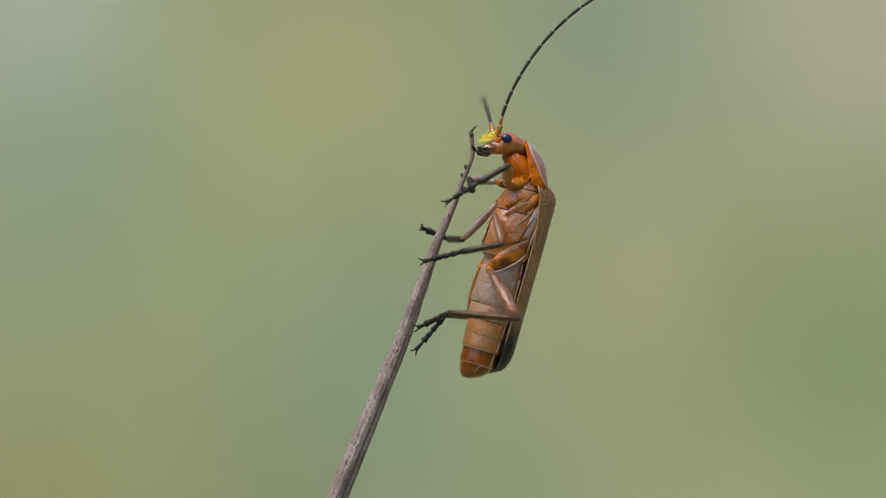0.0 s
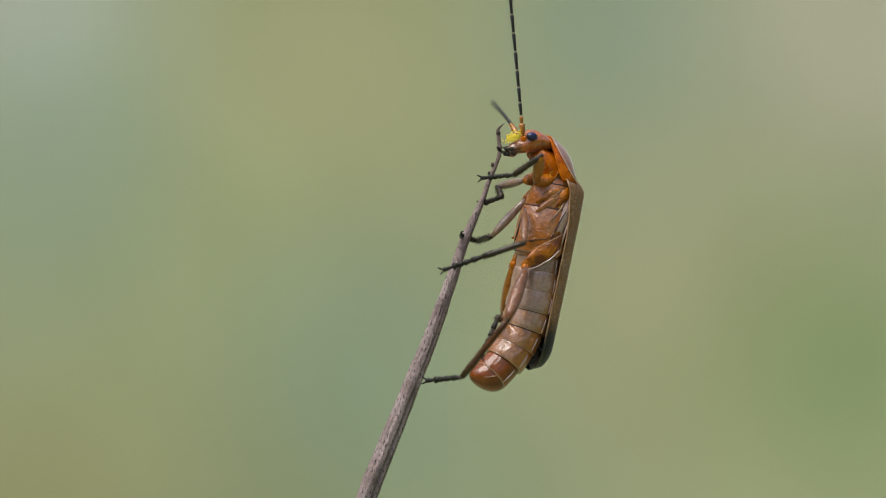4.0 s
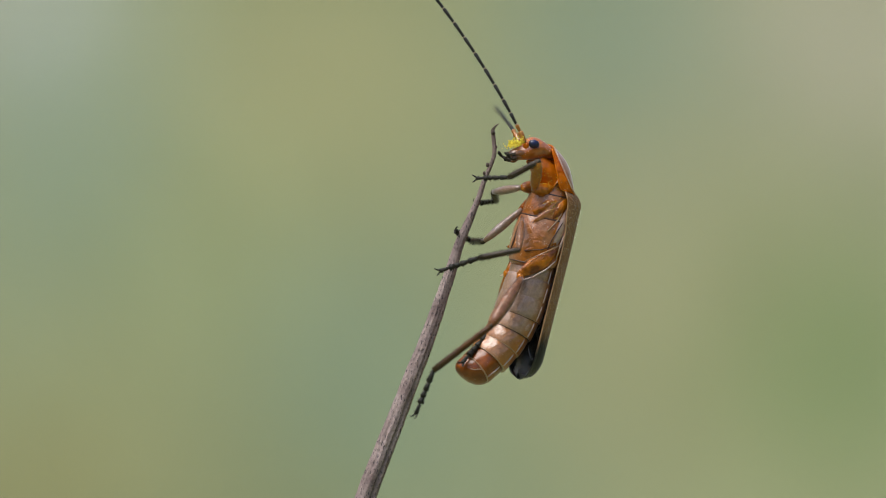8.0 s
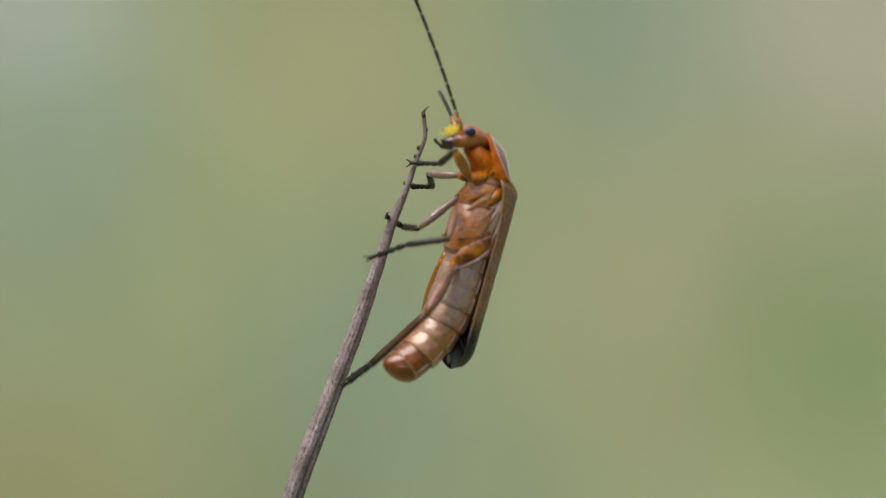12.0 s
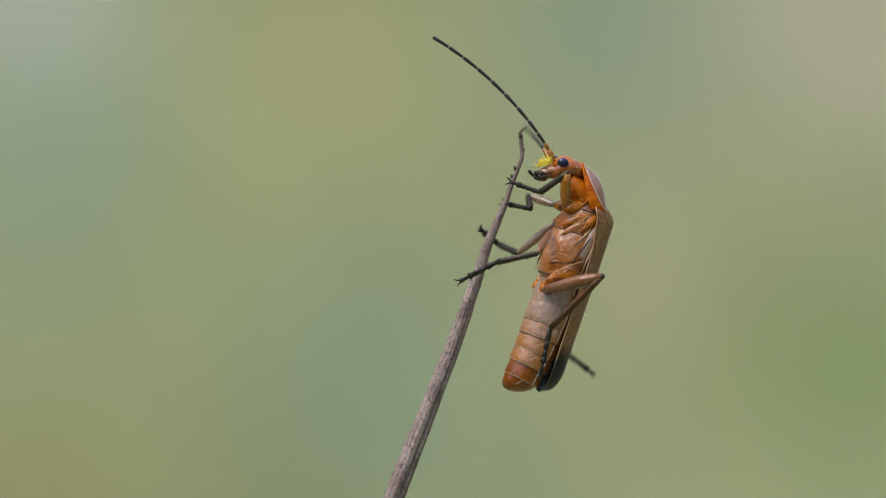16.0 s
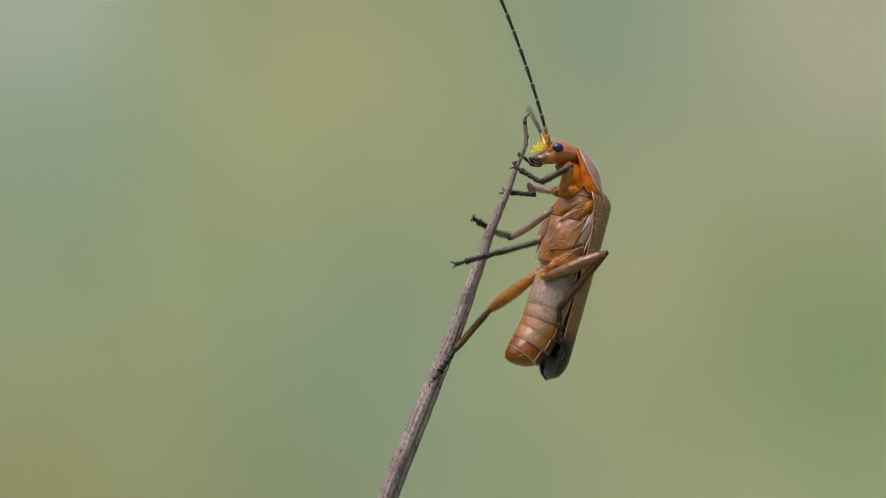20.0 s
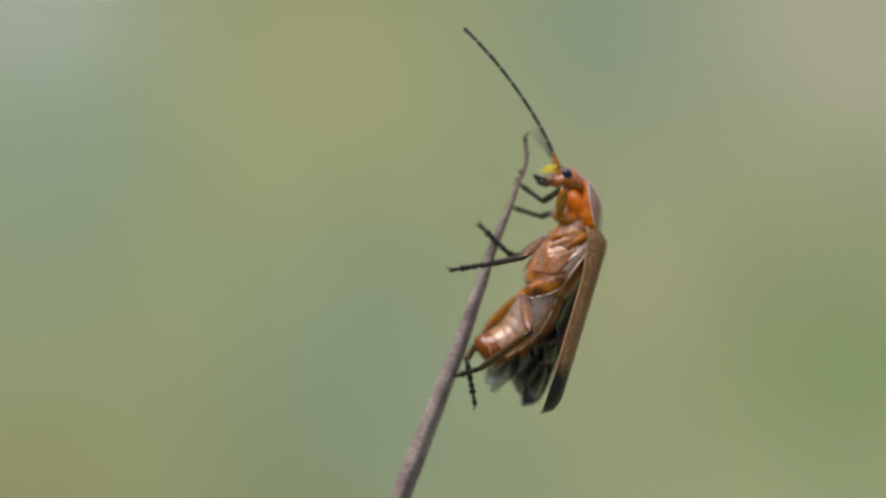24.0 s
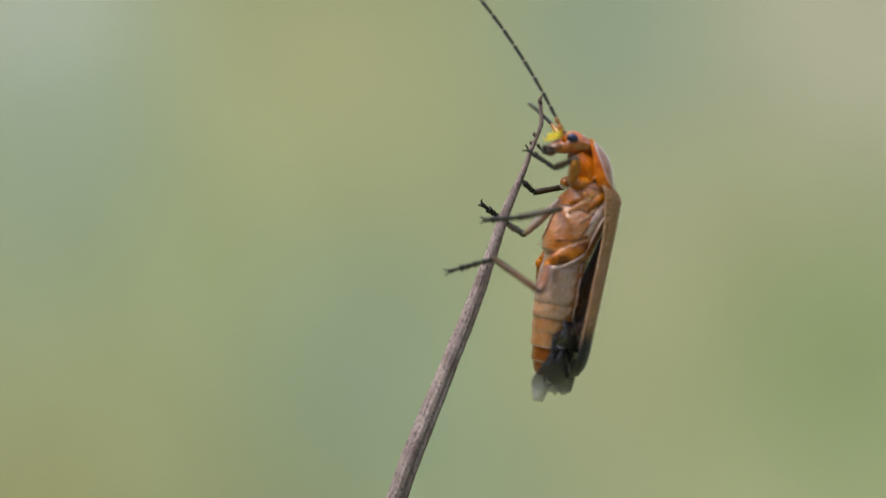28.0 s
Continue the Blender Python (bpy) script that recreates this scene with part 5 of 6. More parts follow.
    walk(legs['MN'][0], limb([
        (0, -1.9, -0.3, -1.5, -1.89, -1.76, -2.55), (1, -1.9, -0.3, -1.5, -2.02, -1.55, -2.79), (2, -1.9, -0.3, -1.5, -2.01, -1.55, -2.79),
        (3, -1.9, -0.3, -1.5, -1.74, -1.59, -2.74), (4, -1.9, -0.3, -1.5, -2.37, -1.56, -2.7), (4.5, -1.9, -0.3, -1.5, -2.31, -1.61, -2.67),
        (6.5, -1.9, -0.3, -1.5, -2.52, -1.57, -2.61), (7, -1.9, -0.3, -1.5, -2.56, -1.53, -2.63), (8, -1.9, -0.3, -1.5, -2.51, -1.57, -2.62),
        (9, -1.9, -0.3, -1.5, -2.51, -1.48, -2.71), (10, -1.9, -0.3, -1.5, -2.61, -1.6, -2.53), (11, -1.9, -0.3, -1.5, -2.24, -1.63, -2.66),
        (12, -1.9, -0.3, -1.5, -2.54, -1.49, -2.69), (12.7, -1.9, -0.3, -1.5, -2.93, -1.55, -2.29), (13, -1.9, -0.3, -1.5, -2.64, -1.62, -2.48),
        (13.5, -1.9, -0.3, -1.5, -2.54, -1.71, -2.41), (15.5, -1.9, -0.3, -1.5, -2.75, -1.58, -2.44), (16, -1.9, -0.3, -1.5, -2.66, -1.65, -2.42),
        (17, -1.9, -0.3, -1.5, -2.54, -1.49, -2.69), (18, -1.9, -0.3, -1.5, -2.44, -1.78, -2.38), (19, -1.9, -0.3, -1.5, -2.34, -1.76, -2.45),
        (20, -1.9, -0.3, -1.5, -2.58, -1.7, -2.41), (20.6, -1.9, -0.3, -1.5, -2.78, -1.68, -2.25), (21, -1.9, -0.3, -1.5, -2.37, -1.8, -2.37),
        (21.5, -1.9, -0.3, -1.5, -2.49, -1.86, -2.17), (23.5, -1.9, -0.3, -1.5, -2.19, -1.89, -2.29), (24, -1.9, -0.3, -1.5, -2.47, -1.81, -2.29),
        (24.5, -1.9, -0.3, -1.5, -2.73, -1.71, -2.24), (25, -1.9, -0.3, -1.5, -2.18, -1.87, -2.34), (25.5, -1.9, -0.3, -1.5, -2.21, -1.89, -2.29),
        (26, -1.9, -0.3, -1.5, -2.48, -1.79, -2.32), (26.5, -1.9, -0.3, -1.5, -2.15, -1.84, -2.39), (27, -1.9, -0.3, -1.5, -2.09, -1.94, -2.22),
        (27.5, -1.9, -0.3, -1.5, -2.05, -2.06, -1.84), (28, -1.9, -0.3, -1.5, -2.48, -2, -1.5)]))
    walk(legs['MN'][1], limb([
        (0, -1.89, -1.76, -2.55, -2.94, -0.74, -3.18), (1, -2.02, -1.55, -2.79, -3.18, -0.51, -3.16), (2, -2.01, -1.55, -2.79, -2.84, -0.25, -3.22),
        (3, -1.74, -1.59, -2.74, -3.02, -0.89, -3.4), (4, -2.37, -1.56, -2.7, -3.46, -0.66, -3.46), (4.5, -2.31, -1.61, -2.67, -3.45, -0.68, -3.3),
        (6.5, -2.52, -1.57, -2.61, -3.53, -0.49, -3.22), (7, -2.56, -1.53, -2.63, -3.7, -0.59, -3.23), (8, -2.51, -1.57, -2.62, -3.32, -0.32, -3.21),
        (9, -2.51, -1.48, -2.71, -3.44, -0.38, -3.4), (10, -2.61, -1.6, -2.53, -3.48, -0.39, -3.12), (11, -2.24, -1.63, -2.66, -3.19, -0.47, -3.2),
        (12, -2.54, -1.49, -2.69, -3.44, -0.27, -3.23), (12.7, -2.93, -1.55, -2.29, -3.91, -0.34, -2.67), (13, -2.64, -1.62, -2.48, -3.58, -0.4, -2.93),
        (13.5, -2.54, -1.71, -2.41, -3.41, -0.46, -2.9), (15.5, -2.75, -1.58, -2.44, -3.84, -0.56, -3.02), (16, -2.66, -1.65, -2.42, -3.68, -0.66, -3.16),
        (17, -2.54, -1.49, -2.69, -3.42, -0.44, -3.52), (18, -2.44, -1.78, -2.38, -3.29, -0.86, -3.38), (19, -2.34, -1.76, -2.45, -3.65, -1.13, -3.13),
        (20, -2.58, -1.7, -2.41, -3.79, -0.99, -3.18), (20.6, -2.78, -1.68, -2.25, -3.91, -0.97, -3.15), (21, -2.37, -1.8, -2.37, -3.48, -1.29, -3.41),
        (21.5, -2.49, -1.86, -2.17, -3.32, -0.99, -3.22), (23.5, -2.19, -1.89, -2.29, -3.15, -1.14, -3.33), (24, -2.47, -1.81, -2.29, -3.24, -0.64, -3.06),
        (24.5, -2.73, -1.71, -2.24, -3.4, -0.33, -2.68), (25, -2.18, -1.87, -2.34, -3.16, -1.03, -3.29), (25.5, -2.21, -1.89, -2.29, -3.02, -1.12, -3.44),
        (26, -2.48, -1.79, -2.32, -3.32, -0.81, -3.26), (26.5, -2.15, -1.84, -2.39, -3.32, -1.4, -3.38), (27, -2.09, -1.94, -2.22, -3.25, -1.54, -3.26),
        (27.5, -2.05, -2.06, -1.84, -2.53, -0.81, -2.71), (28, -2.48, -2, -1.5, -3.63, -1.24, -2.31)]))
    walk(legs['MN'][2], limb([
        (0, -2.94, -0.74, -3.18, -3.88, 0.22, -3.85), (1, -3.18, -0.51, -3.16, -4.39, 0.1, -3.8), (2, -2.84, -0.25, -3.22, -4.05, 0.3, -3.92),
        (3, -3.02, -0.89, -3.4, -4.23, -0.43, -4.15), (4, -3.46, -0.66, -3.46, -4.58, 0.02, -4.19), (4.5, -3.45, -0.68, -3.3, -4.56, -0.01, -4.05),
        (6.5, -3.53, -0.49, -3.22, -4.62, 0.22, -3.98), (7, -3.7, -0.59, -3.23, -4.6, 0.37, -3.94), (8, -3.32, -0.32, -3.21, -4.4, 0.38, -3.99),
        (9, -3.44, -0.38, -3.4, -4.56, 0.3, -4.13), (10, -3.48, -0.39, -3.12, -4.56, 0.26, -3.95), (11, -3.19, -0.47, -3.2, -4.28, 0.04, -4.1),
        (12, -3.44, -0.27, -3.23, -4.42, 0.5, -4.06), (12.7, -3.91, -0.34, -2.67, -4.85, 0.56, -3.42), (13, -3.58, -0.4, -2.93, -4.5, 0.41, -3.8),
        (13.5, -3.41, -0.46, -2.9, -4.36, 0.27, -3.8), (15.5, -3.84, -0.56, -3.02, -4.77, -0.03, -4.06), (16, -3.68, -0.66, -3.16, -4.66, -0.23, -4.22),
        (17, -3.42, -0.44, -3.52, -4.37, 0.22, -4.47), (18, -3.29, -0.86, -3.38, -4.44, -0.65, -4.32), (19, -3.65, -1.13, -3.13, -4.87, -0.73, -3.91),
        (20, -3.79, -0.99, -3.18, -5, -0.51, -3.91), (20.6, -3.91, -0.97, -3.15, -5.04, -0.49, -4.01), (21, -3.48, -1.29, -3.41, -4.47, -1.01, -4.51),
        (21.5, -3.32, -0.99, -3.22, -4.34, -0.55, -4.23), (23.5, -3.15, -1.14, -3.33, -4.29, -0.97, -4.29), (24, -3.24, -0.64, -3.06, -4.42, -0.37, -3.94),
        (24.5, -3.4, -0.33, -2.68, -4.66, 0.06, -3.38), (25, -3.16, -1.03, -3.29, -4.17, -0.9, -4.39), (25.5, -3.02, -1.12, -3.44, -4, -1.02, -4.57),
        (26, -3.32, -0.81, -3.26, -4.34, -0.56, -4.33), (26.5, -3.32, -1.4, -3.38, -4.36, -1.18, -4.44), (27, -3.25, -1.54, -3.26, -4.3, -1.36, -4.32),
        (27.5, -2.53, -0.81, -2.71, -3.1, 0.39, -3.41), (28, -3.63, -1.24, -2.31, -4.27, 0.05, -2.76)]))
    walk(legs['MF'][0], limb([
        (0, -1.6, 0.35, -1.15, -2.37, 0.75, -2.73), (1, -1.6, 0.35, -1.15, -2.61, 0.89, -2.54), (2, -1.6, 0.35, -1.15, -2.33, 0.73, -2.75),
        (3, -1.6, 0.35, -1.15, -2.15, 1.12, -2.68), (4, -1.6, 0.35, -1.15, -2.4, 0.87, -2.67), (4.5, -1.6, 0.35, -1.15, -2.49, 0.91, -2.61),
        (6.5, -1.6, 0.35, -1.15, -2.52, 0.98, -2.56), (7, -1.6, 0.35, -1.15, -2.4, 1.2, -2.52), (8, -1.6, 0.35, -1.15, -2.5, 0.96, -2.58),
        (9, -1.6, 0.35, -1.15, -2.51, 0.93, -2.59), (10, -1.6, 0.35, -1.15, -2.56, 0.95, -2.55), (11, -1.6, 0.35, -1.15, -2.38, 1.01, -2.63),
        (12, -1.6, 0.35, -1.15, -2.53, 0.94, -2.58), (12.7, -1.6, 0.35, -1.15, -2.73, 1.18, -2.27), (13, -1.6, 0.35, -1.15, -2.39, 1.25, -2.49),
        (13.5, -1.6, 0.35, -1.15, -2.4, 1.31, -2.44), (15.5, -1.6, 0.35, -1.15, -2.58, 0.92, -2.55), (16, -1.6, 0.35, -1.15, -2.29, 1.14, -2.61),
        (17, -1.6, 0.35, -1.15, -2.29, 0.6, -2.79), (18, -1.6, 0.35, -1.15, -1.79, 1.19, -2.73), (19, -1.6, 0.35, -1.15, -2.21, 1.42, -2.46),
        (20, -1.6, 0.35, -1.15, -2.57, 1.08, -2.47), (20.6, -1.6, 0.35, -1.15, -2.14, 1.46, -2.46), (21, -1.6, 0.35, -1.15, -1.78, 1.18, -2.74),
        (21.5, -1.6, 0.35, -1.15, -1.82, 1.36, -2.62), (23.5, -1.6, 0.35, -1.15, -1.63, 1.53, -2.51), (24, -1.6, 0.35, -1.15, -2.04, 1.6, -2.37),
        (24.5, -1.6, 0.35, -1.15, -2.13, 1.76, -2.14), (25, -1.6, 0.35, -1.15, -1.85, 1.37, -2.61), (25.5, -1.6, 0.35, -1.15, -1.79, 1.12, -2.77),
        (26, -1.6, 0.35, -1.15, -2.03, 0.99, -2.78), (26.5, -1.6, 0.35, -1.15, -1.88, 1.01, -2.8), (27, -1.6, 0.35, -1.15, -1.94, 0.9, -2.83),
        (27.5, -1.6, 0.35, -1.15, -2.15, 0.53, -2.86), (28, -1.6, 0.35, -1.15, -2.31, 0.72, -2.76)]))
    walk(legs['MF'][1], limb([
        (0, -2.37, 0.75, -2.73, -2.34, 2.34, -2.85), (1, -2.61, 0.89, -2.54, -2.37, 2.44, -2.83), (2, -2.33, 0.73, -2.75, -2.29, 2.32, -2.88),
        (3, -2.15, 1.12, -2.68, -2.16, 2.72, -2.79), (4, -2.4, 0.87, -2.67, -2.14, 2.43, -2.94), (4.5, -2.49, 0.91, -2.61, -2.18, 2.48, -2.75),
        (6.5, -2.52, 0.98, -2.56, -2.11, 2.52, -2.67), (7, -2.4, 1.2, -2.52, -2.1, 2.77, -2.62), (8, -2.5, 0.96, -2.58, -2.13, 2.52, -2.68),
        (9, -2.51, 0.93, -2.59, -2.29, 2.5, -2.77), (10, -2.56, 0.95, -2.55, -2.29, 2.53, -2.58), (11, -2.38, 1.01, -2.63, -2.37, 2.61, -2.72),
        (12, -2.53, 0.94, -2.58, -2.34, 2.52, -2.66), (12.7, -2.73, 1.18, -2.27, -2.62, 2.77, -2.12), (13, -2.39, 1.25, -2.49, -2.41, 2.85, -2.38),
        (13.5, -2.4, 1.31, -2.44, -2.39, 2.91, -2.38), (15.5, -2.58, 0.92, -2.55, -2.5, 2.51, -2.47), (16, -2.29, 1.14, -2.61, -2.52, 2.72, -2.52),
        (17, -2.29, 0.6, -2.79, -2.25, 2.19, -2.6), (18, -1.79, 1.19, -2.73, -2.71, -0.11, -2.58), (19, -2.21, 1.42, -2.46, -3.16, 0.14, -2.42),
        (20, -2.57, 1.08, -2.47, -2.66, 2.68, -2.43), (20.6, -2.14, 1.46, -2.46, -3.26, 0.32, -2.45), (21, -1.78, 1.18, -2.74, -2.76, -0.07, -2.58),
        (21.5, -1.82, 1.36, -2.62, -2.72, 0.05, -2.43), (23.5, -1.63, 1.53, -2.51, -2.56, 0.24, -2.59), (24, -2.04, 1.6, -2.37, -2.7, 0.14, -2.43),
        (24.5, -2.13, 1.76, -2.14, -3.06, 0.46, -2.2), (25, -1.85, 1.37, -2.61, -2.69, 0.02, -2.63), (25.5, -1.79, 1.12, -2.77, -2.7, -0.2, -2.72),
        (26, -2.03, 0.99, -2.78, -2.98, -0.3, -2.68), (26.5, -1.88, 1.01, -2.8, -2.85, -0.26, -2.84), (27, -1.94, 0.9, -2.83, -2.85, -0.41, -2.79),
        (27.5, -2.15, 0.53, -2.86, -2.75, 2, -2.73), (28, -2.31, 0.72, -2.76, -2.34, 2.32, -2.61)]))
    walk(legs['MF'][2], limb([
        (0, -2.34, 2.34, -2.85, -3.68, 1.68, -2.69), (1, -2.37, 2.44, -2.83, -3.41, 1.37, -2.71), (2, -2.29, 2.32, -2.88, -3.32, 1.24, -2.83),
        (3, -2.16, 2.72, -2.79, -3.15, 1.6, -2.75), (4, -2.14, 2.43, -2.94, -3.32, 1.5, -2.82), (4.5, -2.18, 2.48, -2.75, -3.36, 1.56, -2.66),
        (6.5, -2.11, 2.52, -2.67, -3.32, 1.65, -2.53), (7, -2.1, 2.77, -2.62, -3.3, 1.89, -2.41), (8, -2.13, 2.52, -2.68, -3.35, 1.68, -2.43),
        (9, -2.29, 2.5, -2.77, -3.46, 1.59, -2.55), (10, -2.29, 2.53, -2.58, -3.51, 1.68, -2.35), (11, -2.37, 2.61, -2.72, -3.46, 1.6, -2.52),
        (12, -2.34, 2.52, -2.66, -3.53, 1.65, -2.43), (12.7, -2.62, 2.77, -2.12, -3.79, 1.9, -1.77), (13, -2.41, 2.85, -2.38, -3.56, 1.95, -2.04),
        (13.5, -2.39, 2.91, -2.38, -3.54, 2, -2.06), (15.5, -2.5, 2.51, -2.47, -3.72, 1.69, -2.18), (16, -2.52, 2.72, -2.52, -3.72, 1.88, -2.18),
        (17, -2.25, 2.19, -2.6, -3.73, 2.12, -2.36), (18, -2.71, -0.11, -2.58, -4.18, 0.14, -2.46), (19, -3.16, 0.14, -2.42, -3.98, 1.36, -2.13),
        (20, -2.66, 2.68, -2.43, -3.92, 1.92, -2.14), (20.6, -3.26, 0.32, -2.45, -4.08, 1.51, -2.05), (21, -2.76, -0.07, -2.58, -4.1, 0.57, -2.34),
        (21.5, -2.72, 0.05, -2.43, -4.16, 0.22, -2.01), (23.5, -2.56, 0.24, -2.59, -3.99, 0.43, -2.16), (24, -2.7, 0.14, -2.43, -4.04, 0.63, -1.97),
        (24.5, -3.06, 0.46, -2.2, -4.01, 1.36, -1.46), (25, -2.69, 0.02, -2.63, -4.13, 0.16, -2.22), (25.5, -2.7, -0.2, -2.72, -4.17, -0.08, -2.43),
        (26, -2.98, -0.3, -2.68, -4.39, 0.02, -2.29), (26.5, -2.85, -0.26, -2.84, -4.21, 0.27, -2.52), (27, -2.85, -0.41, -2.79, -4.3, -0.19, -2.44),
        (27.5, -2.75, 2, -2.73, -4.22, 1.85, -2.48), (28, -2.34, 2.32, -2.61, -3.76, 2.02, -2.22)]))
    walk(legs['HN'][0], limb([
        (0, -1.66, -0.75, -3.6, -0.96, -2.58, -4.99), (1, -1.66, -0.75, -3.6, -0.55, -2.69, -4.47), (2, -1.66, -0.75, -3.6, -0.57, -2.65, -4.58),
        (3, -1.66, -0.75, -3.6, -0.34, -2.55, -4.49), (4, -1.66, -0.75, -3.6, -2.63, -1.83, -5.51), (4.5, -1.66, -0.75, -3.6, -1.13, -2.68, -4.93),
        (6.5, -1.66, -0.75, -3.6, -0.74, -2.82, -4.39), (7, -1.66, -0.75, -3.6, -2.43, -1.96, -5.52), (8, -1.66, -0.75, -3.6, -2.93, -1.56, -5.47),
        (9, -1.66, -0.75, -3.6, -3.07, -1.46, -5.41), (10, -1.66, -0.75, -3.6, -2.42, -1.97, -5.52), (11, -1.66, -0.75, -3.6, -0.45, -2.65, -4.42),
        (12, -1.66, -0.75, -3.6, -2.79, -1.71, -5.49), (12.7, -1.66, -0.75, -3.6, -0.68, -1.81, -1.68), (13, -1.66, -0.75, -3.6, -0.08, -2.35, -2.76),
        (13.5, -1.66, -0.75, -3.6, -0.88, -2.72, -4.73), (15.5, -1.66, -0.75, -3.6, -1.65, -3.02, -4.37), (16, -1.66, -0.75, -3.6, -0.34, -2.44, -2.52),
        (17, -1.66, -0.75, -3.6, -0.32, -2.51, -4.53), (18, -1.66, -0.75, -3.6, -0.25, -2.27, -4.8), (19, -1.66, -0.75, -3.6, -0.1, -2.57, -3.71),
        (20, -1.66, -0.75, -3.6, -0.03, -1.85, -2.22), (20.6, -1.66, -0.75, -3.6, -1.16, -1.37, -1.34), (21, -1.66, -0.75, -3.6, 0.01, -2.44, -3.25),
        (21.5, -1.66, -0.75, -3.6, -0.65, -2.68, -4.61), (23.5, -1.66, -0.75, -3.6, -1.95, -2.34, -5.37), (24, -1.66, -0.75, -3.6, -1.23, -2.87, -4.63),
        (24.5, -1.66, -0.75, -3.6, -0.92, -1.81, -1.58), (25, -1.66, -0.75, -3.6, 0.11, -2.37, -3.5), (25.5, -1.66, -0.75, -3.6, 0.15, -2.26, -4.07),
        (26, -1.66, -0.75, -3.6, -0.38, -2.73, -3.15), (26.5, -1.66, -0.75, -3.6, -0.77, -2.61, -4.83), (27, -1.66, -0.75, -3.6, -1.08, -3.02, -4.13),
        (27.5, -1.66, -0.75, -3.6, -1.58, -3.02, -4.37), (28, -1.66, -0.75, -3.6, -2.54, -2.79, -4.5)]))
    walk(legs['HN'][1], limb([
        (0, -0.96, -2.58, -4.99, -2.8, -0.71, -5.4), (1, -0.55, -2.69, -4.47, -2.41, -1.36, -5.81), (2, -0.57, -2.65, -4.58, -2.38, -1.43, -6.09),
        (3, -0.34, -2.55, -4.49, -2.05, -0.54, -4.78), (4, -2.63, -1.83, -5.51, -3.5, -0.85, -7.82), (4.5, -1.13, -2.68, -4.93, -2.87, -1.2, -6.28),
        (6.5, -0.74, -2.82, -4.39, -2.52, -1.26, -5.58), (7, -2.43, -1.96, -5.52, -4.1, -0.52, -6.99), (8, -2.93, -1.56, -5.47, -4.14, -0.33, -7.48),
        (9, -3.07, -1.46, -5.41, -4.05, -0.42, -7.64), (10, -2.42, -1.97, -5.52, -3.69, -0.78, -7.52), (11, -0.45, -2.65, -4.42, -2.18, -0.73, -4.99),
        (12, -2.79, -1.71, -5.49, -3.84, -0.63, -7.67), (12.7, -0.68, -1.81, -1.68, 1.84, -2.53, -2.02), (13, -0.08, -2.35, -2.76, -0.17, -1.83, -5.36),
        (13.5, -0.88, -2.72, -4.73, -0.17, -1.48, -6.96), (15.5, -1.65, -3.02, -4.37, -3.79, -1.47, -4.46), (16, -0.34, -2.44, -2.52, -1.31, -1.6, -4.84),
        (17, -0.32, -2.51, -4.53, -0.41, -4.26, -6.52), (18, -0.25, -2.27, -4.8, -0.23, -4, -6.81), (19, -0.1, -2.57, -3.71, -2.08, -1.57, -5.17),
        (20, -0.03, -1.85, -2.22, -0.96, -1.04, -4.57), (20.6, -1.16, -1.37, -1.34, 0.49, -3.37, -0.78), (21, 0.01, -2.44, -3.25, -0.35, -4.01, -5.35),
        (21.5, -0.65, -2.68, -4.61, 0.22, -1.69, -6.91), (23.5, -1.95, -2.34, -5.37, -1.45, -4.22, -7.17), (24, -1.23, -2.87, -4.63, -1.94, -1.27, -6.62),
        (24.5, -0.92, -1.81, -1.58, 1.65, -1.98, -2.23), (25, 0.11, -2.37, -3.5, 1.09, -4.12, -5.23), (25.5, 0.15, -2.26, -4.07, 1.03, -1.83, -6.53),
        (26, -0.38, -2.73, -3.15, 0.6, -2.27, -5.57), (26.5, -0.77, -2.61, -4.83, -1.99, -0.69, -6.19), (27, -1.08, -3.02, -4.13, -2.99, -1.18, -4.02),
        (27.5, -1.58, -3.02, -4.37, -3.41, -1.14, -4.03), (28, -2.54, -2.79, -4.5, -3.6, -0.43, -3.94)]))
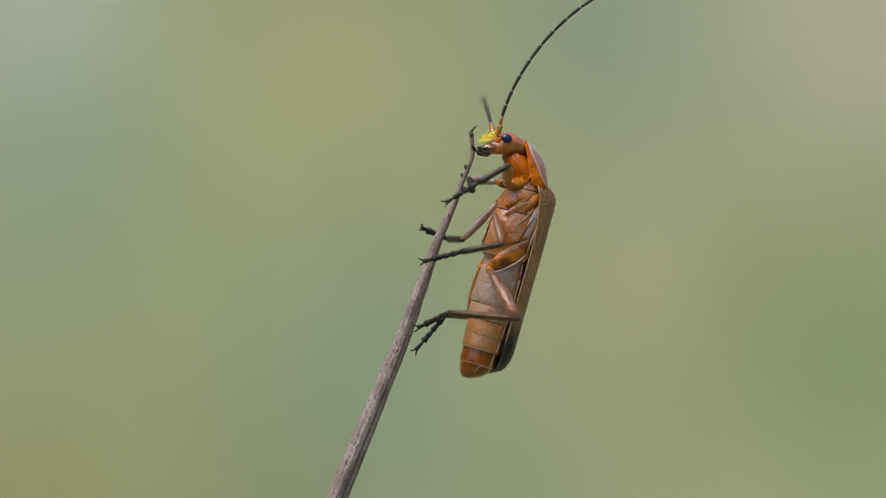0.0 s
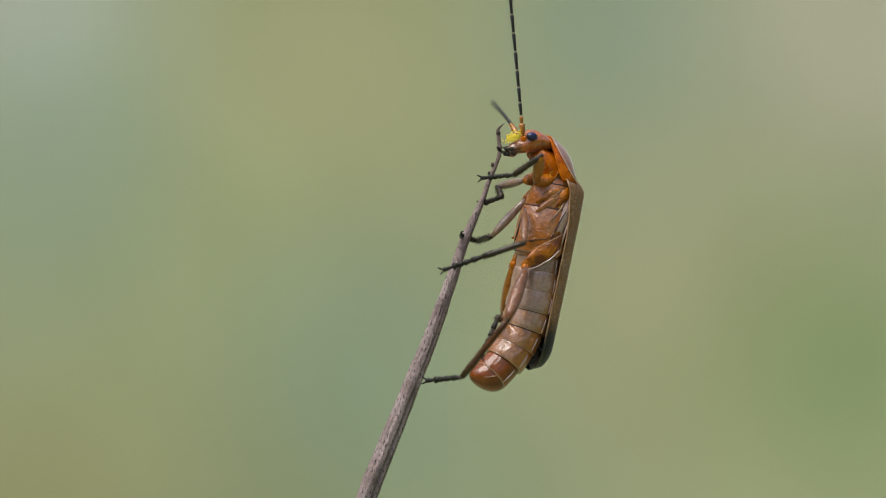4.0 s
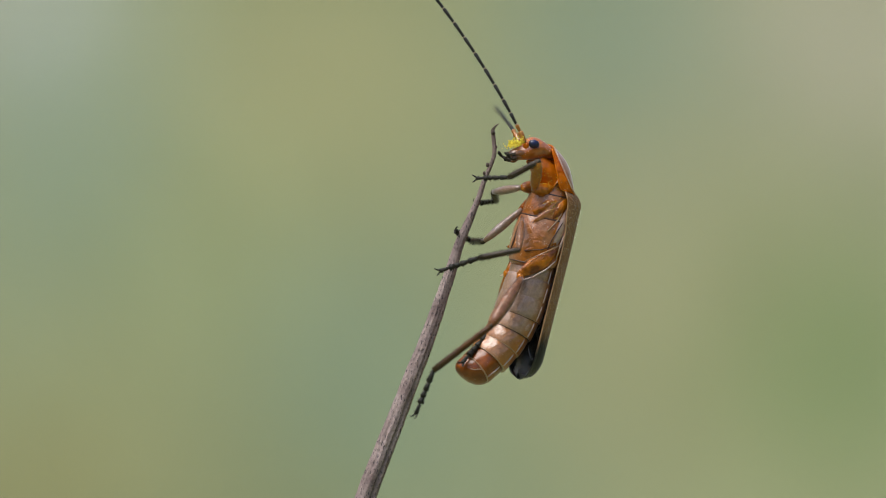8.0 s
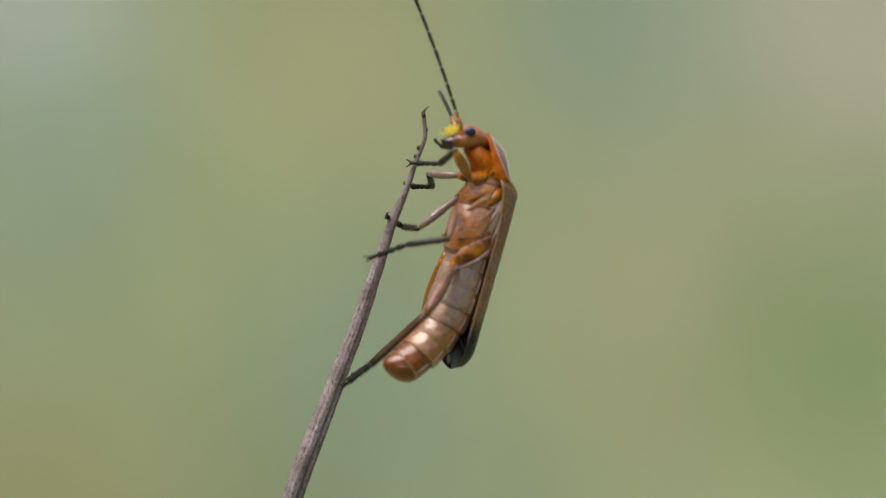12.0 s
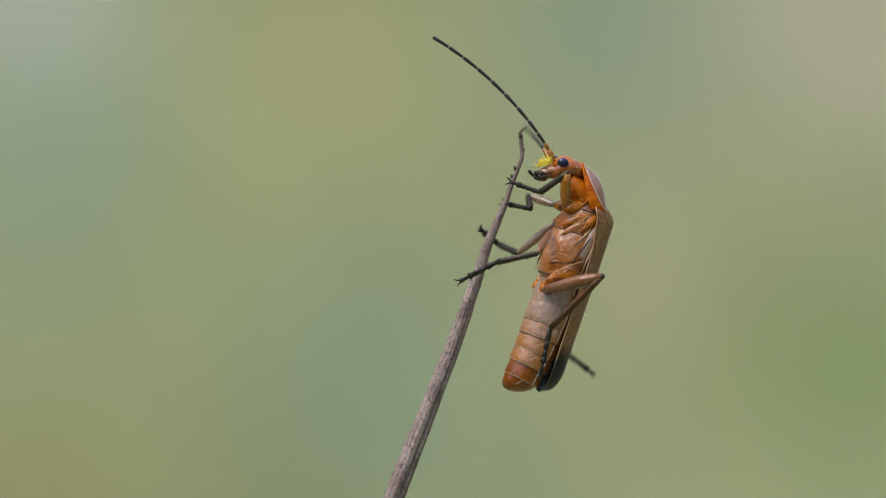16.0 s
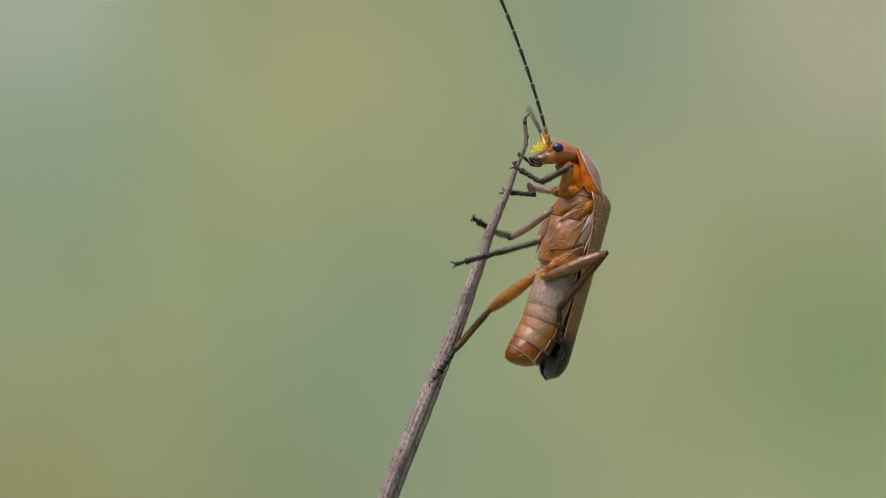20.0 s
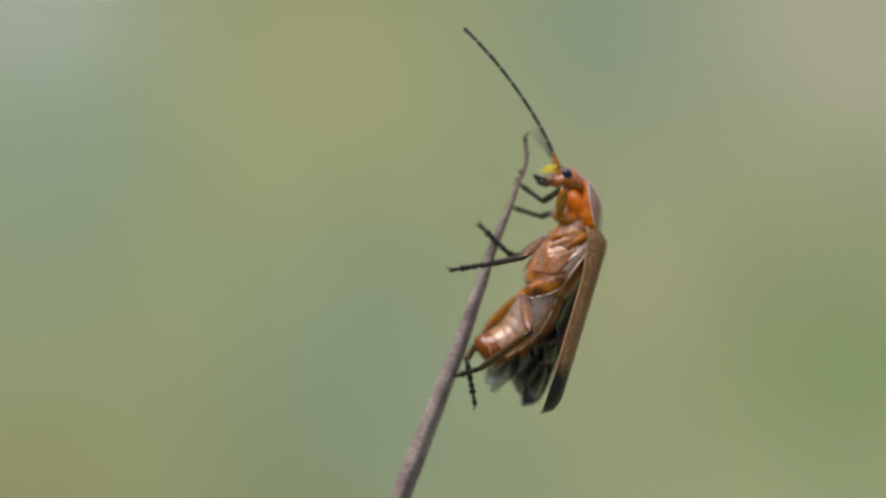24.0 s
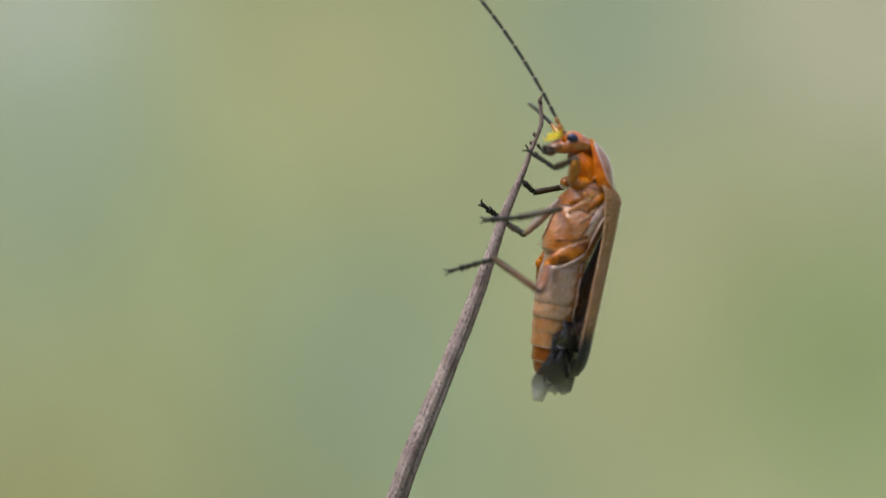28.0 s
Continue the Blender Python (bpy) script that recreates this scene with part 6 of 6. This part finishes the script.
    walk(legs['HN'][2], limb([
        (0, -2.8, -0.71, -5.4, -3.23, 0.72, -6.21), (1, -2.41, -1.36, -5.81, -2.49, -1.24, -7.5), (2, -2.38, -1.43, -6.09, -3.29, -0.99, -7.46),
        (3, -2.05, -0.54, -4.78, -2.52, -0.31, -6.39), (4, -3.5, -0.85, -7.82, -4.06, 0.71, -8.2), (4.5, -2.87, -1.2, -6.28, -3.38, -0.16, -7.53),
        (6.5, -2.52, -1.26, -5.58, -2.71, -0.1, -6.81), (7, -4.1, -0.52, -6.99, -4.45, -0.23, -8.63), (8, -4.14, -0.33, -7.48, -4.34, -0.12, -9.15),
        (9, -4.05, -0.42, -7.64, -4.33, -0.19, -9.3), (10, -3.69, -0.78, -7.52, -4.54, -0.24, -8.9), (11, -2.18, -0.73, -4.99, -2.77, -0.41, -6.55),
        (12, -3.84, -0.63, -7.67, -4.05, 0.72, -8.69), (12.7, 1.84, -2.53, -2.02, 3.37, -1.91, -1.61), (13, -0.17, -1.83, -5.36, 0.58, -2.05, -6.87),
        (13.5, -0.17, -1.48, -6.96, 0.41, -0.76, -8.38), (15.5, -3.79, -1.47, -4.46, -4.32, -0.39, -5.66), (16, -1.31, -1.6, -4.84, -1.13, -1.59, -6.53),
        (17, -0.41, -4.26, -6.52, 0.54, -4.41, -7.92), (18, -0.23, -4, -6.81, 0.69, -3.24, -8.02), (19, -2.08, -1.57, -5.17, -3.37, -0.78, -5.95),
        (20, -0.96, -1.04, -4.57, -0.41, -1.15, -6.18), (20.6, 0.49, -3.37, -0.78, 1.69, -2.3, -0.22), (21, -0.35, -4.01, -5.35, 0.64, -4.3, -6.71),
        (21.5, 0.22, -1.69, -6.91, 0.68, -0.47, -8), (23.5, -1.45, -4.22, -7.17, -1.89, -4.1, -8.8), (24, -1.94, -1.27, -6.62, -2.33, 0.24, -7.3),
        (24.5, 1.65, -1.98, -2.23, 2.88, -0.96, -1.67), (25, 1.09, -4.12, -5.23, 2.49, -4.27, -6.19), (25.5, 1.03, -1.83, -6.53, 2, -1.56, -7.9),
        (26, 0.6, -2.27, -5.57, 1.64, -1.71, -6.79), (26.5, -1.99, -0.69, -6.19, -2.49, -0.54, -7.81), (27, -2.99, -1.18, -4.02, -3.99, -1, -5.38),
        (27.5, -3.41, -1.14, -4.03, -4.57, -0.85, -5.24), (28, -3.6, -0.43, -3.94, -4.87, 0.17, -4.9)]))
    walk(legs['HF'][0], limb([
        (0, -1.45, 0.6, -3.5, -0.87, 1.96, -5.39), (1, -1.45, 0.6, -3.5, -1.28, 1.9, -5.51), (2, -1.45, 0.6, -3.5, -1.3, 1.89, -5.52),
        (3, -1.45, 0.6, -3.5, -1.84, 1.93, -5.46), (4, -1.45, 0.6, -3.5, -0.83, 1.75, -5.51), (4.5, -1.45, 0.6, -3.5, -1.17, 1.88, -5.51),
        (6.5, -1.45, 0.6, -3.5, -1.55, 2.01, -5.44), (7, -1.45, 0.6, -3.5, -0.57, 1.96, -5.27), (8, -1.45, 0.6, -3.5, -0.48, 2.04, -5.16),
        (9, -1.45, 0.6, -3.5, -0.11, 2.27, -4.58), (10, -1.45, 0.6, -3.5, -0.85, 1.92, -5.41), (11, -1.45, 0.6, -3.5, -1.54, 1.94, -5.49),
        (12, -1.45, 0.6, -3.5, -0.98, 1.81, -5.52), (12.7, -1.45, 0.6, -3.5, -0.17, 2.37, -4.49), (13, -1.45, 0.6, -3.5, -0.65, 2.77, -4.13),
        (13.5, -1.45, 0.6, -3.5, -1.07, 1.95, -5.45), (15.5, -1.45, 0.6, -3.5, -1.31, 2.19, -5.29), (16, -1.45, 0.6, -3.5, 0.26, 1.47, -4.94),
        (17, -1.45, 0.6, -3.5, 0.39, 1.58, -4.68), (18, -1.45, 0.6, -3.5, -1.11, 1.93, -5.47), (19, -1.45, 0.6, -3.5, -2.25, 1.88, -5.37),
        (20, -1.45, 0.6, -3.5, -2.46, 1.91, -5.24), (20.6, -1.45, 0.6, -3.5, -1.72, 1.94, -5.47), (21, -1.45, 0.6, -3.5, -1.1, 1.92, -5.48),
        (21.5, -1.45, 0.6, -3.5, -0.4, 1.97, -5.17), (23.5, -1.45, 0.6, -3.5, -1.57, 1.91, -5.51), (24, -1.45, 0.6, -3.5, -1.82, 1.89, -5.49),
        (24.5, -1.45, 0.6, -3.5, 0.22, 2.32, -3.35), (25, -1.45, 0.6, -3.5, -0.86, 1.98, -5.37), (25.5, -1.45, 0.6, -3.5, -0.59, 2.24, -5.03),
        (26, -1.45, 0.6, -3.5, -0.21, 2.25, -4.73), (26.5, -1.45, 0.6, -3.5, -0.09, 2.28, -4.54), (27, -1.45, 0.6, -3.5, -0.47, 2.76, -3.9),
        (27.5, -1.45, 0.6, -3.5, -0.45, 2.6, -4.37), (28, -1.45, 0.6, -3.5, -0.16, 2.26, -4.66)]))
    walk(legs['HF'][1], limb([
        (0, -0.87, 1.96, -5.39, -2.6, -0.04, -5.49), (1, -1.28, 1.9, -5.51, -2.7, -0.02, -6.66), (2, -1.3, 1.89, -5.52, -1.71, 1.56, -8.12),
        (3, -1.84, 1.93, -5.46, -2.76, 0.9, -7.72), (4, -0.83, 1.75, -5.51, -2.29, -0.46, -5.55), (4.5, -1.17, 1.88, -5.51, -1.3, 1.34, -8.1),
        (6.5, -1.55, 2.01, -5.44, -2.62, 0.69, -7.48), (7, -0.57, 1.96, -5.27, -2.59, 2.37, -6.93), (8, -0.48, 2.04, -5.16, -2.05, -0.01, -5.75),
        (9, -0.11, 2.27, -4.58, -1.58, 0.12, -5.03), (10, -0.85, 1.92, -5.41, -2.2, -0.34, -5.7), (11, -1.54, 1.94, -5.49, -2.35, 1.38, -7.95),
        (12, -0.98, 1.81, -5.52, -2.02, 2.88, -7.71), (12.7, -0.17, 2.37, -4.49, 2.2, 3.53, -4.26), (13, -0.65, 2.77, -4.13, 0.61, 2.76, -6.46),
        (13.5, -1.07, 1.95, -5.45, 0.77, 2.64, -7.22), (15.5, -1.31, 2.19, -5.29, -3.27, 0.46, -5.69), (16, 0.26, 1.47, -4.94, 1.71, 3.58, -5.62),
        (17, 0.39, 1.58, -4.68, 1.84, 3.6, -5.61), (18, -1.11, 1.93, -5.47, -2.92, 0.07, -4.93), (19, -2.25, 1.88, -5.37, -3.2, -0.3, -6.55),
        (20, -2.46, 1.91, -5.24, -3.9, 0.45, -6.91), (20.6, -1.72, 1.94, -5.47, -3.59, 0.55, -6.73), (21, -1.1, 1.92, -5.48, -2.63, -0.23, -5.78),
        (21.5, -0.4, 1.97, -5.17, 0.78, 4.11, -6.19), (23.5, -1.57, 1.91, -5.51, -0.57, 3.79, -7.08), (24, -1.82, 1.89, -5.49, -2.4, -0.46, -6.57),
        (24.5, 0.22, 2.32, -3.35, 1.61, 4.34, -4.35), (25, -0.86, 1.98, -5.37, -1.94, -0.37, -5.95), (25.5, -0.59, 2.24, -5.03, 0.62, 4.04, -6.55),
        (26, -0.21, 2.25, -4.73, 1.29, 3.7, -6.36), (26.5, -0.09, 2.28, -4.54, -0.68, 4.54, -5.79), (27, -0.47, 2.76, -3.9, 0.94, 4.44, -5.38),
        (27.5, -0.45, 2.6, -4.37, 1.01, 4.06, -6.04), (28, -0.16, 2.26, -4.66, 1.53, 3.49, -6.29)]))
    walk(legs['HF'][2], limb([
        (0, -2.6, -0.04, -5.49, -3.53, 0.33, -7.51), (1, -2.7, -0.02, -6.66, -4.2, -0.54, -7.26), (2, -1.71, 1.56, -8.12, -1.27, 2.19, -9.64),
        (3, -2.76, 0.9, -7.72, -2.58, 0.77, -9.41), (4, -2.29, -0.46, -5.55, -2.97, -1.04, -7), (4.5, -1.3, 1.34, -8.1, -0.54, 2.3, -9.29),
        (6.5, -2.62, 0.69, -7.48, -2.76, 0.68, -9.17), (7, -2.59, 2.37, -6.93, -3.27, 2.24, -8.48), (8, -2.05, -0.01, -5.75, -3.11, -0.42, -7.02),
        (9, -1.58, 0.12, -5.03, -1.6, 1.29, -6.27), (10, -2.2, -0.34, -5.7, -3.19, -0.24, -7.08), (11, -2.35, 1.38, -7.95, -2.74, 0.42, -9.3),
        (12, -2.02, 2.88, -7.71, -2.03, 4.36, -8.54), (12.7, 2.2, 3.53, -4.26, 3.77, 3.98, -4.74), (13, 0.61, 2.76, -6.46, 1.27, 2.41, -7.99),
        (13.5, 0.77, 2.64, -7.22, 1.05, 1.55, -8.5), (15.5, -3.27, 0.46, -5.69, -3.89, 0.68, -7.26), (16, 1.71, 3.58, -5.62, 2.27, 2.03, -6.02),
        (17, 1.84, 3.6, -5.61, 2.52, 2.06, -5.87), (18, -2.92, 0.07, -4.93, -3.62, -0.76, -6.23), (19, -3.2, -0.3, -6.55, -3.94, -0.65, -8.04),
        (20, -3.9, 0.45, -6.91, -4.7, -0.5, -8.07), (20.6, -3.59, 0.55, -6.73, -4.44, -0.3, -7.93), (21, -2.63, -0.23, -5.78, -2.93, -0.16, -6.38),
        (21.5, 0.78, 4.11, -6.19, 1.72, 2.84, -6.8), (23.5, -0.57, 3.79, -7.08, -0.26, 3.33, -8.68), (24, -2.4, -0.46, -6.57, -1.4, -0.72, -7.91),
        (24.5, 1.61, 4.34, -4.35, 2.49, 5.28, -5.45), (25, -1.94, -0.37, -5.95, -1.6, -0.47, -7.61), (25.5, 0.62, 4.04, -6.55, 1.56, 5.11, -7.48),
        (26, 1.29, 3.7, -6.36, 2.21, 4.68, -7.39), (26.5, -0.68, 4.54, -5.79, -1.56, 5.57, -6.81), (27, 0.94, 4.44, -5.38, 1.59, 3.24, -6.39),
        (27.5, 1.01, 4.06, -6.04, 1.9, 5.04, -7.1), (28, 1.53, 3.49, -6.29, 2.3, 4.42, -5.1)]))
    first = [
        (0, 2, 0, 0.55), (1, 0, 28, 0.55), (2, 1, 44, 0.72), (3, -6, 80, 0.68), (4, -2, 52, 0.7), (4.5, 4, 52, 0.7)]
    second = [
        (6.5, 2, 56, 0.67), (7, 2, 64, 0.66), (8, 5, 48, 0.64), (9, -4, 80, 0.67), (10, -4, 68, 0.7), (11, -5, 80, 0.72), (12, 3, 50, 0.69), (12.7, 4, 8, 0.55),
        (13, -2, 0, 0.53), (13.5, 0, 4, 0.49)]
    third = [
        (15.5, 4, 8, 0.52), (16, 2, 12, 0.55), (17, 4, 16, 0.52), (18, 2, 4, 0.4), (19, 0, 48, 0.52), (20, 2, 28, 0.49), (20.6, 2, 4, 0.49), (21, 2, 0, 0.49),
        (21.5, 0, 4, 0.43)]
    last = [
        (23.5, 4, 52, 0.46), (24, -2, 60, 0.43), (24.5, -8, -24, 0.49), (25, -6, -24, 0.43), (25.5, -8, -20, 0.39), (26, -8, -24, 0.36), (26.5, -8, -24, 0.41), (27, -8, -24, 0.43),
        (27.5, -6, -24, 0.55), (28, -8, -8, 0.52)]
    curls = first + second + third + last
    for i, piece in enumerate(sternites):
        walk(piece, [(t, curl(i, a, k, s)) for t, a, k, s in curls])
    first = [
        (0, 9, 55.5, 14.4, 22, 0), (0.3, -10, -8.5, 14, 22.6, -0.4), (0.6, 0, 8.5, 13.6, 23.2, -1.1), (0.9, -8, -15.5, 13.2, 23.8, -2.2), (1.2, -3, -5.5, 14.3, 23.6, -0.2), (1.5, -11, -11.5, 16, 23, 3.5), (1.8, -3, -3.5, 17.8, 22.4, 1.8), (2, -9, -11.5, 18.9, 22, 0.7),
        (2.4, -11, -19.5, 19.4, 20.4, 2.1), (2.7, -11, -11.5, 19.8, 19.2, 2.1), (3, 2, -9.5, 20.2, 18, 1.6), (3.3, -11, -18.5, 17.3, 21, 0.3), (3.6, 0, -0.5, 14.3, 24, -0.8), (4, -5, -5.5, 10.4, 28, -1.8), (4.2, -18, -38.5, 11.7, 28, -1.1), (4.5, -13, -23.5, 13.7, 28, -0.1)]
    second = [
        (6.5, -21, -38.5, 13.9, 30, 0.7), (7, -25, -38.5, 11.3, 29, 1.7), (7.5, -23, -38.5, 11.9, 29.5, 0), (8, -25, -37.5, 12.6, 30, 1), (8.5, -25, -38.5, 12.6, 29, -0.7), (9, -11, -15.5, 12.7, 28, -0.2), (9.5, -15, -28.5, 12.8, 28, 0.9), (10, -19, -29.5, 12.9, 28, -0.7),
        (10.5, -13, -28.5, 14.4, 25, 1.1), (11, -17, -31.5, 16, 22, -0.5), (11.5, -18, -35.5, 15.1, 25, 0.5), (12, -16, -23.5, 14.2, 28, 0.8), (12.4, -11, -15.5, 10.5, 26.9, 3.2), (12.8, -8, -12.5, 9.7, 24.7, 3.6), (13, -11, -20.5, 13.5, 22, 2.1), (13.2, -38, -68.5, 13.9, 21.2, 1.8),
        (13.5, -33, -55.5, 14.4, 20, 1.3)]
    third = [
        (15.5, -15, -31.5, 15, 26, -2.6), (16, -28, -57.5, 17.3, 20, -4.8), (16.3, -11, -23.5, 18.5, 18.2, -5.7), (16.7, -33, -65.5, 20.1, 15.8, -7.1), (17, -23, -60.5, 21.4, 14, -8.3), (17.5, -18, -41.5, 25.9, 10.5, -2.8), (17.9, -21, -51.5, 29.6, 7.7, -8.6), (18.3, -17, -38.5, 27.1, 9.4, -6.3),
        (18.7, -23, -41.5, 22.4, 12.6, -2.9), (19, 2, -9.5, 19, 15, -1.5), (19.5, -3, -19.5, 16.5, 17, -5.7), (20, -13, -23.5, 14, 19, -3.2), (20.3, -6, -15.5, 15.2, 19.5, -3), (20.7, -15, -23.5, 18.6, 18, -4.2), (21, -14, -26.5, 25, 12, -5.1), (21.2, -21, -45.5, 25.9, 8.8, -4.1),
        (21.5, -21, -38.5, 27.2, 4, -2.7)]
    last = [
        (23.5, -18, -48.5, 28, 5, -2.5), (23.8, -23, -48.5, 27.4, 8, -1.4), (24.1, -18, -41.5, 26.4, 10.8, 0.7), (24.4, -17, -31.5, 24.6, 13.2, 4.7), (24.7, -15, -29.5, 26.4, 9.6, 1.6), (25, -17, -49.5, 30, 3, -4.9), (25.3, -18, -38.5, 31.8, 2.4, -7.4), (25.6, -21, -48.5, 32.4, 3.6, -8.9),
        (25.9, -21, -45.5, 30.6, 8.4, -8.5), (26, -13, -33.5, 30, 10, -8.4), (26.2, -14, -36.5, 30, 9.2, -8.1), (26.5, -18, -41.5, 30, 8, -7.7), (26.8, -14, -29.5, 31.2, 6.8, -8.9), (27, -17, -37.5, 32, 6, -9.7), (27.1, -16, -36.5, 31.2, 6.8, -8.9), (27.4, -18, -39.5, 28.8, 9.2, -6.5),
        (27.7, -18, -35.5, 24.4, 14.8, -4.8), (28, -23, -39.5, 19, 22, -3.5)]
    feel = first + second + third + last
    first = [
        (0, -12, -14.4, 14.4, 22, 0), (1, -19, -22.8, 13.1, 24, -2.6), (2, -12, -14.4, 18.9, 22, 0.7), (3, -14, -16.8, 20.2, 18, 1.6), (4, -30, -36, 10.4, 28, -1.8), (4.5, -33, -39.6, 13.7, 28, -0.1)]
    second = [
        (6.5, -33, -39.6, 13.9, 30, 0.7), (7, -22, -26.4, 11.3, 29, 1.7), (8, -28, -33.6, 12.6, 30, 1), (9, -25, -30, 12.7, 28, -0.2), (10, -18, -21.6, 12.9, 28, -0.7), (11, -20, -24, 16, 22, -0.5), (12, -20, -24, 14.2, 28, 0.8), (12.7, -15, -18, 7.8, 26, 4.3),
        (13, -33, -39.6, 13.5, 22, 2.1), (13.5, -52, -62.4, 14.4, 20, 1.3)]
    third = [
        (15.5, -26, -31.2, 15, 26, -2.6), (16, -30, -36, 17.3, 20, -4.8), (17, -36, -43.2, 21.4, 14, -8.3), (18, -40, -48, 30.5, 7, -10), (19, -20, -24, 19, 15, -1.5), (20, -18, -21.6, 14, 19, -3.2), (20.6, -28, -33.6, 16.4, 20, -3.9), (21, -25, -30, 25, 12, -5.1),
        (21.5, -25, -30, 27.2, 4, -2.7)]
    last = [
        (23.5, -28, -33.6, 28, 5, -2.5), (24.5, -18, -21.6, 24, 14, 6), (25, -40, -48, 30, 3, -4.9), (25.5, -35, -42, 33, 2, -9), (26, -22, -26.4, 30, 10, -8.4), (26.5, -33, -39.6, 30, 8, -7.7), (27, -33, -39.6, 32, 6, -9.7), (27.5, -28, -33.6, 28, 10, -5.7),
        (28, -35, -42, 19, 22, -3.5)]
    probe = first + second + third + last
    for i in range(11):
        walk(antennae[0][i], [(t, feeler(i, -1, *row)) for t, *row in feel])
        walk(antennae[1][i], [(t, feeler(i, 1, *row)) for t, *row in probe])
    walk(elytra[0], [(t, lid(-1, a, b)) for t, a, b in [
        (0, 0, 0), (1, 0, 0), (2, 0, 0), (3, 0, 0), (4, 0, 0), (4.5, 0, 0), (6.5, 0, 0), (7, 0, 0), (8, 0, 0), (9, 0, 0),
        (10, 0, 0), (11, 0, 0), (12, 0, 0), (12.7, 0, 0), (13, 0, 0), (13.5, 0, 0), (15.5, 0, 0), (16, 0, 0), (17, -3, 4), (18, 0, 0),
        (19, 0, 0), (20, 0, 0), (20.6, 0, 4), (21, 0, 4), (21.5, 0, 4), (23.5, -5.82, 9), (24, -10.25, 9), (24.5, -18.24, 9), (25, -10.94, 9), (25.5, -3.58, 9),
        (26, -15.31, 9), (26.5, -11.91, 9), (27, -10.28, 9), (27.5, -9.89, 9), (28, -5.2, 9)]])
    walk(elytra[1], [(t, lid(1, a, b)) for t, a, b in [
        (0, 0, 0), (1, 0, 0), (2, 0, 0), (3, 0, 0), (4, 0, 0), (4.5, 0, 0), (6.5, 0, 0), (7, 0, 0), (8, 0, 0), (9, 0, 0),
        (10, 0, 0), (11, 0, 0), (12, 0, 0), (12.7, 0, 0), (13, 0, 0), (13.5, 0, 0), (15.5, 0, 0), (16, 0, 0), (17, -3, 0), (18, 0, 0),
        (19, 0, 0), (20, 0, 0), (20.6, -9, 5.4), (21, 0, 0), (21.5, 0, 0), (23.5, -5.82, 3.49), (24, -7, 4.2), (24.5, -10, 6), (25, -8, 4.8), (25.5, -16, 9.6),
        (26, -11, 6.6), (26.5, -8, 4.8), (27, -23, 13.8), (27.5, -9, 5.4), (28, -4, 2.4)]])
    for side, rows in ((0, [
        (0, 5, 6, 1, 0), (16, 5, 6, 1, 0), (17, 1, 5, 0.75, 0), (18, 5, 6, 1, 0.05), (19, 5, 6, 1, 0), (20, 5, 6, 1, 0), (20.6, 0, 3, 0.9, 0), (21, 5, 8, 0.7, 0.6),
        (21.5, 5, 8, 0.7, 0.6), (23.5, -3, 10, 0.6, 0.4), (24, -3, 10, 0.6, 0.2), (24.5, -14, -4, 0.4, 1.4), (25, -9, 2, 0.1, 0.8), (25.5, -12, 7, 0.1, 1.4), (26, -15, -1, 0.08, 1.4), (26.5, -11, 3, 0.05, 1.6),
        (27, -15, 4, 0.1, 0.9), (27.5, -11, 2, 0.15, 1.3), (28, -3, 4, 0.2, 1.15)]), (1, [
        (0, 4.5, 6.5, 1, 0), (16, 4.5, 6.5, 1, 0), (17, 0, 7, 0.8, 0), (18, 4.5, 6.5, 1, 0), (19, 4.5, 6.5, 1, 0), (20, 4.5, 6.5, 1, 0), (20.6, -1, 5, 0.95, 0), (21, 4, 8, 0.8, 0.5),
        (21.5, 4, 8, 0.8, 0.5), (23.5, -4, 12, 0.65, 0.25), (24, -4, 12, 0.65, 0.05), (24.5, -10, 6, 0.5, 1.5), (25, -11, -3, 0.15, 0.7), (25.5, -13, 9, 0.15, 1.25), (26, -19, -12, 0.13, 1.2), (26.5, -12, 5, 0.1, 1.45),
        (27, -17, -8, 0.15, 0.8), (27.5, -12, 4, 0.2, 1.15), (28, -8, -6, 0.5, 0.6)])):
        for k in range(3):
            walk(wings[side][k], [(t, sheet_pose(2 * side - 1, a + (b - a) * (0, 0.4, 1)[k], r, s)) for t, a, b, r, s in rows])


motions()
